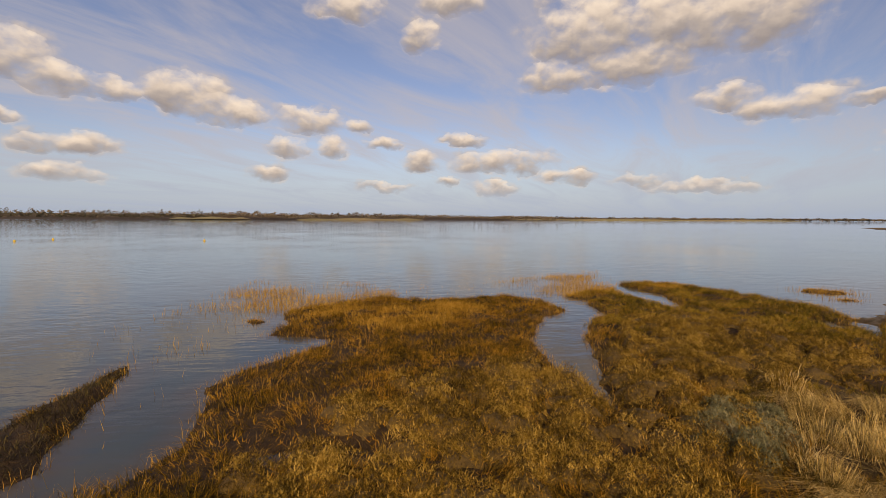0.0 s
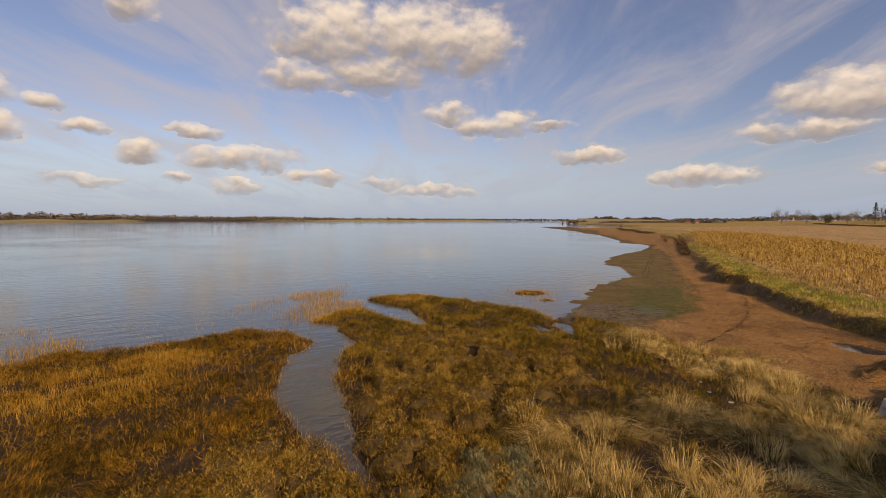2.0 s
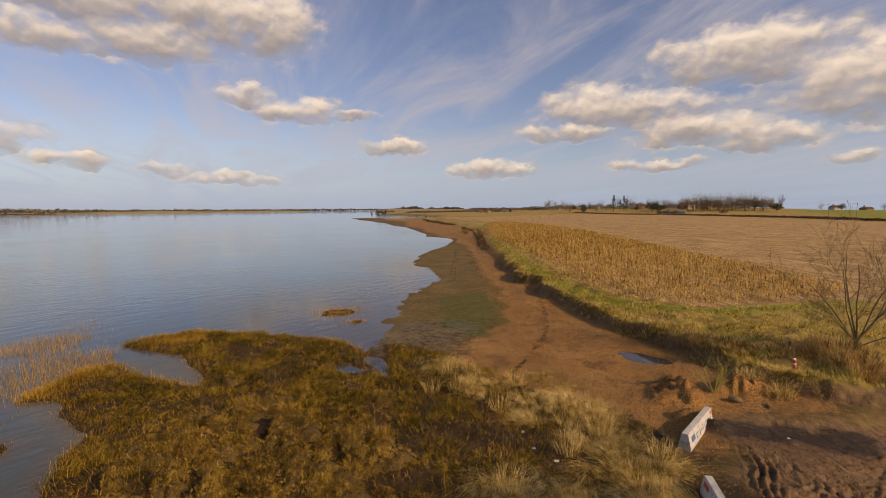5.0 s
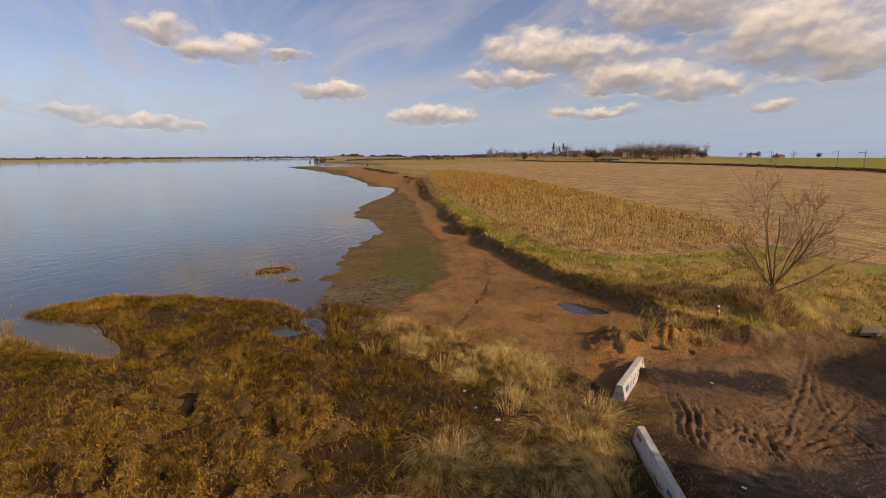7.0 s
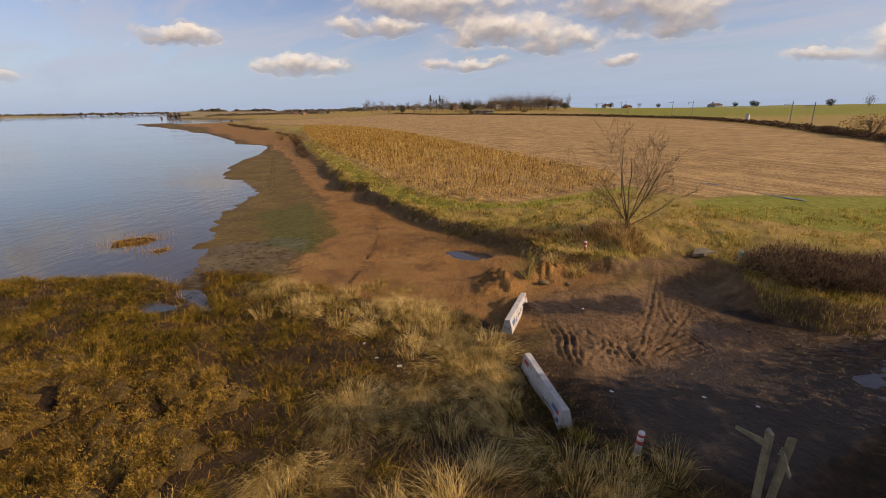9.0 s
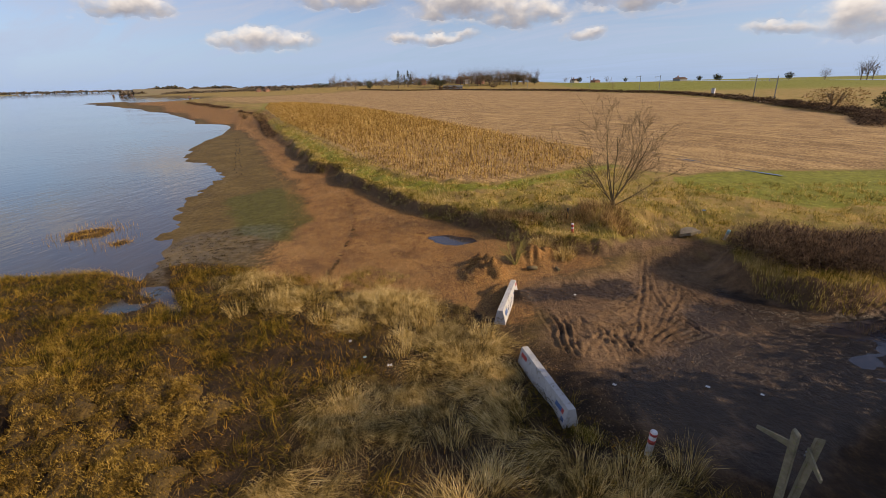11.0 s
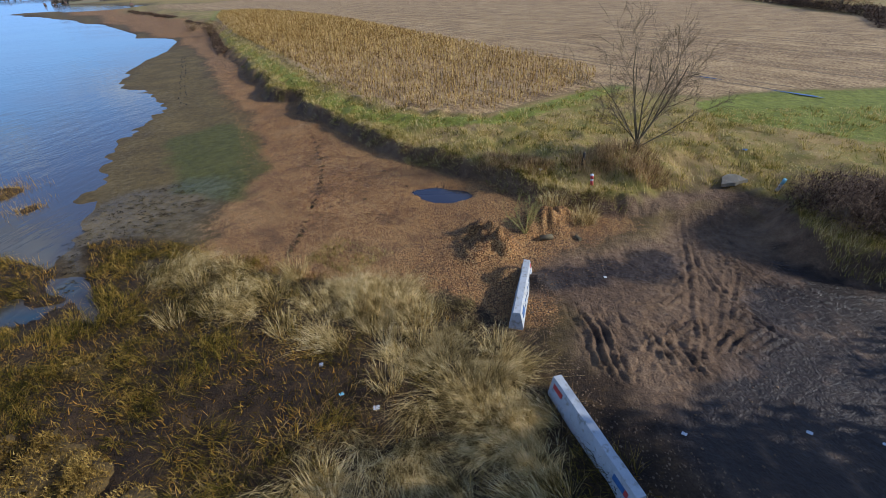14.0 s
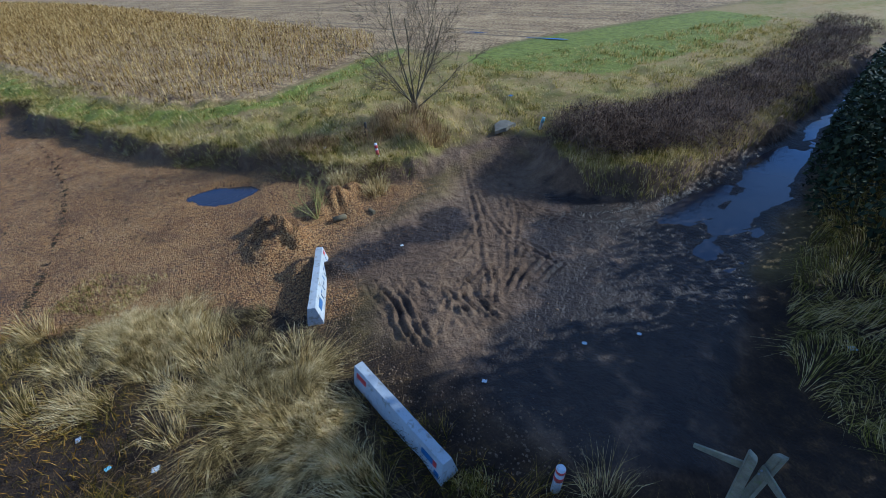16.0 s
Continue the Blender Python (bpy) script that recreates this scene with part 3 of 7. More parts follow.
DITCHES = ((((6.8, 12.8), (6.7, 11.2), (6.5, 10.0), (6.7, 8.6), (7.4, 7.2)), 0.15, 0.24), (((-1.9, 9.3), (-0.4, 9.75), (1.2, 9.4), (2.7, 9.3), (3.9, 9.45)), 0.16, 0.30),
           (((15.0, 17.2), (13.6, 16.2), (12.4, 16.6), (11.2, 15.6)), 0.16, 0.24), (((9.6, 12.6), (10.4, 11.2), (11.6, 10.4)), 0.14, 0.22), (((22.6, 18.8), (21.5, 17.5), (20.8, 16.8)), 0.25, 0.25))


def wheel_tracks():
    """Lines of the wheel tracks in the pit: from the field gate, along the brambles, and the deep ruts by the barriers. Each with its depth and half width."""
    rand = random.Random(21)
    tracks = []
    # deep ruts where wheels have spun, running towards the marsh
    for sx, sy, mx, my, ex, ey in ((21.0, 3.8, 19.9, 3.7, 18.8, 3.6), (20.9, 3.2, 19.7, 3.2, 18.6, 3.1), (20.7, 2.8, 19.9, 2.7, 19.4, 2.6), (19.5, 2.2, 19.2, 2.5, 18.7, 3.0), (19.7, 1.9, 19.0, 2.2, 18.2, 2.3),
                                   (20.1, 1.8, 19.2, 1.7, 18.5, 1.7), (19.8, 1.3, 19.0, 1.5, 18.6, 1.5), (20.3, 0.9, 19.6, 1.2, 19.1, 1.3), (20.4, 3.5, 19.5, 3.4, 18.4, 3.4), (20.3, 2.3, 19.6, 2.0, 18.9, 1.9)):
        pts = [((1 - u) ** 2 * sx + 2 * u * (1 - u) * mx + u * u * ex, (1 - u) ** 2 * sy + 2 * u * (1 - u) * my + u * u * ey) for u in (0, 0.2, 0.4, 0.6, 0.8, 1)]
        for off in (-0.13, 0.10):
            shift = off + rand.uniform(-0.06, 0.06)
            tracks.append(([(px + 0.10 * math.sin(4 * py + shift * 9), py + shift + 0.07 * math.sin(3.3 * px + sx)) for px, py in pts], rand.uniform(0.02, 0.055), rand.uniform(0.035, 0.07)))
    # long curved tracks
    lines = (((28.6, -2.2), (26.6, -1.2), (24.3, -0.5), (22.3, 0.2), (21.1, 0.6), (20.4, 0.9), (20.0, 1.3), (19.8, 1.8)), ((27.6, -3.3), (25.4, -2.2), (23.8, -1.5), (22.4, -0.9), (21.2, -0.2), (20.2, 0.3), (19.5, 0.9)),
             ((24.3, -0.6), (22.6, -0.3), (21.4, -0.2), (20.6, -0.5), (19.6, -0.8)), ((21.5, -5.2), (21.8, -4.4), (22.3, -3.5), (22.7, -2.6), (23.6, -1.6), (25.6, -1.8)), ((20.5, -4.8), (20.6, -3.4), (21.1, -2.3), (22.4, -1.4), (24.4, -1.2)),
             ((20.6, -0.5), (19.8, 0.2), (19.2, 1.0)), ((20.0, -0.5), (19.5, 0.2), (19.3, 0.6)), ((19.6, -0.7), (19.2, 0.0)), ((21.2, -4.6), (21.2, -3.2), (21.9, -2.0), (23.4, -1.0)), ((22.8, 0.0), (21.6, 0.9), (21.0, 1.6), (20.8, 2.2)))
    for line in lines:
        for off in (-0.11, 0.11):
            wave = [(px + off * 0.6 + 0.05 * math.sin(i * 2.1 + px), py + off + 0.05 * math.sin(i * 1.7 + py)) for i, (px, py) in enumerate(line)]
            tracks.append((wave, rand.uniform(0.022, 0.04), rand.uniform(0.045, 0.07)))
    for i in range(16):
        sx, sy, turn = 20.6 + rand.uniform(-1.4, 2.2), -1.0 + rand.uniform(-1.8, 2.2), rand.uniform(0.2, 3.0)
        pts = [(sx + 0.26 * k * math.cos(turn + 0.14 * k), sy + 0.26 * k * math.sin(turn + 0.14 * k)) for k in range(5)]
        tracks.append((pts, rand.uniform(0.015, 0.03), rand.uniform(0.03, 0.05)))
    return tracks


RUTS = wheel_tracks()
MOUNDS = ((24.3, 5.9, 0.26, 0.95), (23.8, 5.4, 0.34, 0.34), (24.9, 6.0, 0.26, 0.45), (24.4, 5.3, 0.26, 0.30), (23.4, 6.3, 0.18, 0.35), (25.5, 4.2, 0.62, 0.42), (25.1, 3.7, 0.36, 0.42), (24.9, 4.5, 0.24, 0.35), (26.0, 3.4, 0.3, 0.5), (22.3, 5.3, 0.26, 0.42), (22.0, 4.5, 0.20, 0.35), (14.6, 2.6, 0.12, 0.8))


def land(x, y):
    """Height of the ground over the plan, with the distances that the surface zones are made from."""
    near = 1 - step(np.hypot(x - 20, y - 10), 60, 140)
    wob = fbm(x, y, 0.55, 4, 3) * near
    west, east = area(x, y, MARSH_WEST), area(x, y, MARSH_EAST)
    isles = np.maximum.reduce([area(x, y, STRIP), area(x, y, ISLE_A), area(x, y, ISLE_B), area(x, y, ISLE_C)])
    marsh = np.maximum.reduce([west, east, isles]) + wob * 0.55
    shore = area(x, y, SHORE) + fbm(x, y, 0.13, 3, 5) * (0.30 + 0.012 * np.minimum(np.hypot(x - 20, y - 10), 300))
    bank = area(x, y, BANK) + fbm(x, y, 0.6, 4, 7) * (0.45 + 0.3 * (1 - near))
    h_marsh = -0.22 + 0.36 * step(marsh, -0.7, 0.9) + 0.10 * step(marsh, 1.0, 6.0) + (0.04 + 0.13 * step(marsh, 0.4, 1.6)) * fbm(x, y, 0.95, 4, 9)
    h_shore = np.clip(0.01 + 0.02 * np.maximum(shore, -12) + 0.25 * step(shore, 5.0, 15.0), -0.6, 0.62) + 0.02 * fbm(x, y, 0.8, 3, 11) * near
    h = np.maximum(np.maximum(h_marsh, h_shore), -0.6)
    h = h - 0.34 * step(fbm(x, y, 0.36, 3, 91), 0.47, 0.55) * step(marsh, 0.5, 1.3) * step(y, 12.5, 15.0) * (bank < -3)
    h = h - 0.30 * np.exp(-(((x + 1.45) / 0.45) ** 2) - (((y - 9.1) / 0.45) ** 2))
    for pts, width, depth in DITCHES:
        d = line_distance(x, y, pts) + 0.12 * fbm(x, y, 2.2, 2, 13)
        h = h - depth * np.exp(-(np.maximum(d, 0) / width) ** 2)
    pit = area(x, y, MUDPIT) + 0.35 * fbm(x, y, 0.9, 3, 15)
    inpit = step(pit, -0.4, 0.8)
    floor = 0.31 + 0.035 * fbm(x, y, 0.7, 4, 17) - 0.06 * step(-y, 2.6, 4.6) + 0.030 * fbm(x, y, 5.0, 3, 18) * (0.35 + 0.65 * step(y - 0.8 * (18.6 - x), 0.0, 2.0)) + 0.035 * fbm(0.42 * x - 0.9 * y, 4.5 * (0.9 * x + 0.42 * y), 0.5, 4, 16) * step(-y, 1.6, 4.5)
    inpit = inpit * (1 - step(bank, -0.7, 0.5))
    h = h * (1 - inpit) + floor * inpit
    churn = inpit * np.exp(-((x - 19.6) / 1.25) ** 4 - ((y - 2.6) / 1.5) ** 4)
    some = (pit > -1.0) & (x > 16) & (x < 27) & (y > -5) & (y < 5)
    xs, ys, add = x[some], y[some], np.zeros(int(some.sum()))
    for n, (pts, deep, half) in enumerate(RUTS):
        d = np.abs(line_distance(xs, ys, pts) + 0.03 * fbm(xs, ys, 4.0, 2, 19 + n))
        lug = np.clip(1.0 + 0.30 * np.sin(xs * 31 + n) * np.sin(ys * 29 + n) + 0.8 * fbm(xs, ys, 2.2, 3, 60 + n), 0, 1.6)
        add = add + deep * lug * (-0.6 * np.exp(-((d / half) ** 2)) + 1.0 * np.exp(-(((d - 1.5 * half) / (0.55 * half)) ** 2)))
    h[some] = h[some] + np.clip(add, -0.07, 0.13) * step(pit[some], -0.8, 0.3)
    # clods and ridges squeezed up between the deep wheel marks
    warp = 0.5 * fbm(x, y, 0.8, 2, 42)
    ridge = 1 - np.minimum(np.abs(fbm(x * 0.7 + warp, y * 3.0 + 0.8 * x + 1.5 * warp, 1.0, 2, 44)) * 2.6, 1)
    h = h + churn * (0.05 * ridge * step(fbm(x, y, 1.3, 2, 46), -0.5, 0.1) + 0.06 * np.maximum(fbm(x, y, 4.5, 3, 40), -0.15) - 0.02)
    # the bank and the farmland behind it
    ramp = np.exp(-((x - 26.3) / 1.6) ** 2 - ((y + 1.9) / 1.3) ** 2)
    width = 0.34 + 1.3 * ramp
    crest = 0.60 + 0.34 * step(bank, 0.3, 4.0) + 0.40 * np.exp(-((x - 28.6) / 1.3) ** 2 - ((y - 0.4) / 1.3) ** 2)
    rise = crest * step((bank + 0.25 + 2.2 * ramp) / (width + 0.25 + 2.2 * ramp), 0.0, 1.0) + 0.010 * np.clip(bank, 0, 110) + (0.003 + 0.0062 * step(y, -220, 20)) * np.clip(bank - 170, 0, 420) - 0.012 * np.clip(bank - 480, 0, 2200) * (1 - step(y, -160, 40))
    rise = rise + step(bank, 2, 8) * 0.03 * fbm(x, y, 0.9, 3, 23) * near
    rise = rise + 0.24 * fbm(x, y, 1.3, 3, 25) * step(bank, -0.4, 0.3) * (1 - 0.85 * step(bank, 4.0, 9.0)) * near
    foot = step(bank, -0.3 - 2.2 * ramp, 0.3)
    h = np.where(bank > -0.3 - 2.2 * ramp, h * (1 - foot) + 0.5 * foot + rise, h)
    mounds = np.zeros_like(h)
    for mx, my, mh, mr in MOUNDS:
        d2 = ((x - mx) ** 2 + (y - my) ** 2) / mr**2
        lump = np.exp(-d2**1.4 / 1.4)
        mounds = np.maximum(mounds, lump)
        h = h + mh * lump * (0.9 + 0.7 * fbm(x, y, 2.2, 4, 27) + 0.6 * fbm(x, y, 5.5, 3, 28))
    h = h - 0.30 * step(0.85 - np.hypot((x - 28.4) / 0.9, (y - 7.4) / 1.4) + 0.5 * fbm(x, y, 0.9, 4, 29), -0.35, 0.5)
    # the hill falls away behind its brow
    back = np.hypot(x - 8, y - 6)
    h = h + 1.8 * step(back, 200, 400) * step(-y, 15, 75)
    h = h - 0.022 * np.clip(back - 440 + 130 * step(-y, 150, 230), 0, 900) * step(-y, 15, 75)
    # the hamlet stands on a low rise behind the railway
    h = h + 3.6 * step(back, 404, 452) * (1 - step(-y, 15, 75)) * (1 - step(y, 150, 215))
    # far bank of the estuary
    far = area(x, y, FAR_SIDE)
    h = np.where(far > -60, np.maximum(h, -0.6 + 14 * step(far, -60, 500)), h)
    return h, dict(marsh=marsh, isles=isles, shore=shore, bank=bank, pit=pit, inpit=inpit, ramp=ramp, mounds=mounds)


FAR_SIDE = ((-1500, 300), (-900, 760), (-300, 930), (200, 1180), (600, 1600), (1300, 2300), (2600, 3500), (4600, 4600), (-4600, 4600), (-4600, 300))
corn_ring = CORN_NEAR + CORN_FAR
soil_ring = CORN_NEAR[:-1] + SOIL_EDGE + FIELD_FAR + ((330, 205), (262, 160), (215, 120))


def spaced(lo, hi, *fine):
    """Grid lines: fine inside the listed stretches (from, to, step), widening outwards."""
    vals = []
    for a, b_, s in fine:
        vals += list(np.arange(a, b_, s))
    s, v = fine[-1][2], fine[-1][1]
    while v < hi:
        vals.append(v)
        s *= 1.10
        v += s
    s, v = fine[0][2], fine[0][0]
    while v > lo:
        s *= 1.09
        v -= s
        vals.append(v)
    return np.array(sorted(vals + [lo, hi]))


def net(name, verts, faces, mat, smooth=True, parent=None):
    """A mesh object straight from arrays; faces all with the same number of corners."""
    me = bpy.data.meshes.new(name)
    verts, faces = np.asarray(verts, np.float32), np.asarray(faces, np.int32)
    k = faces.shape[1]
    me.vertices.add(len(verts))
    me.vertices.foreach_set("co", verts.ravel())
    me.loops.add(faces.size)
    me.loops.foreach_set("vertex_index", faces.ravel())
    me.polygons.add(len(faces))
    me.polygons.foreach_set("loop_start", np.arange(0, faces.size, k, dtype=np.int32))
    me.polygons.foreach_set("loop_total", np.full(len(faces), k, np.int32))
    me.polygons.foreach_set("use_smooth", np.full(len(faces), smooth))
    me.update(calc_edges=True)
    me.materials.append(mat)
    ob = new(name, me)
    if parent is not None:
        ob.parent = parent
    return ob


GRID = {}


def sample(what, x, y):
    """A value of the ground between its grid lines: h, marsh, bank, pit or shore."""
    xs, ys, v = GRID["x"], GRID["y"], GRID[what]
    i = np.clip(np.searchsorted(xs, x) - 1, 0, len(xs) - 2)
    j = np.clip(np.searchsorted(ys, y) - 1, 0, len(ys) - 2)
    u, w = (x - xs[i]) / (xs[i + 1] - xs[i]), (y - ys[j]) / (ys[j + 1] - ys[j])
    return (v[j, i] * (1 - u) + v[j, i + 1] * u) * (1 - w) + (v[j + 1, i] * (1 - u) + v[j + 1, i + 1] * u) * w


def build_ground():
    xs = spaced(-4600, 4600, (-14, 13.5, 0.27), (13.5, 17.6, 0.10), (17.6, 23.0, 0.06), (23.0, 26.6, 0.08), (26.6, 48, 0.24))
    ys = spaced(-4600, 4600, (-12, -5, 0.24), (-5, -2.4, 0.10), (-2.4, 4.4, 0.06), (4.4, 7, 0.10), (7, 33, 0.24))
    gx, gy = np.meshgrid(xs, ys)
    h, z = land(gx, gy)
    GRID.update(x=xs, y=ys, h=h, mounds=z["mounds"], marsh=z["marsh"], bank=z["bank"], pit=z["pit"], shore=z["shore"])
    nx, ny = len(xs), len(ys)
    i = np.arange(nx * ny).reshape(ny, nx)
    faces = np.stack([i[:-1, :-1], i[:-1, 1:], i[1:, 1:], i[1:, :-1]], -1).reshape(-1, 4)
    ob = net("ground", np.stack([gx, gy, h], -1).reshape(-1, 3), faces, M_GROUND)
    marsh, shore, bank = z["marsh"], z["shore"], z["bank"]
    onbank = step(bank + 0.25 * fbm(gx, gy, 1.7, 3, 90), 0.15, 0.55)
    beach = step(area(gx, gy, SHINGLE) + 0.9 * fbm(gx, gy, 0.5, 4, 93), -2.2, 1.2) * step(shore, 0.2, 1.4) * (1 - onbank) * (1 - z["inpit"])
    beach = beach * (1 - step(area(gx, gy, MARSH_EAST) + 0.5 * fbm(gx, gy, 0.9, 3, 98), -0.3, 0.7))
    flat = step(shore, -3.0, 0.5) * (1 - beach) * (1 - onbank) * (1 - step(marsh, -0.6, 0.2))
    patch = step(area(gx, gy, ALGAE) + 0.9 * fbm(gx, gy, 0.45, 4, 94), -2.2, 0.9) + 0.40 * step(shore, 0.2, 2.0) * (1 - step(shore, 7, 10)) * step(gx, 34, 44) * (1 - beach)
    # pit term: wet mud, stretched over the shaded corner to darken it too
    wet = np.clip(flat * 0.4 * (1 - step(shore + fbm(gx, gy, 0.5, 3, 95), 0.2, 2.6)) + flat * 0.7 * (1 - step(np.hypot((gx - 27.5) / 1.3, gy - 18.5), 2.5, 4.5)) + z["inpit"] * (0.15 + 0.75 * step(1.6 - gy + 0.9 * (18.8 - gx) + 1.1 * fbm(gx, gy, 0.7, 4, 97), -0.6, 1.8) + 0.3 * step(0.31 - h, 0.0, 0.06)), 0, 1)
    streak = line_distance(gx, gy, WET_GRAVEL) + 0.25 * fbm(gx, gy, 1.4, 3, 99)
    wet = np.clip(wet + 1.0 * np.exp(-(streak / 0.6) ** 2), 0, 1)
    soil = step(area(gx, gy, soil_ring), -0.5, 0.8) + step(area(gx, gy, corn_ring), -0.3, 0.8)
    soil = np.clip(soil, 0, 1) * onbank
    grass = onbank * (1 - soil) * (1 - 0.8 * z["ramp"])
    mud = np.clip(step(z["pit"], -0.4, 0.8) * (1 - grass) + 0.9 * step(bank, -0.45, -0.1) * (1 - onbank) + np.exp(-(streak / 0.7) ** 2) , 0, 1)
    lush = np.clip(step(area(gx, gy, LUSH) + 0.8 * fbm(gx, gy, 0.5, 3, 92), -0.9, 0.9) + 0.7 * (1 - step(np.abs(area(gx, gy, corn_ring) + 1.4), 0.4, 1.5)) + 0.75 * step(gx, 150, 240) * step(-gy, 20, 60), 0, 1)
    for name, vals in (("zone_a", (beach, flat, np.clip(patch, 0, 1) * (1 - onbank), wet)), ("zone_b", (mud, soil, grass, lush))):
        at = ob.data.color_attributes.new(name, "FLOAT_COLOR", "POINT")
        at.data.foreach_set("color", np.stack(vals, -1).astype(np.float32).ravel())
    return tagged(ob, "marsh, shingle beach, churned mud and farmland in one sheet", "ground", kind="structure")


ground = build_ground()
def build_water():
    """One sheet of water; the mud shows through where it is shallow."""
    xs, ys = spaced(-4600, 4600, (-14, 34, 0.7), (34, 70, 3.0)), spaced(-400, 4600, (4, 38, 0.7), (38, 60, 3.0))
    gx, gy = np.meshgrid(xs, ys)
    nx, ny = len(xs), len(ys)
    i = np.arange(nx * ny).reshape(ny, nx)
    faces = np.stack([i[:-1, :-1], i[:-1, 1:], i[1:, 1:], i[1:, :-1]], -1).reshape(-1, 4)
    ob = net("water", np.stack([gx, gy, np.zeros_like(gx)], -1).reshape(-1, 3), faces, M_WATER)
    deep = sample("h", gx, gy)
    # mask for the water round the marsh whose weaker reflection is painted darker
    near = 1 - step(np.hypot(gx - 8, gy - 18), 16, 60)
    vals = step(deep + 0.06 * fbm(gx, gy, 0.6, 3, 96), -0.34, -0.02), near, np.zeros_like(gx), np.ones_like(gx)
    at = ob.data.color_attributes.new("shallow", "FLOAT_COLOR", "POINT")
    at.data.foreach_set("color", np.stack(vals, -1).astype(np.float32).ravel())
    return ob


sea = build_water()
tagged(sea, "calm blue-grey estuary water with light ripples", "water", kind="structure")


# ---- plants ----
rng = np.random.default_rng(7)


def scatter(ring, per_m2, keep=None):
    """Random places inside an area of the plan."""
    xs, ys = [p[0] for p in ring], [p[1] for p in ring]
    n = int((max(xs) - min(xs)) * (max(ys) - min(ys)) * per_m2)
    x, y = rng.uniform(min(xs), max(xs), n), rng.uniform(min(ys), max(ys), n)
    ok = area(x, y, ring) > 0
    x, y = x[ok], y[ok]
    if keep is not None:
        ok = rng.random(len(x)) < keep(x, y)
        x, y = x[ok], y[ok]
    return x, y


def blades(x, y, tall, wide, lean, toward, bend=1.0, base=None):
    """Curved tapering blades, five corners and three triangles each. lean: reach over height; toward: bearing of the lean."""
    n = len(x)
    z = sample("h", x, y) - 0.02 if base is None else base
    face = rng.uniform(0, math.pi, n)
    wx, wy = np.cos(face) * wide / 2, np.sin(face) * wide / 2
    lx, ly = np.cos(toward) * lean * tall, np.sin(toward) * lean * tall
    up = tall / np.sqrt(1 + lean**2)
    m = 0.5 - 0.2 * np.minimum(lean, 1.0) * bend
    v = np.empty((n, 5, 3), np.float32)
    v[:, 0] = np.stack([x - wx, y - wy, z], -1)
    v[:, 1] = np.stack([x + wx, y + wy, z], -1)
    v[:, 2] = np.stack([x - wx * 0.8 + lx * m, y - wy * 0.8 + ly * m, z + up * 0.68], -1)
    v[:, 3] = np.stack([x + wx * 0.8 + lx * m, y + wy * 0.8 + ly * m, z + up * 0.68], -1)
    v[:, 4] = np.stack([x + lx, y + ly, z + up * (1.0 - 0.25 * np.minimum(lean, 1.2) * bend)], -1)
    t = np.array([(0, 1, 3), (0, 3, 2), (2, 3, 4)])
    f = (np.arange(n)[:, None, None] * 5 + t).reshape(-1, 3)
    return v.reshape(-1, 3), f


def spikes(x, y, tall, wide, lean, base=None):
    """Straight thin blades of one triangle."""
    n = len(x)
    z = sample("h", x, y) - 0.02 if base is None else base
    a, b_ = rng.uniform(0, math.pi, n), rng.uniform(0, 2 * math.pi, n)
    wx, wy = np.cos(a) * wide / 2, np.sin(a) * wide / 2
    v = np.stack([np.stack([x - wx, y - wy, z], -1), np.stack([x + wx, y + wy, z], -1),
                  np.stack([x + np.cos(b_) * lean * tall, y + np.sin(b_) * lean * tall, z + tall], -1)], 1)
    return v.reshape(-1, 3), np.arange(3 * n).reshape(-1, 3)


def leaves(x, y, z, size, tilt=1.0):
    """Small turned leaves of one kite each."""
    n = len(x)
    a, b_ = rng.uniform(0, 2 * math.pi, n), rng.normal(0, 0.6 * tilt, n)
    c = rng.normal(0, 0.6 * tilt, n)
    ux, uy, uz = np.cos(a) * np.cos(b_), np.sin(a) * np.cos(b_), np.sin(b_)
    vx, vy, vz = -np.sin(a) * np.cos(c), np.cos(a) * np.cos(c), np.sin(c)
    s = size
    p = np.stack([x, y, z], -1)
    u, w = np.stack([ux, uy, uz], -1) * s[:, None], np.stack([vx, vy, vz], -1) * s[:, None] * 0.5
    v = np.stack([p - u, p + w, p + u, p - w], 1)
    return v.reshape(-1, 3), np.arange(4 * n).reshape(-1, 4)


def join(*pieces):
    """Several (corners, faces) lots as one."""
    vs, fs, at = [], [], 0
    for v, f in pieces:
        vs.append(v)
        fs.append(f + at)
        at += len(v)
    return np.concatenate(vs), np.concatenate(fs)


def mats(cx, cy, per, reach, tall, wide, lean, flow, fan=0.5):
    """Tufts of lodged grass: the blades of each tuft fall over one way and fan out from its middle. tall, wide and lean: from, to."""
    k = np.repeat(np.arange(len(cx)), per)
    size = rng.uniform(0.6, 1.25, len(cx))
    a, r = rng.uniform(0, 2 * math.pi, len(k)), np.sqrt(rng.random(len(k)))
    x, y = cx[k] + np.cos(a) * r * reach * size[k], cy[k] + np.sin(a) * r * reach * size[k]
    tx, ty = np.cos(flow[k]) * (1 - fan) + np.cos(a) * r * fan, np.sin(flow[k]) * (1 - fan) + np.sin(a) * r * fan
    toward = np.arctan2(ty, tx) + rng.normal(0, 0.50, len(k))
    hump = 0.22 * reach * size[k] * np.maximum(1 - r**2, 0)
    return blades(x, y, rng.uniform(*tall, len(k)) * size[k], rng.uniform(*wide, len(k)), rng.uniform(*lean, len(k)), toward, 1.2, sample("h", x, y) - 0.02 + hump)


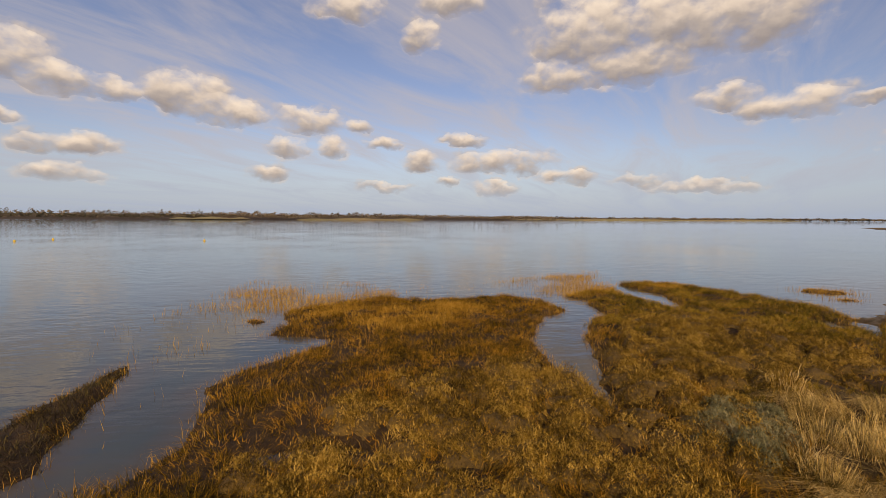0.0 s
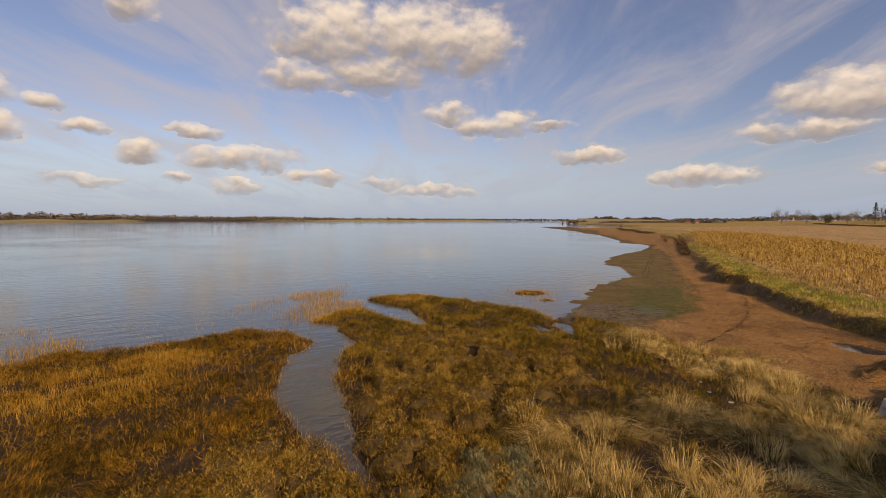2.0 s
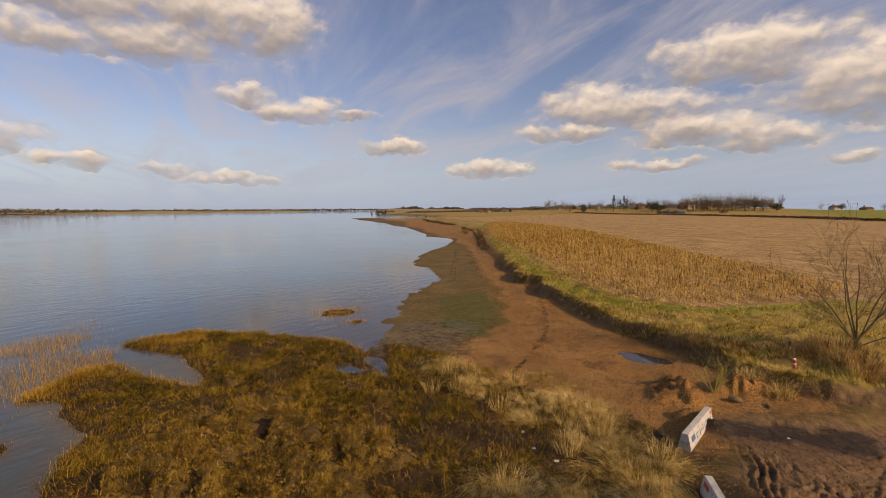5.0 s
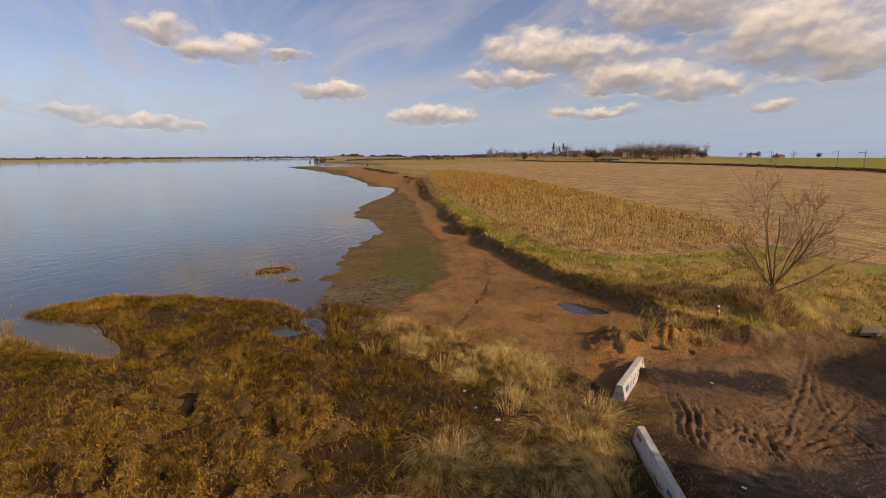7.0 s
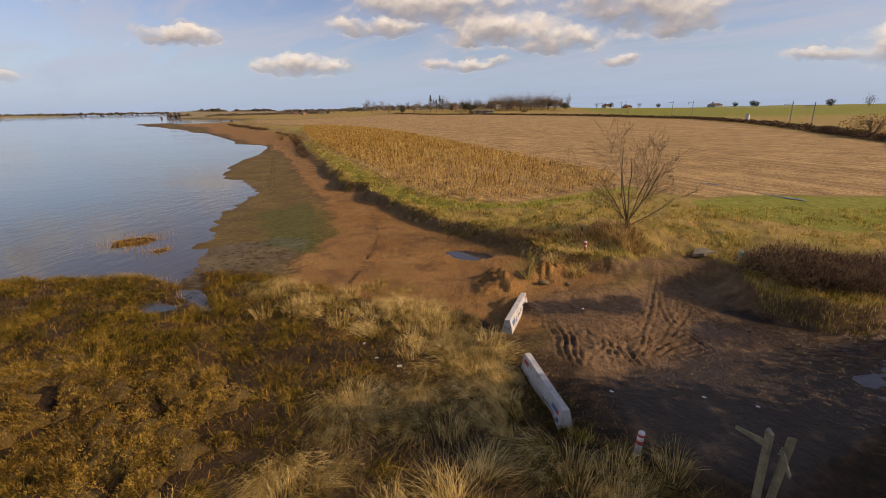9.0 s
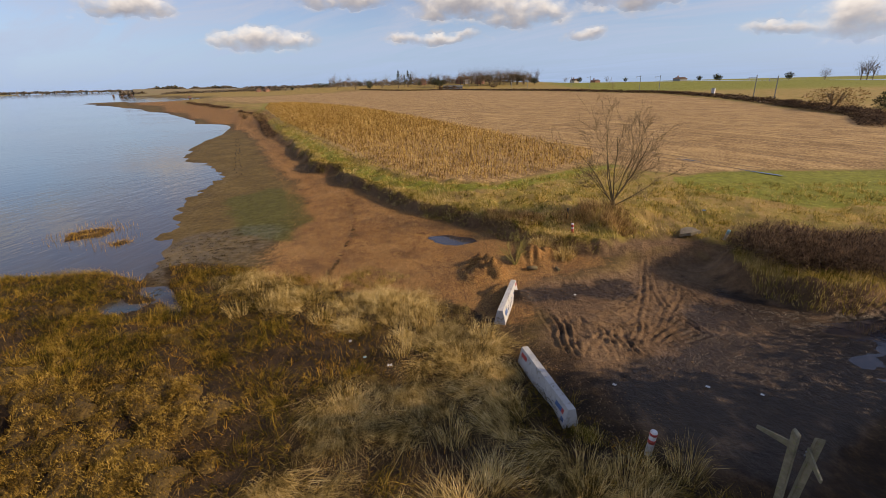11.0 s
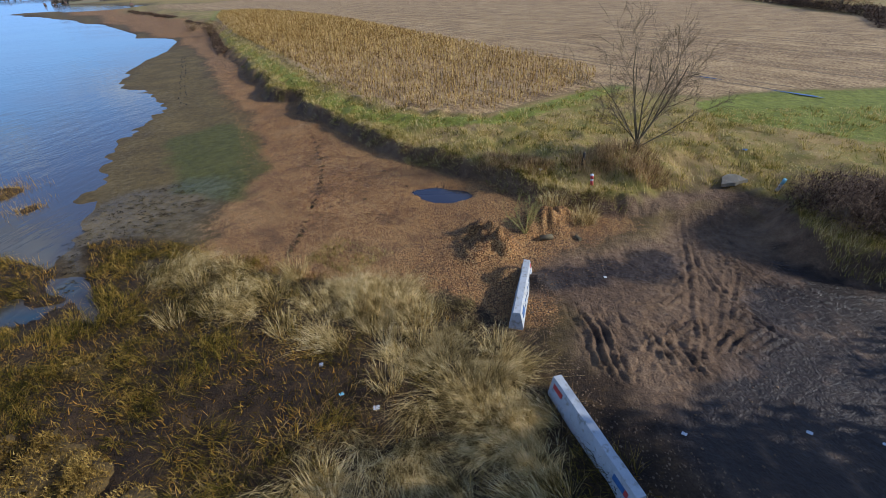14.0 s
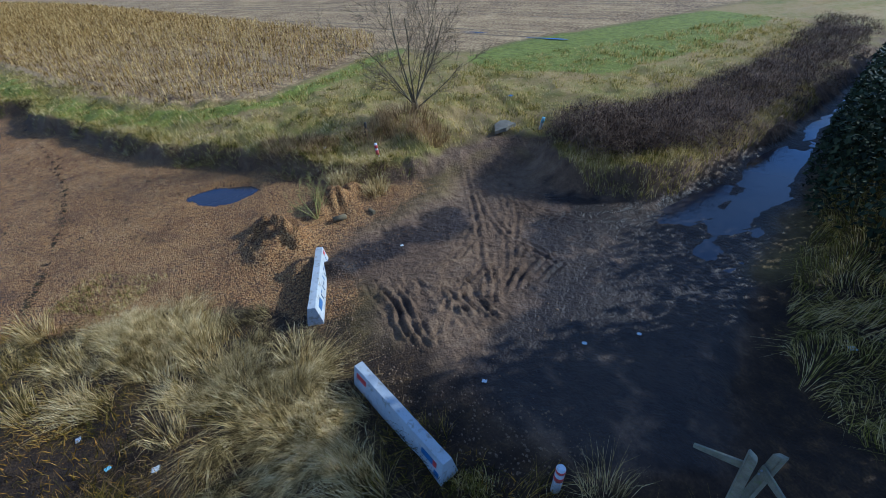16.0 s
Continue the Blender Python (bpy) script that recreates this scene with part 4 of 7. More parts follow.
def stuff(name, lot, mat, label, category, smooth=False):
    return tagged(net(name, lot[0], lot[1], mat, smooth), label, category, kind="stuff")


def domes(x, y, radius, tall, per, size, squash=1.0):
    """Low shrubs: the leaves of lumpy domes, and the masses of twigs under them."""
    n = len(x)
    k = np.repeat(np.arange(n), per)
    a = rng.uniform(0, 2 * math.pi, len(k))
    r = np.sqrt(rng.random(len(k)))
    lump = 1 + 0.25 * np.sin(3 * a + k) + 0.15 * np.sin(5 * a + 2 * k)
    px, py = x[k] + np.cos(a) * r * radius[k] * lump, y[k] + np.sin(a) * r * radius[k] * lump
    pz = sample("h", px, py) + tall[k] * np.sqrt(np.maximum(1 - r**2, 0)) * (0.62 + 0.45 * rng.random(len(k))) + 0.11 * fbm(px, py, 4.5, 3, 14)
    m, s, t = len(k), rng.uniform(0.6, 1.4, len(k)) * size, rng.uniform(0, 2 * math.pi, len(k))
    out = np.stack([np.cos(t) * s * 0.8, np.sin(t) * s * 0.8, rng.uniform(0.1, 1.1, m) * s], -1)
    wide = np.stack([-np.sin(t) * s, np.cos(t) * s, rng.normal(0, 0.4, m) * s], -1) * 0.13
    p = np.stack([px, py, pz], -1)
    lots = []
    # the close mass of twigs inside
    ring, turn = np.meshgrid(np.linspace(0.08, 0.97, 6), np.arange(14) * 2 * math.pi / 14, indexing="ij")
    ring, turn = ring.ravel(), turn.ravel()
    i = np.arange(5 * 14)
    quad = np.stack([i, i // 14 * 14 + (i + 1) % 14, i // 14 * 14 + 14 + (i + 1) % 14, i + 14], -1)
    for j in range(n):
        lump = 1 + 0.25 * np.sin(3 * turn + j) + 0.15 * np.sin(5 * turn + 2 * j)
        bx, by = x[j] + np.cos(turn) * ring * radius[j] * lump, y[j] + np.sin(turn) * ring * radius[j] * lump
        bz = sample("h", bx, by) + tall[j] * np.sqrt(np.maximum(1 - ring**2, 0)) * 0.52 + 0.10 * fbm(bx, by, 4.5, 3, 14) - 0.04
        lots.append((np.stack([bx, by, bz], -1), quad))
    return (np.stack([p - wide, p + wide, p + out], 1).reshape(-1, 3), np.arange(3 * m).reshape(-1, 3)), join(*lots)


SHRUB_WEST = ((-2.5, 4.0), (-1.6, 8.2), (-0.5, 9.2), (0.2, 11.4), (1.4, 12.9), (3.0, 13.8), (5.0, 14.2), (6.4, 13.2), (6.4, 10.2), (6.3, 8.6), (7.0, 6.0), (8.0, 2.0), (2.0, 1.0))
SHRUB_EAST = ((7.0, 12.6), (7.7, 14.6), (9.4, 16.4), (11.0, 18.8), (14.0, 20.6), (16.0, 18.6), (16.6, 14.6), (15.6, 12.0), (13.4, 11.0), (11.5, 11.0), (9.6, 10.4), (8.6, 8.2), (7.4, 6.6), (6.9, 8.8), (6.8, 10.6))
TUSSOCKS = ((24.6, 17.6), (23.8, 13.6), (23.0, 10.6), (22.4, 8.6), (21.2, 6.4), (18.9, 5.2), (17.6, 5.0), (15.4, 4.5), (14.2, 3.4), (13.2, 1.4), (11, 1), (9, 3), (8, 5.5), (8.6, 7.6), (10.0, 9.6), (12.2, 10.9), (14.2, 10.9), (16.2, 10.4), (17.2, 8.6),
            (18.6, 8.8), (20.0, 10.4), (20.6, 12.6), (21.6, 14.6), (22.6, 17.0))
SHALLOWS = ((-10, 27), (-9, 36.5), (-4.8, 34.5), (-1.8, 35.5), (1.5, 33), (5.4, 32.4), (13.7, 38), (20, 41), (19, 35), (16.5, 30.5), (12.5, 28), (10.5, 25), (9.0, 28.0), (0.8, 27.4), (-3.5, 26), (-5.5, 20), (-6.5, 22))
GOLD_PATCHES = ((-4.8, 26.2, 1.8), (-6.4, 30.2, 1.8), (-2.6, 27.6, 1.6), (0.2, 29.2, 1.2), (13.2, 29.6, 2.0), (15.6, 36.6, 1.8), (14.6, 31.6, 2.0), (-1.6, 24.0, 1.6), (1.6, 21.4, 1.8), (4.0, 23.4, 1.4), (30.2, 28.2, 1.8), (28.4, 25.2, 0.9), (20.5, 31.5, 1.8))
near_marsh = ((-14, -2), (-14, 18), (-6, 29), (2, 31), (12, 30), (19, 34), (24, 33), (27, 20), (25, 10), (14, 2), (10, -3))


def shrubby(x, y):
    return np.clip(np.maximum(step(area(x, y, SHRUB_WEST), -0.8, 0.6), step(area(x, y, SHRUB_EAST), -0.8, 0.6)), 0, 1)


def strawy(x, y):
    return step(area(x, y, TUSSOCKS), -0.5, 0.7)


PEAT = ((20.6, 12.9), (20.4, 12.0), (19.5, 10.7), (19.3, 9.6), (18.8, 8.9), (18.1, 8.0), (17.0, 8.0), (17.1, 8.8), (17.5, 9.6), (17.4, 10.5), (16.6, 10.4), (15.7, 10.2), (16.5, 11.3), (17.9, 12.2), (18.9, 12.1))


def peaty(x, y):
    return step(area(x, y, PEAT) + 0.25 * fbm(x, y, 1.2, 2, 38), -0.2, 0.35)


def dry(x, y, least=0.0):
    return (sample("h", x, y) > least) & (sample("marsh", x, y) > 0.0)


def golden(x, y):
    v = np.zeros_like(x)
    for gx, gy, r in GOLD_PATCHES:
        v = np.maximum(v, 1 - step(np.hypot(x - gx, y - gy) + 0.6 * fbm(x, y, 0.8, 2, 77), r * 0.6, r * 1.6))
    return v


def plant_marsh():
    clump = lambda x, y: step(fbm(x, y, 1.1, 3, 31), -0.45, 0.15)  # noqa: E731
    # olive and brown cord grass over the lower marsh, laid over in swathes, with dark gaps between the tufts
    x, y = scatter(near_marsh, 80, lambda x, y: dry(x, y) * (area(x, y, STRIP) < 0.3) * (1 - 0.85 * shrubby(x, y)) * (1 - 0.9 * strawy(x, y)) * (0.06 + 0.94 * clump(x, y) * step(fbm(x, y, 2.6, 2, 32), -0.5, 0.1)) * (sample("pit", x, y) < -0.3))
    flow = 2.6 * fbm(x, y, 0.22, 2, 33) * math.pi + rng.normal(0, 0.7, len(x))
    tall = rng.uniform(0.12, 0.32, len(x)) * (0.7 + 0.7 * clump(x, y))
    cx, cy = scatter(near_marsh, 4.4, lambda x, y: dry(x, y, 0.04) * (area(x, y, STRIP) < 0.3) * (1 - 0.30 * shrubby(x, y)) * (1 - 0.8 * strawy(x, y) * (1 - 0.7 * step(y, 10.0, 11.5))) * (0.25 + 0.75 * clump(x, y)) * (1 - 0.93 * peaty(x, y)) * (sample("pit", x, y) < -0.3))
    swirl = 2.4 * fbm(cx, cy, 0.25, 2, 34) * math.pi + rng.normal(0, 0.5, len(cx))
    tone = 10.5 + 2.0 * fbm(cx, cy, 0.5, 2, 36)
    for east, mat, lt in ((False, M_CORD, "golden-brown cord grass matted over the lower salt marsh"), (True, M_CORDGREEN, "olive cord grass matted over the salt marsh beside the beach")):
        side = (x + rng.normal(0, 1.5, len(x)) > 10.5) == east
        n = int(side.sum())
        thin = blades(x[side], y[side], tall[side], rng.uniform(0.008, 0.015, n), rng.uniform(0.3, 1.7, n), flow[side])
        c = (cx > tone) == east
        stuff("cord_grass", join(thin, mats(cx[c], cy[c], 72, 0.36, (0.16, 0.44), (0.007, 0.013), (0.5, 2.4), swirl[c], 0.45)), mat, lt, "grass")
    x, y = scatter(near_marsh, 170, lambda x, y: dry(x, y) * (area(x, y, STRIP) < 0.3) * (1 - 0.8 * strawy(x, y)) * (0.35 + 0.65 * clump(x, y)) * (sample("pit", x, y) < -0.3))
    stuff("marsh_turf", spikes(x, y, rng.uniform(0.05, 0.16, len(x)), rng.uniform(0.018, 0.034, len(x)), 1.1), M_CORD, "short olive marsh turf under the taller grass", "grass")
    ix, iy = scatter(ISLE_A, 130)
    jx, jy = scatter(ISLE_B, 130)
    ix, iy = np.concatenate([ix, jx]), np.concatenate([iy, jy])
    stuff("islet_grass", blades(ix, iy, rng.uniform(0.10, 0.24, len(ix)), rng.uniform(0.012, 0.022, len(ix)), rng.uniform(0.2, 1.2, len(ix)), rng.uniform(0, 6.3, len(ix))), M_GOLD, "tufts of golden grass on small islets", "grass")
    # golden ends standing up through it and at the water's edge
    rim = lambda x, y: dry(x, y, -0.12) * (0.04 + 0.16 * (1 - step(sample("marsh", x, y), 0.1, 1.1)) * (0.3 + 0.7 * step(fbm(x, y, 0.5, 2, 35), -0.2, 0.4)) + 1.0 * golden(x, y)) * (1 - shrubby(x, y) * 0.85)  # noqa: E731
    x, y = scatter(near_marsh, 360, lambda x, y: rim(x, y) * (sample("pit", x, y) < -0.3) * (y > 6) * (area(x, y, STRIP) < 0.3))
    stuff("golden_reed", blades(x, y, rng.uniform(0.18, 0.42, len(x)), rng.uniform(0.006, 0.012, len(x)), rng.uniform(0.1, 0.9, len(x)), rng.uniform(0, 6.3, len(x))), M_GOLD, "golden cord grass stems along the water's edge", "reeds")
    # thin stems standing in the shallows
    x, y = scatter(SHALLOWS, 110, lambda x, y: (sample("h", x, y) < 0.06) * np.clip(0.03 + 0.28 * step(fbm(x, y, 0.25, 3, 37), 0.0, 0.5) + 1.0 * golden(x, y), 0, 1))
    more = scatter(((-11, 18), (-10, 27), (-6, 27), (-5.5, 18), (-4.8, 13), (-4.6, 9), (-7, 6.5), (-7.4, 16)), 14, lambda x, y: (sample("h", x, y) < 0.06) * np.clip(0.1 + step(fbm(x, y, 0.45, 3, 39), 0.05, 0.5), 0, 1))
    isles = scatter(((26.5, 24), (28, 30), (33, 30), (31, 25)), 26, lambda x, y: np.clip(golden(x, y) + 0.05, 0, 1))
    x, y = np.concatenate([x, more[0], isles[0]]), np.concatenate([y, more[1], isles[1]])
    stuff("shallow_reed", spikes(x, y, rng.uniform(0.2, 0.5, len(x)), rng.uniform(0.010, 0.018, len(x)), 0.25, np.full(len(x), -0.06)), M_GOLD, "thin dry reed stems standing in shallow water", "reeds")
    # low grey-brown sea purslane shrubs
    x, y = scatter(SHRUB_WEST, 3.2, lambda x, y: dry(x, y, 0.1) * (line_distance(x, y, DITCHES[1][0]) > 0.34) * (line_distance(x, y, DITCHES[0][0]) > 0.38))
    x2, y2 = scatter(SHRUB_EAST, 2.7, lambda x, y: dry(x, y, 0.1) * (1 - 0.5 * strawy(x, y)))
    x3, y3 = scatter(((9, 13), (10, 21), (17, 24), (23, 27), (24, 22), (20, 16), (16, 12)), 0.06, lambda x, y: dry(x, y, 0.08) * 0.9)
    x, y = np.concatenate([x, x2, x3]), np.concatenate([y, y2, y3])
    leaf, twig = domes(x, y, rng.uniform(0.26, 0.60, len(x)), rng.uniform(0.26, 0.60, len(x)), 760, 0.062)
    stuff("sea_purslane", leaf, M_SHRUB, "low rounded sea purslane shrubs, brown and olive", "shrubs")
    stuff("purslane_twigs", twig, M_SHRUBTWIG, "dark close-grown twigs inside the purslane shrubs", "shrubs", True)
    # a band of dark weed on the outer strip
    x, y = scatter(STRIP, 420, lambda x, y: dry(x, y, -0.02) * (0.25 + 0.75 * clump(x, y)))
    stuff("dark_marsh_grass", blades(x, y, rng.uniform(0.08, 0.26, len(x)), rng.uniform(0.010, 0.02, len(x)), rng.uniform(0.3, 1.4, len(x)), rng.uniform(0, 6.3, len(x))), M_WRACK, "dark brown marsh grass on a low bank in the water", "grass")
    # silver-grey shrubs beside the tussocks
    x = np.array([7.5, 8.1, 8.7, 9.4, 9.0, 8.3, 7.8, 9.7, 8.9])
    y = np.array([8.5, 9.3, 9.7, 9.4, 8.8, 8.4, 7.9, 9.9, 10.2])
    leaf, twig = domes(x, y, rng.uniform(0.35, 0.55, 9), rng.uniform(0.35, 0.55, 9), 2200, 0.055)
    stuff("grey_shrub", leaf, M_GREY, "silver-grey wormwood shrubs among dry grass", "shrubs")
    stuff("wormwood_twigs", twig, M_SHRUBTWIG, "dark stems inside the grey shrubs", "shrubs", True)


def plant_tussocks():
    hollow = lambda x, y: (1 - 0.92 * peaty(x, y)) * (0.25 + 0.75 * step(fbm(x, y, 0.55, 3, 41), -0.30, 0.0)) * (1 - 0.55 * step(y, 10.0, 11.5))  # noqa: E731
    cx, cy = scatter(TUSSOCKS, 3.3, lambda x, y: hollow(x, y) * strawy(x, y) * (sample("pit", x, y) < 0.0))
    swirl = 2.3 + 1.9 * fbm(cx, cy, 0.28, 2, 45) * math.pi + rng.normal(0, 0.35, len(cx))
    pale = fbm(cx, cy, 0.6, 2, 48) + rng.normal(0, 0.25, len(cx)) > -0.16
    stuff("tussock_grass", mats(cx[pale], cy[pale], 260, 0.36, (0.28, 0.62), (0.006, 0.011), (0.8, 3.0), swirl[pale], 0.35), M_STRAW, "long straw-coloured grass laid over in matted swirls", "grass")
    stuff("tussock_grass", mats(cx[~pale], cy[~pale], 200, 0.34, (0.22, 0.55), (0.006, 0.011), (0.7, 2.2), swirl[~pale], 0.4), M_OLDSTRAW, "greyish-brown older grass lying between the straw tussocks", "grass")
    # upright clumps
    cx, cy = scatter(TUSSOCKS, 0.35, lambda x, y: strawy(x, y) * (1 - peaty(x, y)))
    cx = np.concatenate([cx, [14.0, 13.8, 14.3, 20.6, 20.7, 20.9, 20.5, 21.1, 26.6, 26.4, 25.4, 25.5, 20.6, 21.0, 20.2, 22.3, 9.8, 10.3, 10.6, 11.4]])
    cy = np.concatenate([cy, [3.0, 2.6, 1.8, 9.1, 8.6, 8.0, 7.6, 9.4, 3.5, 3.3, 2.6, 2.4, 14.4, 13.4, 11.3, 14.6, 8.5, 8.1, 7.8, 11.1]])
    k = np.repeat(np.arange(len(cx)), 170)
    a, r = rng.uniform(0, 6.3, len(k)), 0.34 * np.sqrt(rng.random(len(k)))
    x, y = cx[k] + np.cos(a) * r, cy[k] + np.sin(a) * r
    stuff("grass_clump", blades(x, y, rng.uniform(0.4, 0.85, len(x)), rng.uniform(0.006, 0.011, len(x)), rng.uniform(0.15, 0.95, len(x)), a + rng.normal(0, 0.6, len(x))), M_STRAW, "upright clumps of dry straw-coloured grass", "grass")
    # thin growth over the dark peat between them
    x, y = scatter(((7, 0), (7.5, 9), (15, 16), (22, 17), (25.5, 15), (24.5, 8), (22, 4.6), (15, 3.8), (13, 0), (12, -3)), 140, lambda x, y: (sample("pit", x, y) < 0.2) * (sample("mounds", x, y) < 0.1) * (x + y < 27.5) * (0.3 + 0.7 * step(fbm(x, y, 0.8, 3, 47), -0.1, 0.4)))
    stuff("marsh_litter", blades(x, y, rng.uniform(0.1, 0.35, len(x)), rng.uniform(0.006, 0.012, len(x)), rng.uniform(0.8, 2.5, len(x)), rng.uniform(0, 6.3, len(x))), M_DEADHERB, "brown dead stems lying on dark peat", "grass")


def plant_bank():
    # grass along the crest and over the headland of the field
    ring = ((25.0, 1.4), (27.6, 4.2), (33.8, 10.8), (42.6, 17.9), (52, 23.6), (70, 33), (110, 55), (112, 52), (72, 29.5), (54, 20.6), (40, 11.2), (36.2, 6.2), (38, 1.6), (44, -2), (36, -5), (35.6, -14), (36, -26), (32, -26), (25.4, -16), (24, -9), (26.2, -4.6), (27.2, -2), (26, -0.6))
    x, y = scatter(ring, 85, lambda x, y: (sample("bank", x, y) > 0.3) * np.clip(26 / np.hypot(x - 12, y - 5), 0.1, 1.4) * (0.35 + 0.65 * step(fbm(x, y, 0.5, 3, 49), -0.35, 0.2)))
    inland = step(sample("bank", x, y), 1.0, 4.5)
    tall = rng.uniform(0.10, 0.30, len(x)) * (1.35 - 0.85 * inland) * (0.7 + 0.6 * step(fbm(x, y, 0.7, 2, 51), -0.2, 0.4))
    far = np.clip(np.hypot(x - 12, y - 5) / 24, 1, 3)
    stuff("bank_grass", blades(x, y, tall, rng.uniform(0.010, 0.020, len(x)) * far, rng.uniform(0.2, 1.4, len(x)), 1.4 + rng.normal(0, 1.0, len(x))), M_TURF, "green and straw-coloured grass along the bank", "grass")
    # dry tufts hanging at the very edge
    line = [p for p in BANK if 24 < p[0] < 90 and p[1] > 1]
    k = rng.integers(0, len(line) - 1, 260)
    t = rng.random(260)
    cx = np.array([line[i][0] + (line[i + 1][0] - line[i][0]) * u for i, u in zip(k, t)]) + rng.normal(0.22, 0.25, 260)
    cy = np.array([line[i][1] + (line[i + 1][1] - line[i][1]) * u for i, u in zip(k, t)]) + rng.normal(-0.30, 0.25, 260)
    j = np.repeat(np.arange(260), 70)
    a, r = rng.uniform(0, 6.3, len(j)), 0.3 * np.sqrt(rng.random(len(j)))
    x, y = cx[j] + np.cos(a) * r, cy[j] + np.sin(a) * r
    stuff("edge_tufts", blades(x, y, rng.uniform(0.12, 0.34, len(x)), rng.uniform(0.009, 0.016, len(x)), rng.uniform(0.5, 1.5, len(x)), a), M_TURF, "overhanging grass tufts on the eroded bank edge", "grass")
    # uneven tufts over the rough field edge
    cx, cy = scatter(ring, 4.6, lambda x, y: (sample("bank", x, y) > 0.5) * np.clip(24 / np.hypot(x - 12, y - 5), 0.0, 1.0) * (0.3 + 0.7 * step(fbm(x, y, 0.4, 2, 59), -0.2, 0.3)))
    j = np.repeat(np.arange(len(cx)), 26)
    a, r = rng.uniform(0, 6.3, len(j)), 0.24 * np.sqrt(rng.random(len(j))) * (0.6 + 0.8 * ((j * 0.618) % 1))
    x, y = cx[j] + np.cos(a) * r, cy[j] + np.sin(a) * r
    stuff("field_tufts", blades(x, y, rng.uniform(0.12, 0.36, len(x)) * (0.5 + 0.9 * ((j * 0.37) % 1)), rng.uniform(0.012, 0.022, len(x)), rng.uniform(0.3, 1.1, len(x)), a), M_TURF, "rough tufts of green and straw grass at the field edge", "grass")
    # brown dead herbs round the young tree and along the bank foot
    spots = ((28.6, 0.4, 1.2, 0.95), (27.6, -0.1, 0.8, 0.7), (28.6, 1.7, 1.0, 0.7), (29.4, 4.4, 0.9, 0.6), (29.9, 5.2, 0.8, 0.55), (28.8, 3.7, 0.7, 0.5))
    lots = []
    for sx, sy, sr, sh in spots:
        n = 900
        a, r = rng.uniform(0, 6.3, n), sr * np.sqrt(rng.random(n))
        x, y = sx + np.cos(a) * r, sy + np.sin(a) * r
        lots.append(blades(x, y, rng.uniform(0.35, 1.0, n) * sh * (1.15 - 0.5 * r / sr), rng.uniform(0.008, 0.016, n), rng.uniform(0.1, 1.0, n), a))
    stuff("dead_herbs", join(*lots), M_DEADHERB, "brown dead stalks and herbs on the bank", "weeds")
    # a thin green growth on the shingle
    x, y = scatter(((22.8, 10.0), (23.8, 11.8), (25.2, 11.0), (24.0, 8.8)), 500, lambda x, y: 0.3 + 0.7 * step(fbm(x, y, 1.4, 3, 53), -0.2, 0.3))
    stuff("shore_plants", blades(x, y, rng.uniform(0.06, 0.2, len(x)), rng.uniform(0.01, 0.02, len(x)), rng.uniform(0.2, 1.2, len(x)), rng.uniform(0, 6.3, len(x))), M_TURF, "patch of green plants at the head of the shingle", "grass")
    x, y = np.array([15.2, 15.35, 15.5, 15.15]), np.array([3.5, 3.6, 3.75, 3.4])
    j = np.repeat(np.arange(4), 120)
    stuff("green_tuft", blades(x[j] + rng.normal(0, 0.12, 480), y[j] + rng.normal(0, 0.12, 480), rng.uniform(0.1, 0.28, 480), rng.uniform(0.008, 0.014, 480), rng.uniform(0.2, 1.0, 480), rng.uniform(0, 6.3, 480)), M_TURF, "fresh green tuft beside a concrete block", "grass")


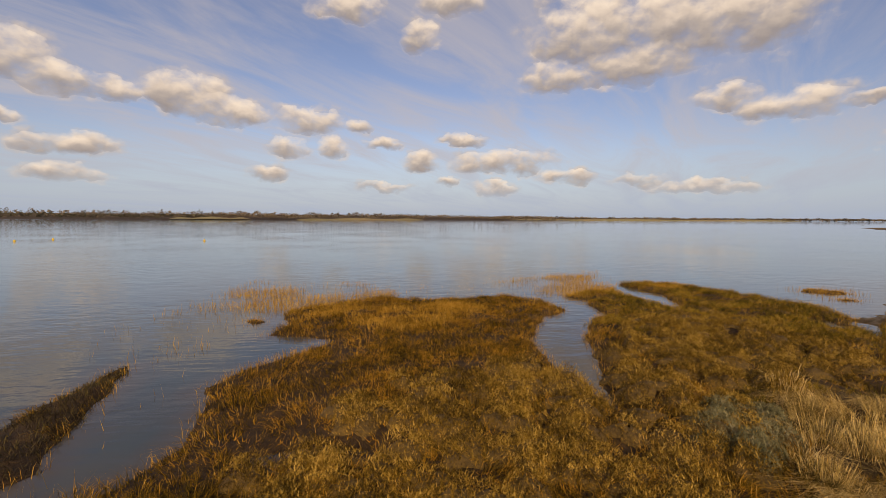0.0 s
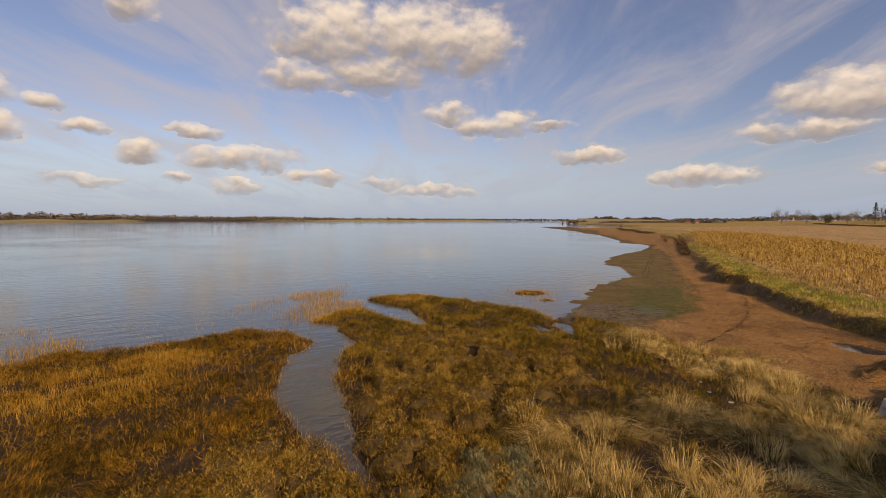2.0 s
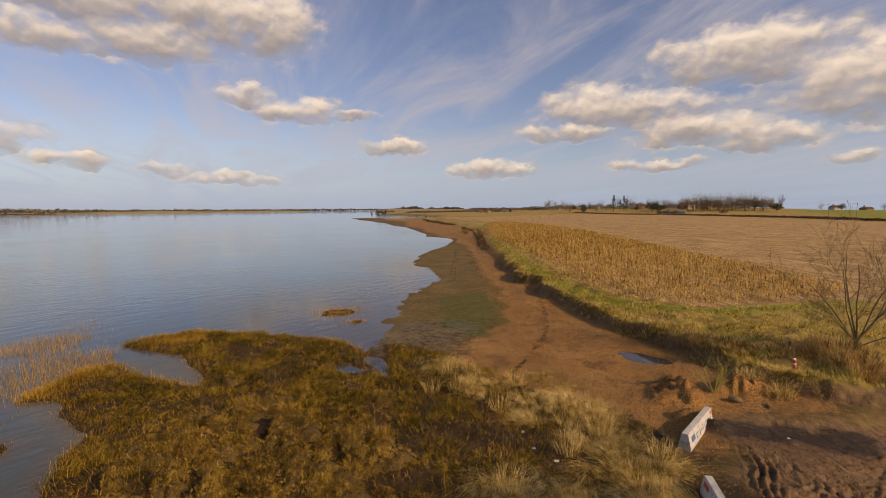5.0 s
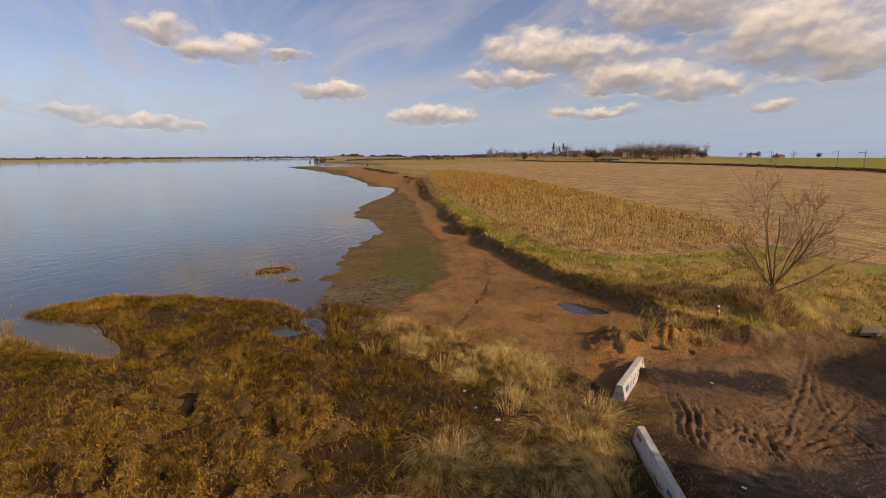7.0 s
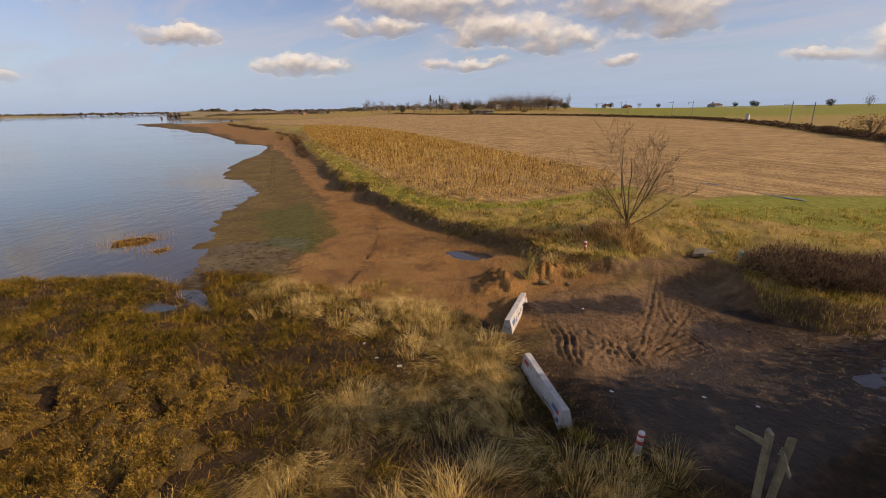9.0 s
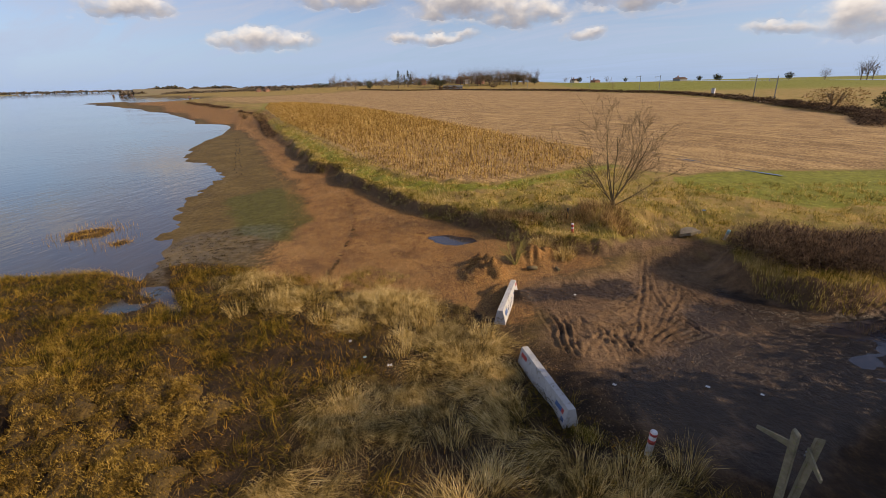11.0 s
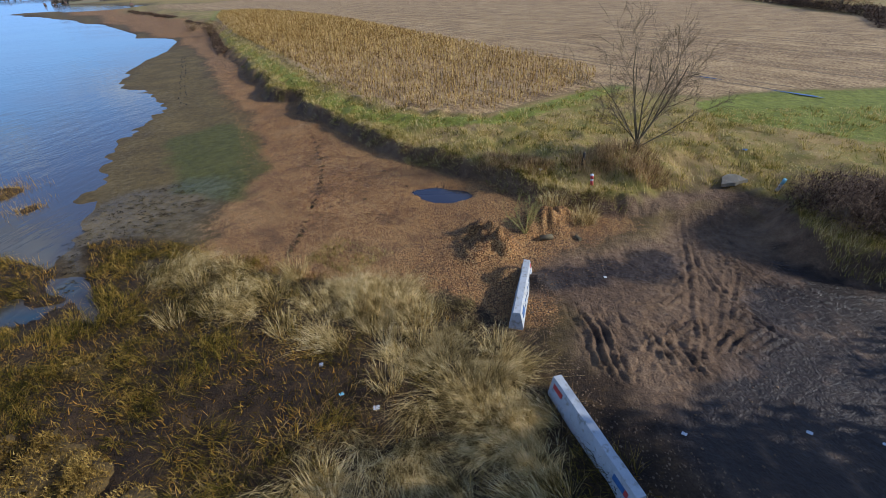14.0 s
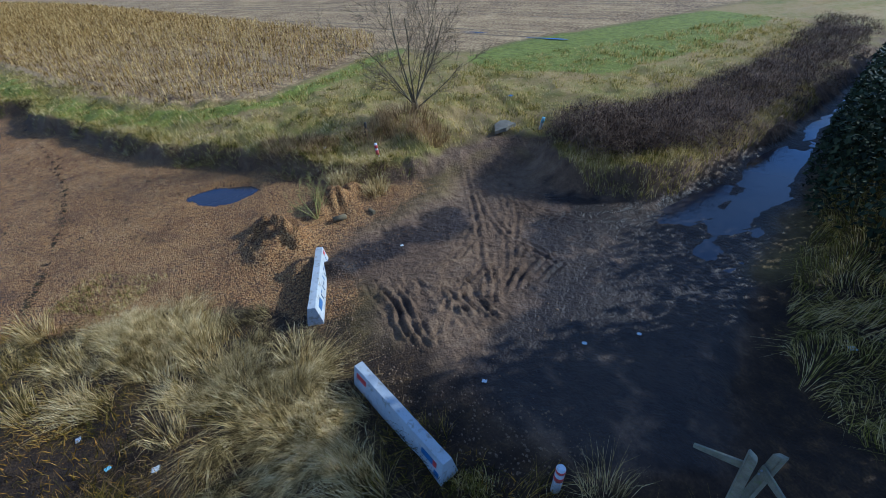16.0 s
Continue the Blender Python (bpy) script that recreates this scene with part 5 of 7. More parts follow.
def plant_corn():
    lots = []
    ring = corn_ring
    way = np.array((0.86, 0.51))
    side = np.array((-0.51, 0.86))
    u, v = np.meshgrid(np.arange(-20, 230, 0.2), np.arange(-40, 40, 0.75))
    u, v = u.ravel() + rng.normal(0, 0.06, u.size), v.ravel() + rng.normal(0, 0.05, v.size)
    x, y = 36 + way[0] * u + side[0] * v, 0 + way[1] * u + side[1] * v
    thin = np.clip(60 / np.hypot(x - 10, y - 6), 0.15, 1)
    ok = (area(x, y, ring) > 0.3) & (rng.random(len(x)) < thin * (0.55 + 0.45 * step(fbm(x, y, 0.11, 3, 55), -0.30, 0.05)) * 1.9 * step(line_distance(x, y, CORN_GAP), 0.15, 0.55))
    x, y = x[ok], y[ok]
    wide = np.clip(np.hypot(x - 10, y - 6) / 45, 1, 2.6)
    z = sample("h", x, y)
    tall = rng.uniform(0.4, 1.1, len(x)) * (0.65 + 0.35 * step(area(x, y, ring) + 1.5 * fbm(x, y, 0.3, 2, 61), 0.5, 7.0))
    lots.append(blades(x, y, tall, rng.uniform(0.025, 0.04, len(x)) * wide, rng.uniform(0.0, 0.35, len(x)), rng.uniform(0, 6.3, len(x)), 0.2, z))
    for k in range(3):
        a = rng.uniform(0, 6.3, len(x))
        lots.append(blades(x, y, rng.uniform(0.2, 0.42, len(x)), rng.uniform(0.03, 0.06, len(x)) * wide, rng.uniform(0.7, 1.8, len(x)), a, 1.6, z + tall * rng.uniform(0.15, 0.75, len(x))))
    stuff("maize_stalks", join(*lots), M_CORN, "dry standing maize stalks in rows, straw-coloured", "crop")
    x, y = scatter(((36, -5), (46, -2), (58, 3), (80, 13), (112, 27), (110, -20), (80, -35), (40, -34), (36, -20)), 9, lambda x, y: (area(x, y, soil_ring) > 0.2) * np.clip(45 / np.hypot(x - 10, y - 4), 0.1, 1))
    wide = np.clip(np.hypot(x - 10, y - 4) / 34, 1, 3)
    stuff("stubble", spikes(x, y, rng.uniform(0.03, 0.08, len(x)), rng.uniform(0.02, 0.04, len(x)) * wide, 0.9), M_STUBBLE, "short pale crop stubble on bare soil", "stubble")


def plant_brambles():
    spine = ((25.0, -4.9), (23.6, -5.4), (23.4, -7.4), (24.2, -10), (25.2, -13), (26.4, -17), (28.6, -22), (31.5, -28))
    n = 26000
    k = rng.integers(0, len(spine) - 1, n)
    t = rng.random(n)
    s = np.array(spine)
    cx, cy = s[k, 0] + (s[k + 1, 0] - s[k, 0]) * t, s[k, 1] + (s[k + 1, 1] - s[k, 1]) * t
    a, r = rng.uniform(0, 6.3, n), np.sqrt(rng.random(n)) * (1.55 + 0.3 * np.sin(cy * 1.3))
    x, y = cx + np.cos(a) * r, cy + np.sin(a) * r
    z = sample("h", x, y)
    hump = (1 - 0.6 * step(-cy, 7, 10.5)) * np.sqrt(np.maximum(1 - (r / 2.1) ** 2, 0)) * (0.85 + 0.25 * np.sin(cx * 2.1 + cy))
    canes = blades(x, y, rng.uniform(0.3, 0.8, n), rng.uniform(0.008, 0.016, n), rng.uniform(0.8, 3.4, n), rng.uniform(0, 6.3, n), 1.8, z + hump * rng.uniform(0.1, 0.95, n))
    m = rng.integers(0, n, 18000)
    lf = leaves(x[m], y[m], z[m] + hump[m] * rng.uniform(0.2, 0.95, len(m)), rng.uniform(0.03, 0.07, len(m)))
    stuff("bramble_thicket", canes, M_BRAMBLE, "tangled leafless bramble thicket along the track", "brambles")
    stuff("bramble_leaves", lf, M_BRAMBLE, "withered brown bramble leaves in the thicket", "leaves")
    x, y = scatter(((25.2, -4.0), (23.7, -3.3), (22.2, -3.5), (21.2, -4.8), (21.1, -6), (21.7, -7.8), (22.9, -12), (24.2, -16), (25.2, -16), (23.8, -11), (22.7, -7.4), (22.5, -5.4), (24.2, -4.9)), 420)
    stuff("track_verge", blades(x, y, rng.uniform(0.15, 0.42, len(x)), rng.uniform(0.008, 0.014, len(x)), rng.uniform(0.2, 1.0, len(x)), rng.uniform(0, 6.3, len(x))), M_TURF, "rough green grass at the foot of the brambles", "grass")
    # dark overgrown bank on the other side of the track
    edge = ((13.0, -2.4), (14.6, -2.6), (16.2, -4.2), (17.8, -7.0), (19.6, -10.6), (22.0, -15.6), (24.0, -20.5), (27, -28), (22, -28), (18, -18), (14.5, -11), (11, -6))
    x, y = scatter(edge, 200)
    stuff("shaded_grass", blades(x, y, rng.uniform(0.25, 0.75, len(x)), rng.uniform(0.008, 0.015, len(x)), rng.uniform(0.4, 1.5, len(x)), 2.0 * fbm(x, y, 0.5, 2, 57) * math.pi, 1.2), M_TURF, "long rough grass on the shaded bank of the track", "grass")


plant_marsh()
plant_tussocks()
plant_bank()
plant_corn()
plant_brambles()


# ---- things ----
def part(name, bm, mat, parent, label=""):
    me = bpy.data.meshes.new(name)
    bm.to_mesh(me)
    bm.free()
    me.materials.append(mat)
    ob = new(name, me)
    ob.parent = parent
    if label:
        ob["label"] = label
    return ob


def empty(name, m, label, category, group=""):
    ob = new(name)
    ob.matrix_basis = m
    ob.empty_display_size = 0.1
    return tagged(ob, label, category, group)


def ground_at(x, y):
    return float(sample("h", np.array([x]), np.array([y]))[0])


def block(size, at=(0, 0, 0), edge=0.0, turn=None):
    """A box with rounded edges, its base centre at the given place."""
    bm = bmesh.new()
    bmesh.ops.create_cube(bm, size=1.0)
    bmesh.ops.scale(bm, vec=size, verts=bm.verts)
    bmesh.ops.translate(bm, vec=(0, 0, size[2] / 2), verts=bm.verts)
    if edge:
        bmesh.ops.bevel(bm, geom=bm.edges[:], offset=edge, segments=2, affect="EDGES")
    if turn is not None:
        bmesh.ops.transform(bm, matrix=turn, verts=bm.verts)
    bmesh.ops.translate(bm, vec=at, verts=bm.verts)
    return bm


def round_post(radius, tall, cap=0.03, sides=18, at=(0, 0, 0), taper=1.0):
    bm = bmesh.new()
    rings = [(radius, 0), (radius * taper, tall - cap), (radius * taper * 0.85, tall - cap * 0.3), (radius * taper * 0.45, tall)]
    loops = []
    for r, z in rings:
        loops.append([bm.verts.new((at[0] + r * math.cos(2 * math.pi * i / sides), at[1] + r * math.sin(2 * math.pi * i / sides), at[2] + z)) for i in range(sides)])
    for a, b_ in zip(loops, loops[1:]):
        for i in range(sides):
            f = bm.faces.new((a[i], a[(i + 1) % sides], b_[(i + 1) % sides], b_[i]))
            f.smooth = True
    bm.faces.new(loops[-1])
    bm.faces.new(list(reversed(loops[0])))
    return bm


def roughen(bm, by, scale, seed=0.0):
    for v in bm.verts:
        v.co += noise.noise_vector(v.co * scale + Vector((seed, seed, seed))) * by
    return bm


def barrier_body(length, tall, foot, top):
    """A concrete block with battered sides, chipped along its edges."""
    bm = bmesh.new()
    cut = [(-foot / 2, 0), (foot / 2, 0), (foot / 2, tall * 0.16), (top / 2, tall), (-top / 2, tall), (-foot / 2, tall * 0.16)]
    n = 24
    rings = [[bm.verts.new((length * (i / n - 0.5), y, z)) for y, z in cut] for i in range(n + 1)]
    for a, b_ in zip(rings, rings[1:]):
        for k in range(6):
            bm.faces.new((a[k], b_[k], b_[(k + 1) % 6], a[(k + 1) % 6]))
    bm.faces.new(rings[0])
    bm.faces.new(list(reversed(rings[-1])))
    sharp = [e for e in bm.edges if e.is_boundary or (len(e.link_faces) == 2 and e.calc_face_angle(0) > 0.3)]
    bmesh.ops.bevel(bm, geom=sharp, offset=0.018, segments=2, affect="EDGES")
    bmesh.ops.recalc_face_normals(bm, faces=bm.faces)
    for v in bm.verts:
        v.co += noise.noise_vector(v.co * 7.0) * 0.006
    return bm


def concrete_barrier(at, to, tall, label, marks, sink=0.05):
    a, b_ = Vector(at), Vector(to)
    mid = (a + b_) / 2
    length = (b_ - a).length
    yaw = math.degrees(math.atan2(b_.y - a.y, b_.x - a.x))
    z = ground_at(mid.x, mid.y) - sink
    rise = 0.0
    ob = empty("concrete_barrier", pose(mid.x, mid.y, z, 0, rise, yaw), label, "barrier", "concrete barriers closing the track")
    part("body", barrier_body(length, tall, 0.36, 0.17), M_CONCRETE, ob)
    lean = math.degrees(math.atan2((0.36 - 0.17) / 2, tall * 0.84))
    for name, mat, x, side, w, h, up, tag in marks:
        y = side * (0.085 + (0.095 * (tall - up) / (tall * 0.84)) + 0.004)
        m = Matrix.Translation((x, y, up)) @ Matrix.Rotation(radians(side * lean), 4, "X")
        p = part(name, block((w, 0.012, h), edge=0.003), mat, ob, tag)
        p.matrix_basis = m
    return ob


L1 = Vector((18.15, 4.68, 0))
L2 = Vector((15.55, 3.82, 0))
concrete_barrier(L1, L2, 0.50, "long pale concrete barrier with red and blue reflector plates", [
    ("reflector_plate", M_RED, -1.10, -1, 0.34, 0.11, 0.30, "red reflector plate"), ("reflector_plate", M_BLUE, 0.98, -1, 0.30, 0.11, 0.28, "dark blue reflector plate"),
    ("reflector_plate", M_RED, 1.18, -1, 0.09, 0.11, 0.28, "red reflector plate"), ("paint_mark", M_BLUE, 1.24, -1, 0.12, 0.10, 0.12, "blue spray paint")])
scrawl = []
for i, (x, up, w, h) in enumerate(((-1.05, 0.14, 0.05, 0.22), (-0.93, 0.2, 0.16, 0.04), (-0.8, 0.16, 0.04, 0.24), (-0.62, 0.18, 0.05, 0.2), (-0.5, 0.3, 0.2, 0.04), (-0.36, 0.16, 0.05, 0.18), (-0.15, 0.2, 0.06, 0.2), (0.02, 0.22, 0.18, 0.05), (0.2, 0.15, 0.05, 0.22), (0.42, 0.28, 0.2, 0.04), (0.55, 0.17, 0.05, 0.18))):
    scrawl.append(("paint_stroke", M_DARKPAINT if i % 3 else M_BLUE, -x, -1, w * 0.6, h * 0.75, up, "dark spray-paint stroke"))
scrawl += [("paint_patch", M_BLUE, -0.88, -1, 0.34, 0.16, 0.2, "blue sprayed patch"), ("paint_patch", M_AQUA, 0.75, -1, 0.26, 0.12, 0.16, "pale blue sprayed patch"), ("reflector_plate", M_RED, 1.14, -1, 0.14, 0.1, 0.34, "red reflector plate")]
concrete_barrier((20.15, 5.32, 0), (22.65, 4.78, 0), 0.50, "white concrete barrier covered in spray paint", scrawl)


def marker_post(x, y, tall, radius, label, bands, lean=(0, 0)):
    ob = empty("marker_post", pose(x, y, ground_at(x, y) - 0.1, lean[0], lean[1], 0), label, "post")
    part("post", round_post(radius, tall + 0.1), M_WHITE, ob)
    for name, mat, lo, hi in bands:
        part(name, round_post(radius + 0.004, hi - lo, 0.004, at=(0, 0, lo + 0.1)), mat, ob, name.replace("_", " "))
    return ob


marker_post(14.68, 2.42, 0.60, 0.072, "short white post with scuffed red paint in long grass", [("red_band", M_RED, 0.30, 0.40), ("red_band", M_RED, 0.50, 0.56)], (4, -3))
marker_post(27.1, 1.95, 0.50, 0.055, "red and white banded post on the grassy bank", [("red_band", M_RED, 0.06, 0.26), ("red_band", M_RED, 0.32, 0.44)], (-3, 4))
marker_post(26.6, -4.25, 0.45, 0.06, "white post with pale blue cap beside the track", [("blue_cap", M_AQUA, 0.30, 0.5)], (10, -14))


def signpost(x, y, tall, yaw, arm, tilt, label):
    ob = empty("signpost", pose(x, y, ground_at(x, y) - 0.15, tilt[0], tilt[1], yaw), label, "signpost", "footpath signposts")
    bm = block((0.11, 0.11, tall + 0.15), edge=0.012)
    top = max(v.co.z for v in bm.verts)
    for v in bm.verts:
        if v.co.z > top - 0.02:
            v.co.z += 0.05 if v.co.x > 0 else -0.02
    part("post", roughen(bm, 0.004, 9.0, x), M_OAK, ob)
    bm = block((0.62, 0.032, 0.15), (0.27, 0, tall - 0.24), 0.006)
    for v in bm.verts:
        if v.co.x > 0.5:
            v.co.z = tall - 0.165 + (v.co.z - (tall - 0.165)) * 0.45
    bmesh.ops.translate(bm, vec=(0, -0.078, 0), verts=bm.verts)
    part("finger_board", roughen(bm, 0.003, 9.0, y), M_OAK, ob, "pointed wooden finger board")
    for dz in (0.08, 0.16):
        part("bolt", round_post(0.012, 0.02, 0.004, 10, (0, -0.105, tall - 0.33 + dz)), M_STEEL, ob, "steel bolt")
    return ob


signpost(13.30, 0.74, 1.95, 37, 1, (0, 0), "weathered wooden footpath signpost with one finger board")
signpost(13.38, 0.52, 1.98, 166, 1, (-3, 5), "leaning wooden footpath signpost with one finger board")


def slab(x, y, ring, thick, yaw, label, name="concrete_slab"):
    """A broken plate of concrete with ragged edges."""
    bm = bmesh.new()
    low = [bm.verts.new((px, py, 0)) for px, py in ring]
    top = [bm.verts.new((px * 0.97, py * 0.97, thick)) for px, py in ring]
    n = len(ring)
    bm.faces.new(top)
    bm.faces.new(list(reversed(low)))
    for i in range(n):
        bm.faces.new((low[i], low[(i + 1) % n], top[(i + 1) % n], top[i]))
    bmesh.ops.subdivide_edges(bm, edges=bm.edges[:], cuts=2)
    bmesh.ops.triangulate(bm, faces=bm.faces[:])
    roughen(bm, 0.04, 3.1, x)
    me = bpy.data.meshes.new(name)
    bm.to_mesh(me)
    bm.free()
    me.materials.append(M_ROCKCON)
    ob = new(name, me)
    ob.matrix_basis = pose(x, y, ground_at(x, y) + 0.02, 8, -6, yaw)
    return tagged(ob, label, "rubble")


slab(27.35, -3.1, ((-0.48, -0.26), (0.0, -0.30), (0.46, -0.18), (0.34, 0.16), (0.04, 0.38), (-0.26, 0.18)), 0.13, 270, "broken grey concrete slab at the head of the track")


def log(x, y, length, radius, yaw, label):
    bm = round_post(radius, length, 0.02, 12)
    bmesh.ops.rotate(bm, matrix=Matrix.Rotation(radians(90), 3, "Y"), verts=bm.verts)
    roughen(bm, 0.02, 5.0, y)
    me = bpy.data.meshes.new("log")
    bm.to_mesh(me)
    bm.free()
    me.materials.append(M_BARK)
    ob = new("log", me)
    ob.matrix_basis = pose(x, y, ground_at(x, y) + radius * 0.8, 0, 0, yaw)
    return tagged(ob, label, "log")


log(24.35, 4.15, 0.42, 0.10, 280, "short cut log at the foot of the earth mound")
log(24.2, 2.9, 0.30, 0.06, 20, "small broken log on the mound")


def litter(x, y, size, mat, label, category="litter", name="litter"):
    """A crumpled scrap: a bent, folded sheet with some thickness."""
    bm = bmesh.new()
    bmesh.ops.create_grid(bm, x_segments=5, y_segments=4, size=size)
    for v in bm.verts:
        v.co.z = 0.5 * size * noise.noise(v.co * (2.2 / size) + Vector((x, y, 0))) + 0.35 * size
        v.co.x *= 1.3
    bmesh.ops.solidify(bm, geom=bm.faces[:], thickness=size * 0.12)
    me = bpy.data.meshes.new(name)
    bm.to_mesh(me)
    bm.free()
    me.materials.append(mat)
    ob = new(name, me)
    ob.matrix_basis = pose(x, y, ground_at(x, y) + 0.01, 0, 0, (x * 77) % 360)
    return tagged(ob, label, category, "scraps of litter")


for lx, ly, ls, lm, lt in ((17.0, 2.52, 0.055, M_WHITE, "white crumpled scrap on dark mud"), (17.05, 0.25, 0.06, M_WHITE, "white and blue wrapper on wet mud"), (16.8, -0.9, 0.05, M_WHITE, "small white scrap on wet mud"),
                           (14.9, -4.4, 0.09, M_WHITE, "white cup in shaded grass"), (22.3, 2.6, 0.05, M_WHITE, "pale scrap by the puddle"), (18.95, 9.9, 0.07, M_WHITE, "white scrap on dark peat"), (18.0, 9.2, 0.06, M_AQUA, "pale plastic scrap on dark peat"),
                           (17.65, 8.4, 0.08, M_WHITE, "white plastic scrap on dark peat"), (28.6, 3.6, 0.09, M_WHITE, "white scrap on the bank grass"), (29.6, -4.6, 0.12, M_BLUE, "blue plastic scrap beside the track")):
    litter(lx, ly, ls * 0.65, lm, lt)


# ---- trees and bushes ----
def tube(lots, a, b_, ra, rb, sides=4):
    """One tapered length of a branch."""
    d = (b_ - a).normalized()
    u = d.orthogonal().normalized()
    w = d.cross(u)
    ring = [math.cos(2 * math.pi * i / sides) * u + math.sin(2 * math.pi * i / sides) * w for i in range(sides)]
    lots[0].append([a + r * ra for r in ring] + [b_ + r * rb for r in ring])
    lots[1].append([(lots[2][0] + i, lots[2][0] + (i + 1) % sides, lots[2][0] + sides + (i + 1) % sides, lots[2][0] + sides + i) for i in range(sides)])
    lots[2][0] += 2 * sides


def grow(lots, thin, p, d, length, r, level, rand, sides=5, up=0.15, split=4, shrink=0.62):
    """A limb that bends upwards, thins out and forks."""
    segs = 4 if level > 1 else 3
    for i in range(segs):
        d = (d + Vector((rand.uniform(-1, 1), rand.uniform(-1, 1), rand.uniform(-0.6, 1) + up)) * 0.16).normalized()
        q = p + d * (length / segs)
        ra, rb = max(r * (1 - 0.6 * i / segs), 0.006), max(r * (1 - 0.6 * (i + 1) / segs), 0.004)
        target = lots if level >= 3 or r > 0.02 else thin
        tube(target, p, q, ra, rb, sides if target is lots else 3)
        if level > 0 and i >= 1:
            for k in range(rand.randint(max(split - 2, 1), split)):
                out = d.orthogonal().normalized()
                out.rotate(Matrix.Rotation(rand.uniform(0, 6.3), 3, d))
                nd = (d * 0.75 + out * rand.uniform(0.4, 0.85)).normalized()
                grow(lots, thin, p.lerp(q, rand.random()), nd, length * shrink * rand.uniform(0.6, 1.1), rb * 0.55, level - 1, rand, sides, up, split, shrink)
        p = q


def mesh_of(name, lots, mat, parent, smooth=True):
    v = np.array([tuple(c) for lot in lots[0] for c in lot], np.float32)
    f = np.array([c for lot in lots[1] for c in lot], np.int32)
    return net(name, v, f, mat, smooth, parent)


def fresh():
    return [[], [], [0]]


def young_tree(x, y, label):
    rand = random.Random(11)
    ob = empty("young_tree", pose(x, y, ground_at(x, y) - 0.08, 0, 0, 0), label, "tree")
    main, thin = fresh(), fresh()
    tube(main, Vector((0, 0, 0)), Vector((0.03, 0.0, 0.55)), 0.14, 0.10, 8)
    for ang, tilt, length, r in ((200, 10, 3.9, 0.050), (262, 30, 3.7, 0.050), (285, 46, 3.4, 0.046), (95, 24, 3.4, 0.040), (70, 50, 2.3, 0.032), (20, 12, 4.2, 0.050), (268, 58, 2.8, 0.036), (110, 38, 2.6, 0.034), (300, 20, 3.8, 0.042), (85, 8, 3.9, 0.040)):
        d = Vector((math.cos(radians(ang)) * math.sin(radians(tilt)), math.sin(radians(ang)) * math.sin(radians(tilt)), math.cos(radians(tilt))))
        grow(main, thin, Vector((0, 0, rand.uniform(0.15, 0.55))), d, length * 0.86, r * 0.8, 3, rand, 6, 0.25, 3, 0.52)
    mesh_of("trunk", main, M_BARK, ob)
    mesh_of("crown", thin, M_TWIG, ob)
    return ob


young_tree(29.5, -0.30, "bare young tree with many upright stems on the bank")


def sapling(x, y, tall, seed, mat, label):
    rand = random.Random(seed)
    ob = empty("sapling", pose(x, y, ground_at(x, y) - 0.05, 0, 0, 0), label, "sapling")
    main, thin = fresh(), fresh()
    for k in range(6):
        a, t = rand.uniform(0, 6.3), rand.uniform(0.15, 0.75)
        grow(main, thin, Vector((0, 0, 0)), Vector((math.cos(a) * math.sin(t), math.sin(a) * math.sin(t), math.cos(t))), tall * rand.uniform(0.6, 0.9), 0.0205, 2, rand, 5, 0.2, 2, 0.55)
    mesh_of("stem", main, mat, ob)
    mesh_of("twig_spray", thin, mat, ob)
    return ob


sapling(24.6, 4.6, 1.25, 5, M_YELLOWTWIG, "small leafless sapling with yellowish stems on a mound")


def fence_post(x, y, tall, label):
    bm = roughen(round_post(0.05, tall, 0.02, 10), 0.008, 8.0, x)
    me = bpy.data.meshes.new("fence_post")
    bm.to_mesh(me)
    bm.free()
    me.materials.append(M_OLDWOOD)
    ob = new("fence_post", me)
    ob.matrix_basis = pose(x, y, ground_at(x, y) - 0.1, 3, -4, 0)
    return tagged(ob, label, "post")


fence_post(28.6, 2.0, 0.6, "old dark fence post among dead stalks")


def stakes():
    """Two lines of old stakes running down the mudflat."""
    a, b_ = Vector((47.6, 28.6, 0)), Vector((77.0, 44.2, 0))
    n = 30
    side = Vector((-0.46, 0.88, 0)) * 0.45
    meshes = []
    for s in range(4):
        bm = roughen(round_post(0.06, 0.36, 0.03, 7), 0.02, 6.0, s * 3.0)
        me = bpy.data.meshes.new("stake")
        bm.to_mesh(me)
        bm.free()
        me.materials.append(M_OLDWOOD)
        meshes.append(me)
    for i in range(n):
        for k in (-1, 1):
            if random.random() < 0.12:
                continue
            p = a.lerp(b_, i / (n - 1)) + side * k * 0.5 + Vector((random.uniform(-0.2, 0.2), random.uniform(-0.1, 0.1), 0))
            ob = new("stake", meshes[(i + k) % 4])
            ob.matrix_basis = pose(p.x, p.y, ground_at(p.x, p.y) - 0.2 - random.uniform(0, 0.15), random.uniform(-8, 8), random.uniform(-8, 8), random.uniform(0, 360))
            tagged(ob, "old dark wooden stake standing in the mudflat", "stake", "stakes across the mudflat")


stakes()


def field_puddle(x, y, length, wide, label):
    way, side = Vector((0.84, 0.54)), Vector((-0.54, 0.84))
    pts = []
    for i in range(20):
        a = 2 * math.pi * i / 20
        r = 1 + 0.25 * math.sin(3 * a + x) + 0.12 * math.sin(5 * a)
        p = Vector((x, y)) + way * math.cos(a) * length / 2 * r + side * math.sin(a) * wide / 2 * r
        pts.append((p.x, p.y))
    z = max(ground_at(*p) for p in pts) + 0.012
    puddle("puddle_field", pts, z, label)


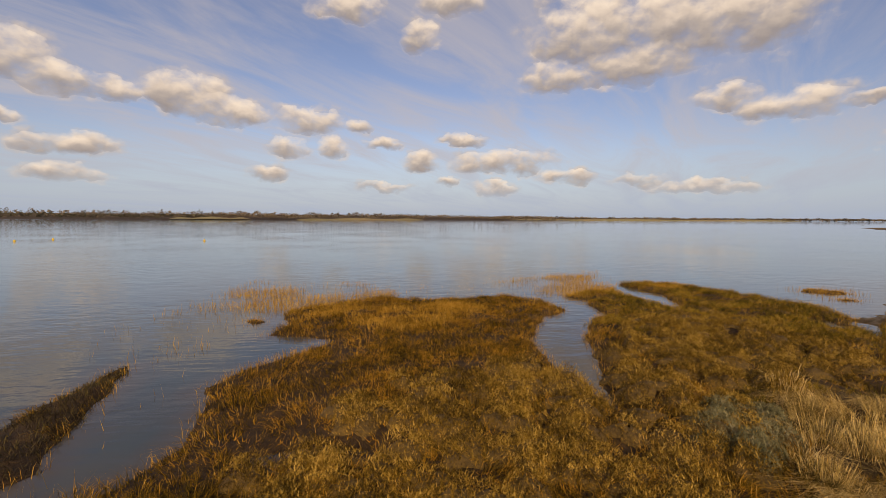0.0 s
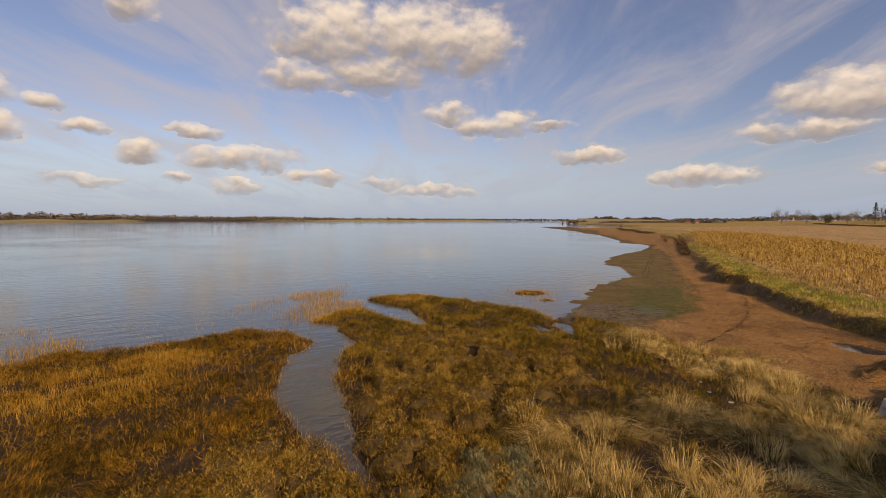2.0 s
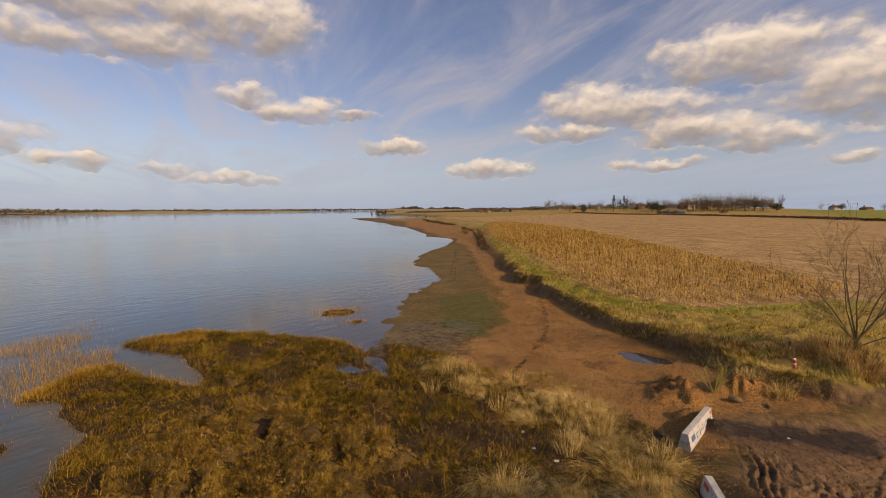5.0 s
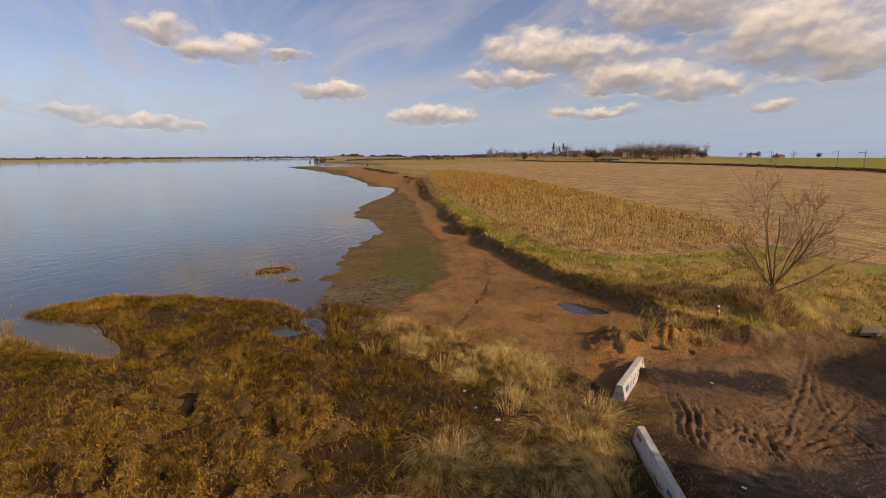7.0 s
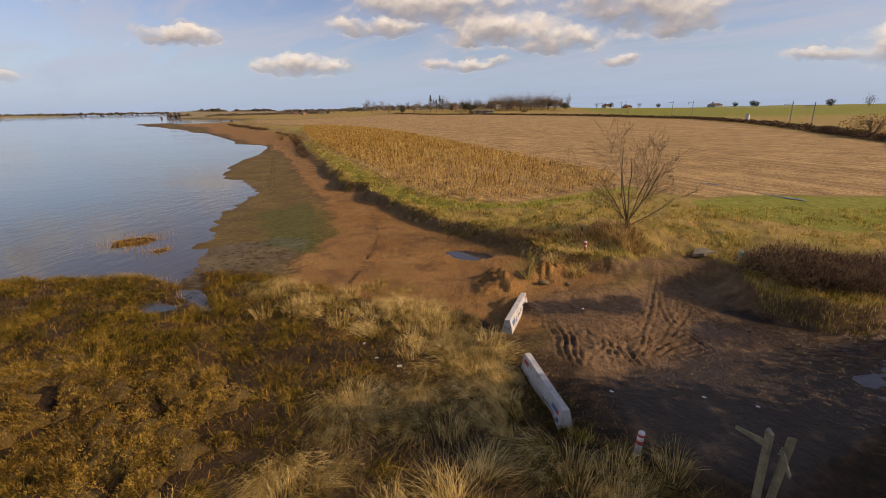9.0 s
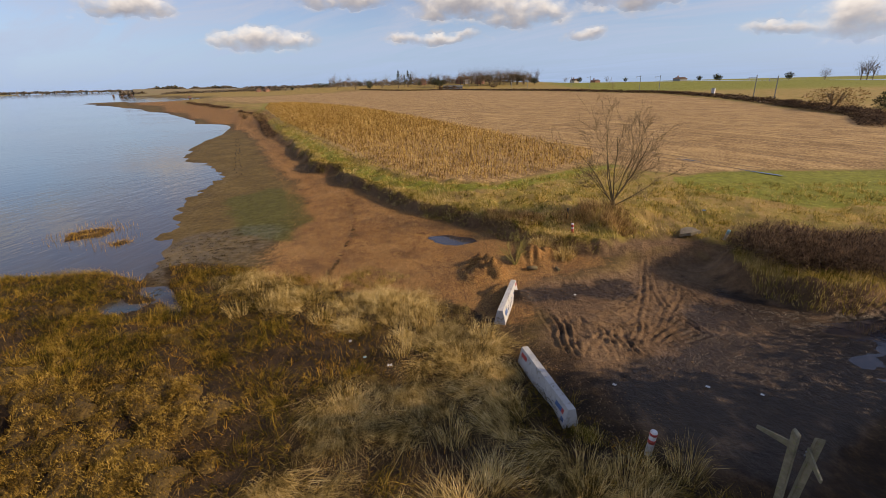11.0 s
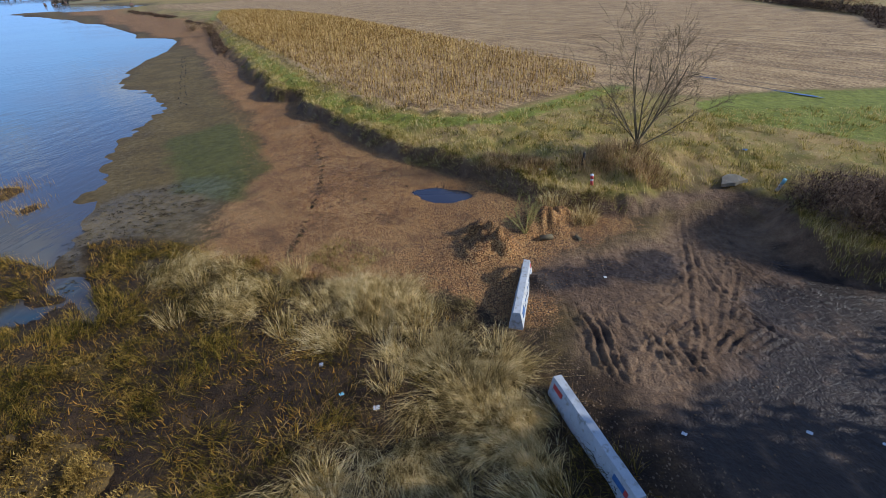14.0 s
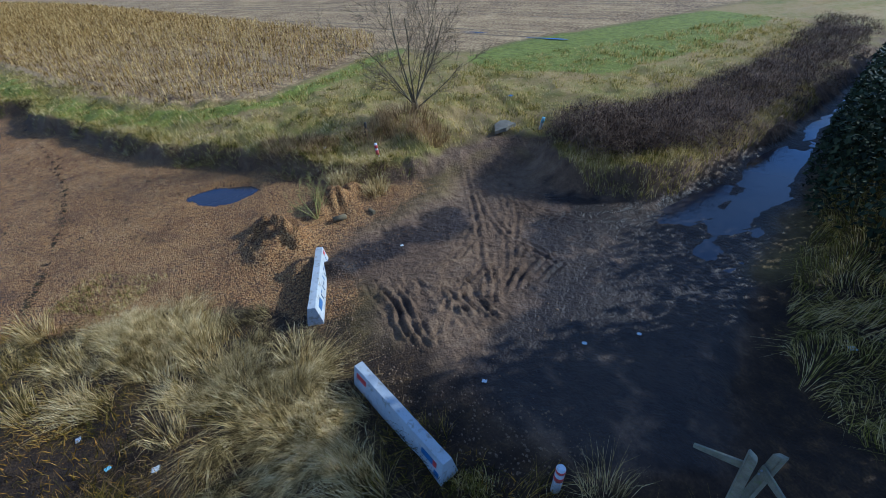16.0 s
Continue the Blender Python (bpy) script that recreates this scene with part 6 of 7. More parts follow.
def puddle(name, ring, z, label):
    pts = [(x, y, z) for x, y in ring]
    me = bpy.data.meshes.new(name)
    me.from_pydata(pts, [], [list(range(len(pts)))])
    me.materials.append(M_PUDDLE)
    ob = new(name, me)
    return tagged(ob, label, "puddle", kind="structure")


field_puddle(44.0, -9.4, 2.0, 0.22, "narrow strip of water in a wheel track")
field_puddle(38.6, -12.0, 2.6, 0.30, "narrow strip of water in a wheel track")
puddle("puddle_beach", ((28.3, 9.2), (29.3, 8.3), (29.9, 7.3), (29.4, 6.3), (28.4, 5.7), (27.6, 6.2), (27.2, 7.4), (27.4, 8.5)), 0.308, "dark still puddle at the foot of the bank")
puddle("puddle_ruts", ((18.6, 3.3), (19.4, 2.9), (19.8, 2.3), (19.4, 2.0), (18.9, 2.3), (18.4, 2.8)), 0.262, "brown water lying in a deep wheel rut")
puddle("puddle_track", ((18.6, -3.0), (20.4, -3.6), (20.8, -5.4), (21.2, -7.6), (22.2, -9.4), (23.4, -13.4), (26.0, -20), (25.0, -20.6), (22.1, -14.4), (20.4, -11.0), (19.0, -8.3), (17.9, -5.6), (17.6, -4.2)), 0.258, "wet sheen and standing water on the muddy track")


def beach_stuff():
    # pebbles over the shingle, larger ones showing singly
    x, y = scatter(((23, 7), (24.5, 16), (29, 17), (36, 19), (44, 23), (56, 32), (52, 25), (42, 17.5), (33, 10.5), (28.5, 6.5), (25.5, 5), (23.2, 4.8), (21.4, 5.4)), 120, lambda x, y: (sample("bank", x, y) < -0.1) * (sample("mounds", x, y) < 0.2) * step(sample("shore", x, y) / np.maximum(sample("shore", x, y) - sample("bank", x, y), 0.5), 0.4, 0.66) * np.clip(22 / np.hypot(x - 11, y - 6), 0.1, 1))
    n = len(x)
    z = sample("h", x, y)
    s = (0.008 + 0.022 * rng.random(n) ** 2) * np.clip(np.hypot(x - 11, y - 6) / 22, 1, 1.4)
    octa = np.array([(1, 0, 0), (0, 0.8, 0), (-1, 0, 0), (0, -0.8, 0), (0, 0, 0.6), (0, 0, -0.6)])
    a = rng.uniform(0, 6.3, n)
    c, sn = np.cos(a), np.sin(a)
    v = np.empty((n, 6, 3), np.float32)
    v[:, :, 0] = x[:, None] + s[:, None] * (octa[:, 0] * c[:, None] - octa[:, 1] * sn[:, None])
    v[:, :, 1] = y[:, None] + s[:, None] * (octa[:, 0] * sn[:, None] + octa[:, 1] * c[:, None])
    v[:, :, 2] = z[:, None] + s[:, None] * octa[:, 2] + 0.006
    t = np.array([(0, 1, 4), (1, 2, 4), (2, 3, 4), (3, 0, 4)])
    stuff("pebbles", (v.reshape(-1, 3), (np.arange(n)[:, None, None] * 6 + t).reshape(-1, 3)), M_PEBBLE, "loose orange and brown pebbles on the beach", "pebbles", True)
    # dark weed over the flat, and spaced dark scraps drawn for footprint dents
    lots = []
    print_row = ((24.1, 12.4), (25.8, 12.4), (28.9, 12.7), (31.6, 13.2), (34.2, 14.1), (38.6, 15.9), (43.8, 18.3))
    tp = np.array(print_row)
    k, t = rng.integers(0, len(print_row) - 1, 520), rng.random(520)
    t = np.round(t * 5) / 5
    x, y = tp[k, 0] + (tp[k + 1, 0] - tp[k, 0]) * t + rng.normal(0, 0.10, 520), tp[k, 1] + (tp[k + 1, 1] - tp[k, 1]) * t + rng.normal(0, 0.06, 520)
    lots.append(leaves(x, y, sample("h", x, y) + 0.02, rng.uniform(0.025, 0.07, 520), 0.4))
    cx, cy = scatter(((22, 18.6), (25, 21), (29, 22), (31, 20), (29, 17.5), (26, 17.4)), 7)
    x2, y2 = scatter(((26, 9), (27, 15), (34, 18), (44, 22), (40, 17), (32, 11), (28, 8)), 1.1)
    cx, cy = np.concatenate([cx, x2]), np.concatenate([cy, y2])
    j = np.repeat(np.arange(len(cx)), 9)
    x, y = cx[j] + rng.normal(0, 0.07, len(j)), cy[j] + rng.normal(0, 0.07, len(j))
    lots.append(leaves(x, y, np.maximum(sample("h", x, y), 0) + 0.015, rng.uniform(0.02, 0.06, len(j)), 0.4))
    stuff("seaweed", join(*lots), M_WRACK, "dark dried seaweed, and a row of dark scraps drawn for footprints", "seaweed")
    # clods thrown up beside the ruts and under the bank
    x, y = scatter(((16, 3), (19, 4.2), (22.4, 3.6), (24, 1), (25.8, -2.6), (23, -2.6), (20, -1), (17, 0.4), (15.6, 1.6)), 90, lambda x, y: np.clip(0.16 + np.exp(-((x - 19.6) / 1.5) ** 2 - ((y - 2.6) / 1.3) ** 2), 0, 1))
    x3, y3 = scatter(((15.4, 4.0), (18, 4.6), (20.4, 5.2), (22.4, 5.2), (24.2, 4.0), (26.2, 2.4), (25.9, 0.0), (27.2, -2.4), (25.8, -3.3), (23, -2.8), (21.5, -1.4), (24, 0.4), (22, 3.2), (20.8, 4.4), (18, 3.9), (15.6, 1.4), (14.4, 1.6)), 150)
    x, y = np.concatenate([x, x3]), np.concatenate([y, y3])
    x2, y2 = scatter(((26.4, 4.4), (28.2, 6.8), (30.4, 9.0), (33.6, 11.4), (33.2, 12.0), (29.6, 9.8), (27.4, 7.2), (25.6, 5.0)), 40)
    x, y = np.concatenate([x, x2]), np.concatenate([y, y2])
    n = len(x)
    s = 0.007 + 0.036 * rng.random(n) ** 3
    wob = rng.uniform(0.6, 1.3, (n, 6, 1))
    v = np.stack([x, y, sample("h", x, y) + s * 0.2], -1)[:, None, :] + octa[None] * s[:, None, None] * wob
    t = np.array([(0, 1, 4), (1, 2, 4), (2, 3, 4), (3, 0, 4)])
    stuff("mud_clods", (v.reshape(-1, 3).astype(np.float32), (np.arange(n)[:, None, None] * 6 + t).reshape(-1, 3)), M_CLOD, "clods of mud beside the wheel ruts", "mud")


beach_stuff()


# ---- hedges, far trees and buildings ----
def leafy_hedge(name, spine, radius, tall, per_m, leaf, mat, label, seed=1, stems=True):
    s = np.array(spine)
    seg = np.hypot(*(s[1:] - s[:-1]).T)
    n = int(seg.sum() * per_m)
    k = rng.choice(len(seg), n, p=seg / seg.sum())
    t = rng.random(n)
    cx, cy = s[k, 0] + (s[k + 1, 0] - s[k, 0]) * t, s[k, 1] + (s[k + 1, 1] - s[k, 1]) * t
    a, r = rng.uniform(0, 6.3, n), np.sqrt(rng.random(n))
    x, y = cx + np.cos(a) * r * radius, cy + np.sin(a) * r * radius
    lump = 0.72 + 0.35 * fbm(x, y, 0.9 / radius, 3, seed) + 0.2 * fbm(x, y, 3.0 / radius, 2, seed + 1)
    z = sample("h", x, y) + tall * lump * np.sqrt(np.maximum(1 - r**2.6, 0)) * rng.random(n) ** 0.45
    lot = leaves(x, y, z, rng.uniform(0.6, 1.4, n) * leaf)
    return stuff(name, lot, mat, label, "hedge")


leafy_hedge("overgrown_hedge", ((17.0, -8.8), (18.8, -11.2), (21.0, -15.5), (23.6, -21), (26, -28)), 1.9, 4.4, 2000, 0.095, M_BANKLEAF, "tall dark overgrown hedge shading the track", 3)
leafy_hedge("tall_thicket", ((12.9, -7.4), (14.0, -8.0), (15.2, -8.6)), 2.1, 12.0, 4500, 0.15, M_BANKLEAF, "tall dark thicket shading the muddy pit", 4)
leafy_hedge("cliff_scrub", ((78, 39.0), (88, 44.6), (104, 52.6), (126, 64.4), (150, 82)), 0.8, 0.6, 150, 0.10, M_BRAMBLE, "dark scrub hanging on the low cliff", 5)
leafy_hedge("cliff_scrub", ((172, 98), (200, 122), (240, 156)), 1.4, 0.9, 60, 0.18, M_BRAMBLE, "dark scrub hanging on the low cliff", 6)
leafy_hedge("railway_hedge", ((66, -39), (80, -47), (108, -51)), 2.2, 1.5, 420, 0.11, M_BRAMBLE, "brown leafless hedge along the railway embankment", 7)
leafy_hedge("railway_verge", ((98, -50.5), (140, -55), (182, -53), (264, -24), (362, 33), (413, 112)), 2.2, 1.3, 70, 0.24, M_BRAMBLE, "dry brown scrub along the railway line", 8)


def bush(x, y, tall, wide, mat, count, leaf, label, seed):
    """A rounded bush: stems from the base and a ragged crown of small clumps."""
    rand = random.Random(seed)
    ob = empty("bush", pose(x, y, ground_at(x, y) - 0.1), label, "bush")
    main, thin = fresh(), fresh()
    for k in range(7):
        a, t = rand.uniform(0, 6.3), rand.uniform(0.1, 0.8)
        grow(main, thin, Vector((0, 0, 0)), Vector((math.cos(a) * math.sin(t), math.sin(a) * math.sin(t), math.cos(t))), tall * 0.6, tall * 0.03, 1, rand, 4, 0.2, 2, 0.6)
    mesh_of("stem_cluster", join_lots(main, thin), M_FARTREE, ob)
    r = np.random.default_rng(seed)
    d = r.normal(0, 1, (count, 3))
    d /= np.linalg.norm(d, axis=1)[:, None]
    rad = r.random(count) ** 0.4
    px, py = d[:, 0] * wide / 2 * rad, d[:, 1] * wide / 2 * rad
    pz = tall * (0.52 + 0.48 * d[:, 2] * rad) * (0.85 + 0.3 * fbm(px + seed, py, 1.6 / wide, 2, seed))
    lot = leaves(px, py, pz, r.uniform(0.6, 1.3, count) * leaf)
    net("crown", lot[0], lot[1], mat, False, ob)
    return ob


def join_lots(a, b_):
    off = a[2][0]
    return [a[0] + b_[0], a[1] + [[tuple(i + off for i in f) for f in lot] for lot in b_[1]], [off + b_[2][0]]]


bush(109.5, 55.2, 2.8, 4.6, M_DEADHERB, 900, 0.15, "brown leafless bush on the low cliff edge", 3)
for i, b in enumerate((84.3, 85.0, 85.8, 90.4)):
    bush(6 + 397 * math.sin(radians(b)), 5 + 397 * math.cos(radians(b)), 3.0 + 0.5 * (i % 2), 6.0, M_BRAMBLE, 400, 0.30, "dark leafless bush in front of the railway cutting", 40 + i)
bush(122, 66.0, 2.0, 3.0, M_DEADHERB, 500, 0.14, "pale brown bush on the low cliff", 4)
for i, (x, y, tall, wide, mat, lt) in enumerate(((92, -50, 4.5, 9, M_DEADHERB, "large brown bush beside the railway"), (84, -53, 3.6, 5, M_BANKLEAF, "dark green bush beside the railway"), (79, -55, 3.6, 5, M_BANKLEAF, "dark green bush beside the railway"),
                                                 (72, -55, 3.8, 6, M_BRAMBLE, "brown bush beside the railway"), (66, -54, 4.2, 6, M_BANKLEAF, "dark green bush beside the railway"), (60, -50, 4.2, 6, M_BRAMBLE, "brown bush beside the railway"))):
    bush(x, y, tall * 1.15, wide, mat, 1500, 0.17, lt, 20 + i)


def far_place(bearing, distance):
    return 6 + distance * math.sin(radians(bearing)), 5 + distance * math.cos(radians(bearing))


def far_tree(name, seed, tall, wide, kind, label):
    """A far tree: trunk and limbs, and a ragged crown of clumps with gaps."""
    rand = random.Random(seed)
    r = np.random.default_rng(seed)
    ob = empty(name, pose(0, 0, 0), label, "tree")
    main, thin = fresh(), fresh()
    if kind == "conifer":
        tube(main, Vector((0, 0, 0)), Vector((0, 0, tall)), 0.35, 0.05, 6)
        mesh_of("trunk", main, M_FARTREE, ob)
        n = 420
        z = r.uniform(0.25, 1.0, n)
        rad = (1.05 - z) * wide * 0.55 * (0.55 + 0.6 * np.abs(np.sin(z * 23))) * r.random(n) ** 0.4
        a = r.uniform(0, 6.3, n)
        lot = leaves(np.cos(a) * rad, np.sin(a) * rad, z * tall, r.uniform(0.35, 0.75, n), 0.7)
        net("crown", lot[0], lot[1], M_FARGREEN, False, ob)
        return ob
    tube(main, Vector((0, 0, 0)), Vector((0.1, 0, tall * 0.3)), tall * 0.028, tall * 0.02, 6)
    for k in range(5):
        a, t = rand.uniform(0, 6.3), rand.uniform(0.1, 0.75)
        grow(main, thin, Vector((0.1, 0, tall * rand.uniform(0.2, 0.3))), Vector((math.cos(a) * math.sin(t), math.sin(a) * math.sin(t), math.cos(t))), tall * 0.6, tall * 0.014, 2, rand, 3, 0.15, 1, 0.7)
    mesh_of("trunk", join_lots(main, thin), M_FARTREE, ob)
    n = 420 if kind == "bare" else 420
    d = r.normal(0, 1, (n, 3))
    d /= np.linalg.norm(d, axis=1)[:, None]
    rad = r.random(n) ** 0.35
    lump = 0.8 + 0.35 * np.sin(d[:, 0] * 5 + seed) * np.sin(d[:, 2] * 4 + seed * 2)
    lot = leaves(d[:, 0] * wide / 2 * rad * lump, d[:, 1] * wide / 2 * rad * lump, tall * (0.54 + 0.46 * d[:, 2] * rad * lump), r.uniform(0.18, 0.42, n) * (1 if kind == "bare" else 2.0))
    net("crown", lot[0], lot[1], M_FARTREE if kind == "bare" else M_FARGREEN, False, ob)
    return ob


def plant_far_trees():
    kinds = [far_tree("bare_tree", 31, 13, 9, "bare", "leafless winter tree on the skyline"), far_tree("bare_tree", 32, 11, 10, "bare", "leafless winter tree on the skyline"),
             far_tree("round_tree", 33, 9, 9, "ever", "dark rounded evergreen tree on the skyline"), far_tree("conifer", 34, 16, 8, "conifer", "tall dark conifer above the hamlet"), far_tree("bare_tree", 35, 15, 7, "bare", "slender leafless tree on the skyline")]
    spots = []
    rand = random.Random(4)
    for b, k, dist, s in ((72.6, 0, 420, 0.62), (74.6, 1, 420, 0.8), (76.2, 2, 420, 0.7), (77.6, 1, 420, 0.7), (79.5, 3, 430, 0.86), (80.6, 3, 440, 0.80), (80.2, 3, 436, 0.62), (82.4, 0, 430, 0.65), (83.6, 2, 430, 1.0), (84.2, 2, 425, 0.8), (85.2, 0, 440, 0.7),
                          (88.6, 0, 430, 1.0), (89.2, 4, 435, 0.85), (90.0, 4, 430, 0.9), (90.8, 0, 430, 0.95), (91.5, 1, 435, 1.0), (92.3, 0, 430, 0.9), (93.1, 4, 430, 0.88), (93.8, 1, 430, 1.0), (95.0, 2, 420, 0.75),
                          (98.4, 1, 470, 0.5), (99.9, 2, 470, 0.62), (102.8, 1, 480, 0.55), (104.7, 2, 470, 0.5), (111.8, 2, 430, 0.5), (113.3, 2, 420, 0.62), (113.6, 2, 424, 0.5), (119.3, 2, 330, 0.55), (122.0, 1, 330, 0.62), (124.5, 0, 300, 0.66), (124.9, 4, 305, 0.7), (125.3, 0, 300, 0.62), (126.4, 1, 300, 0.5)):
        spots.append((b, k, dist, s))
    for b in np.arange(72.0, 95.5, 0.42):
        spots.append((b + rand.uniform(-0.2, 0.2), rand.choice((0, 1, 1, 4, 2)), rand.uniform(440, 520), rand.uniform(0.55, 0.9)))
    for b in np.arange(86.5, 94.6, 0.5):
        spots.append((b + rand.uniform(-0.15, 0.15), rand.choice((0, 4, 1)), rand.uniform(425, 450), rand.uniform(0.55, 0.95)))
    for b in np.arange(63.5, 72.0, 0.7):
        spots.append((b, rand.choice((1, 2, 1)), rand.uniform(600, 680), rand.uniform(0.35, 0.6)))
    for b, k, dist, s in spots:
        x, y = far_place(b, dist)
        s = s * 1.1 if 78.5 < b < 95.5 else s
        if b > 97:
            # on the brow of the hill
            brow = max(range(240, 900, 20), key=lambda q: (ground_at(*far_place(b, q)) - 7.5) / q)
            s, (x, y) = s * brow / dist, far_place(b, brow - 6)
        m = pose(x, y, ground_at(x, y) - 0.4, 0, 0, rand.uniform(0, 360)) @ Matrix.Scale(s, 4)
        c = copy_thing(kinds[k], m)
        c.scale = (s, s, s)
        c["group"] = "trees on the skyline"
    for o, b in zip(kinds, (89.0, 91.2, 84.6, 80.9, 92.6)):
        x, y = far_place(b, 440)
        o.matrix_basis = pose(x, y, ground_at(x, y) - 0.4) @ Matrix.Scale(0.7, 4)
        o["group"] = "trees on the skyline"


plant_far_trees()


def house(bearing, dist, yaw, w, d, h, roof_h, wall, label):
    x, y = far_place(bearing, dist)
    ob = empty("house", pose(x, y, ground_at(x, y) - 0.2, 0, 0, yaw), label, "house", "houses among the trees")
    part("wall", block((w, d, h), edge=0.05), wall, ob)
    bm = bmesh.new()
    e = 0.4
    c = [bm.verts.new(p) for p in ((-w / 2 - e, -d / 2 - e, h), (w / 2 + e, -d / 2 - e, h), (w / 2 + e, d / 2 + e, h), (-w / 2 - e, d / 2 + e, h), (-w / 2 - e, 0, h + roof_h), (w / 2 + e, 0, h + roof_h))]
    for f in ((0, 1, 5, 4), (2, 3, 4, 5), (0, 4, 3), (1, 2, 5), (3, 2, 1, 0)):
        bm.faces.new([c[i] for i in f])
    roof = part("roof", bm, M_ROOF, ob)
    part("chimney", block((0.8, 0.8, 1.6), (w * 0.3, 0, h + roof_h * 0.6), 0.04), M_BRICKFAR, roof)
    for k in range(3):
        for z in ((0.9, 3.3) if h > 4.5 else (0.9,)):
            win = part("window", block((1.1, 0.12, 1.2), ((k - 1) * w * 0.3, -d / 2 - 0.04, z), 0.02), M_WHITE, ob)
            part("pane", block((0.9, 0.06, 1.0), ((k - 1) * w * 0.3, -d / 2 - 0.10, z + 0.1), 0.01), M_GLASS, win)
    return ob


house(87.3, 452, 20, 7.0, 5.0, 3.9, 2.4, M_RENDERFAR, "pale rendered house with steep roof among bare trees")
house(86.6, 455, 60, 5.6, 5.0, 3.6, 2.0, M_BRICKFAR, "red brick house among bare trees")
house(88.8, 446, 60, 7.5, 4.6, 2.2, 1.8, M_BRICKFAR, "low red brick house behind the railway")
house(82.3, 462, 20, 6.4, 5.0, 3.2, 2.0, M_BRICKFAR, "red brick house behind conifers")
house(64.2, 640, 30, 7.0, 4.9, 2.4, 1.7, M_BRICKFAR, "low red-roofed house by the shore")
house(65.0, 650, 50, 7.0, 4.9, 2.4, 1.7, M_BRICKFAR, "low red-roofed house by the shore")
house(99.4, 480, 20, 7.7, 4.9, 2.7, 1.5, M_RENDERFAR, "pale farmhouse on the green hill")
house(101.6, 480, 20, 8.2, 4.9, 2.0, 1.1, M_BRICKFAR, "low brick farm building on the green hill")
house(110.0, 440, 15, 9.2, 6.3, 2.0, 1.2, M_STEEL, "grey barn with a low roof on the skyline")
house(60.6, 900, 30, 8.4, 5.6, 3.8, 2.1, M_RENDERFAR, "pale house on the far headland")
house(73.6, 520, 30, 6.3, 4.9, 3.4, 1.8, M_RENDERFAR, "pale cottage among bare trees")


def train():
    """Two coaches standing in a shallow cutting."""
    x, y = far_place(85.15, 405)
    base = ground_at(x, y)
    ob = empty("train", pose(x, y, base - 1.0, 0, 0, 98), "blue and white passenger train with yellow end, standing by the hamlet", "train")
    for i in range(2):
        at = (i - 1) * 8.2
        coach = part("coach", block((7.9, 2.8, 3.0), (at, 0, 0.3), 0.25), M_STEEL, ob)
        part("window_band", block((7.2, 2.9, 0.8), (at, 0, 1.7), 0.05), M_GLASS, coach, "dark window band")
        part("stripe", block((7.6, 2.88, 0.7), (at, 0, 0.6), 0.05), M_BLUE, coach, "blue stripe")
        part("roof", block((7.7, 2.4, 0.3), (at, 0, 3.25), 0.1), M_STEEL, coach)
    part("cab_end", block((0.5, 2.7, 2.4), (-12.2, 0, 0.4), 0.1), M_YELLOW, ob, "yellow cab end")
    return ob


train()


def mast(bearing, dist, tall, arm):
    x, y = far_place(bearing, dist)
    ob = empty("railway_mast", pose(x, y, ground_at(x, y) - 0.2, 0, 0, 70), "grey steel railway mast beside the line", "mast", "railway masts")
    part("post", block((0.18, 0.18, tall), edge=0.02), M_STEEL, ob)
    if arm:
        part("arm", block((1.9, 0.12, 0.12), (0.8, 0, tall - 0.7), 0.02), M_STEEL, ob)
        part("insulator", round_post(0.12, 0.5, 0.05, 10, (1.6, 0, tall - 1.2)), M_WHITE, ob)
    return ob


for b, d_, h_ in ((106.1, 235, 6.4), (108.0, 210, 6.2), (116.5, 148, 5.6), (118.2, 138, 5.4), (99.0, 300, 6.4), (101.0, 290, 6.4), (94.2, 340, 6.4), (92.4, 350, 6.4)):
    mast(b, d_, h_, True)
x_, y_ = far_place(113.0, 158)
cab = empty("trackside_cabinet", pose(x_, y_, ground_at(x_, y_) + 0.6, 0, 0, 40), "small white trackside cabinet above the dry scrub", "cabinet")
part("body", block((0.9, 0.6, 1.4), edge=0.04), M_WHITE, cab)
part("lid", block((1.0, 0.7, 0.1), (0, 0, 1.4), 0.02), M_STEEL, cab)


def far_wood(name, rows, mat, label):
    """Woods across the water: many ragged clumps standing on the far bank. rows: bearing, bearing, distance, distance, height, count, height of the slope that they stand on."""
    lots = []
    for b0, b1, d0, d1, tall, n, base in rows:
        b = rng.uniform(b0, b1, n)
        t = (b - b0) / (b1 - b0)
        dist = d0 + (d1 - d0) * t + rng.uniform(0, 40, n)
        x, y = 6 + dist * np.sin(np.radians(b)), 5 + dist * np.cos(np.radians(b))
        z = np.maximum(sample("h", x, y), 0.5) + base
        crown = tall * (0.55 + 0.5 * fbm(b * 3.1, dist * 0.01, 1.0, 3, 5) + 0.25 * rng.random(n)) * np.minimum(1, 0.35 + 6 * np.minimum(t, 1 - t))
        lots.append(leaves(x, y, z + np.maximum(crown, 0.4) * rng.random(n) ** 0.6, rng.uniform(1.0, 2.6, n) * np.maximum(dist / 900, 0.6), 0.8))
    return stuff(name, join(*lots), mat, label, "woods")


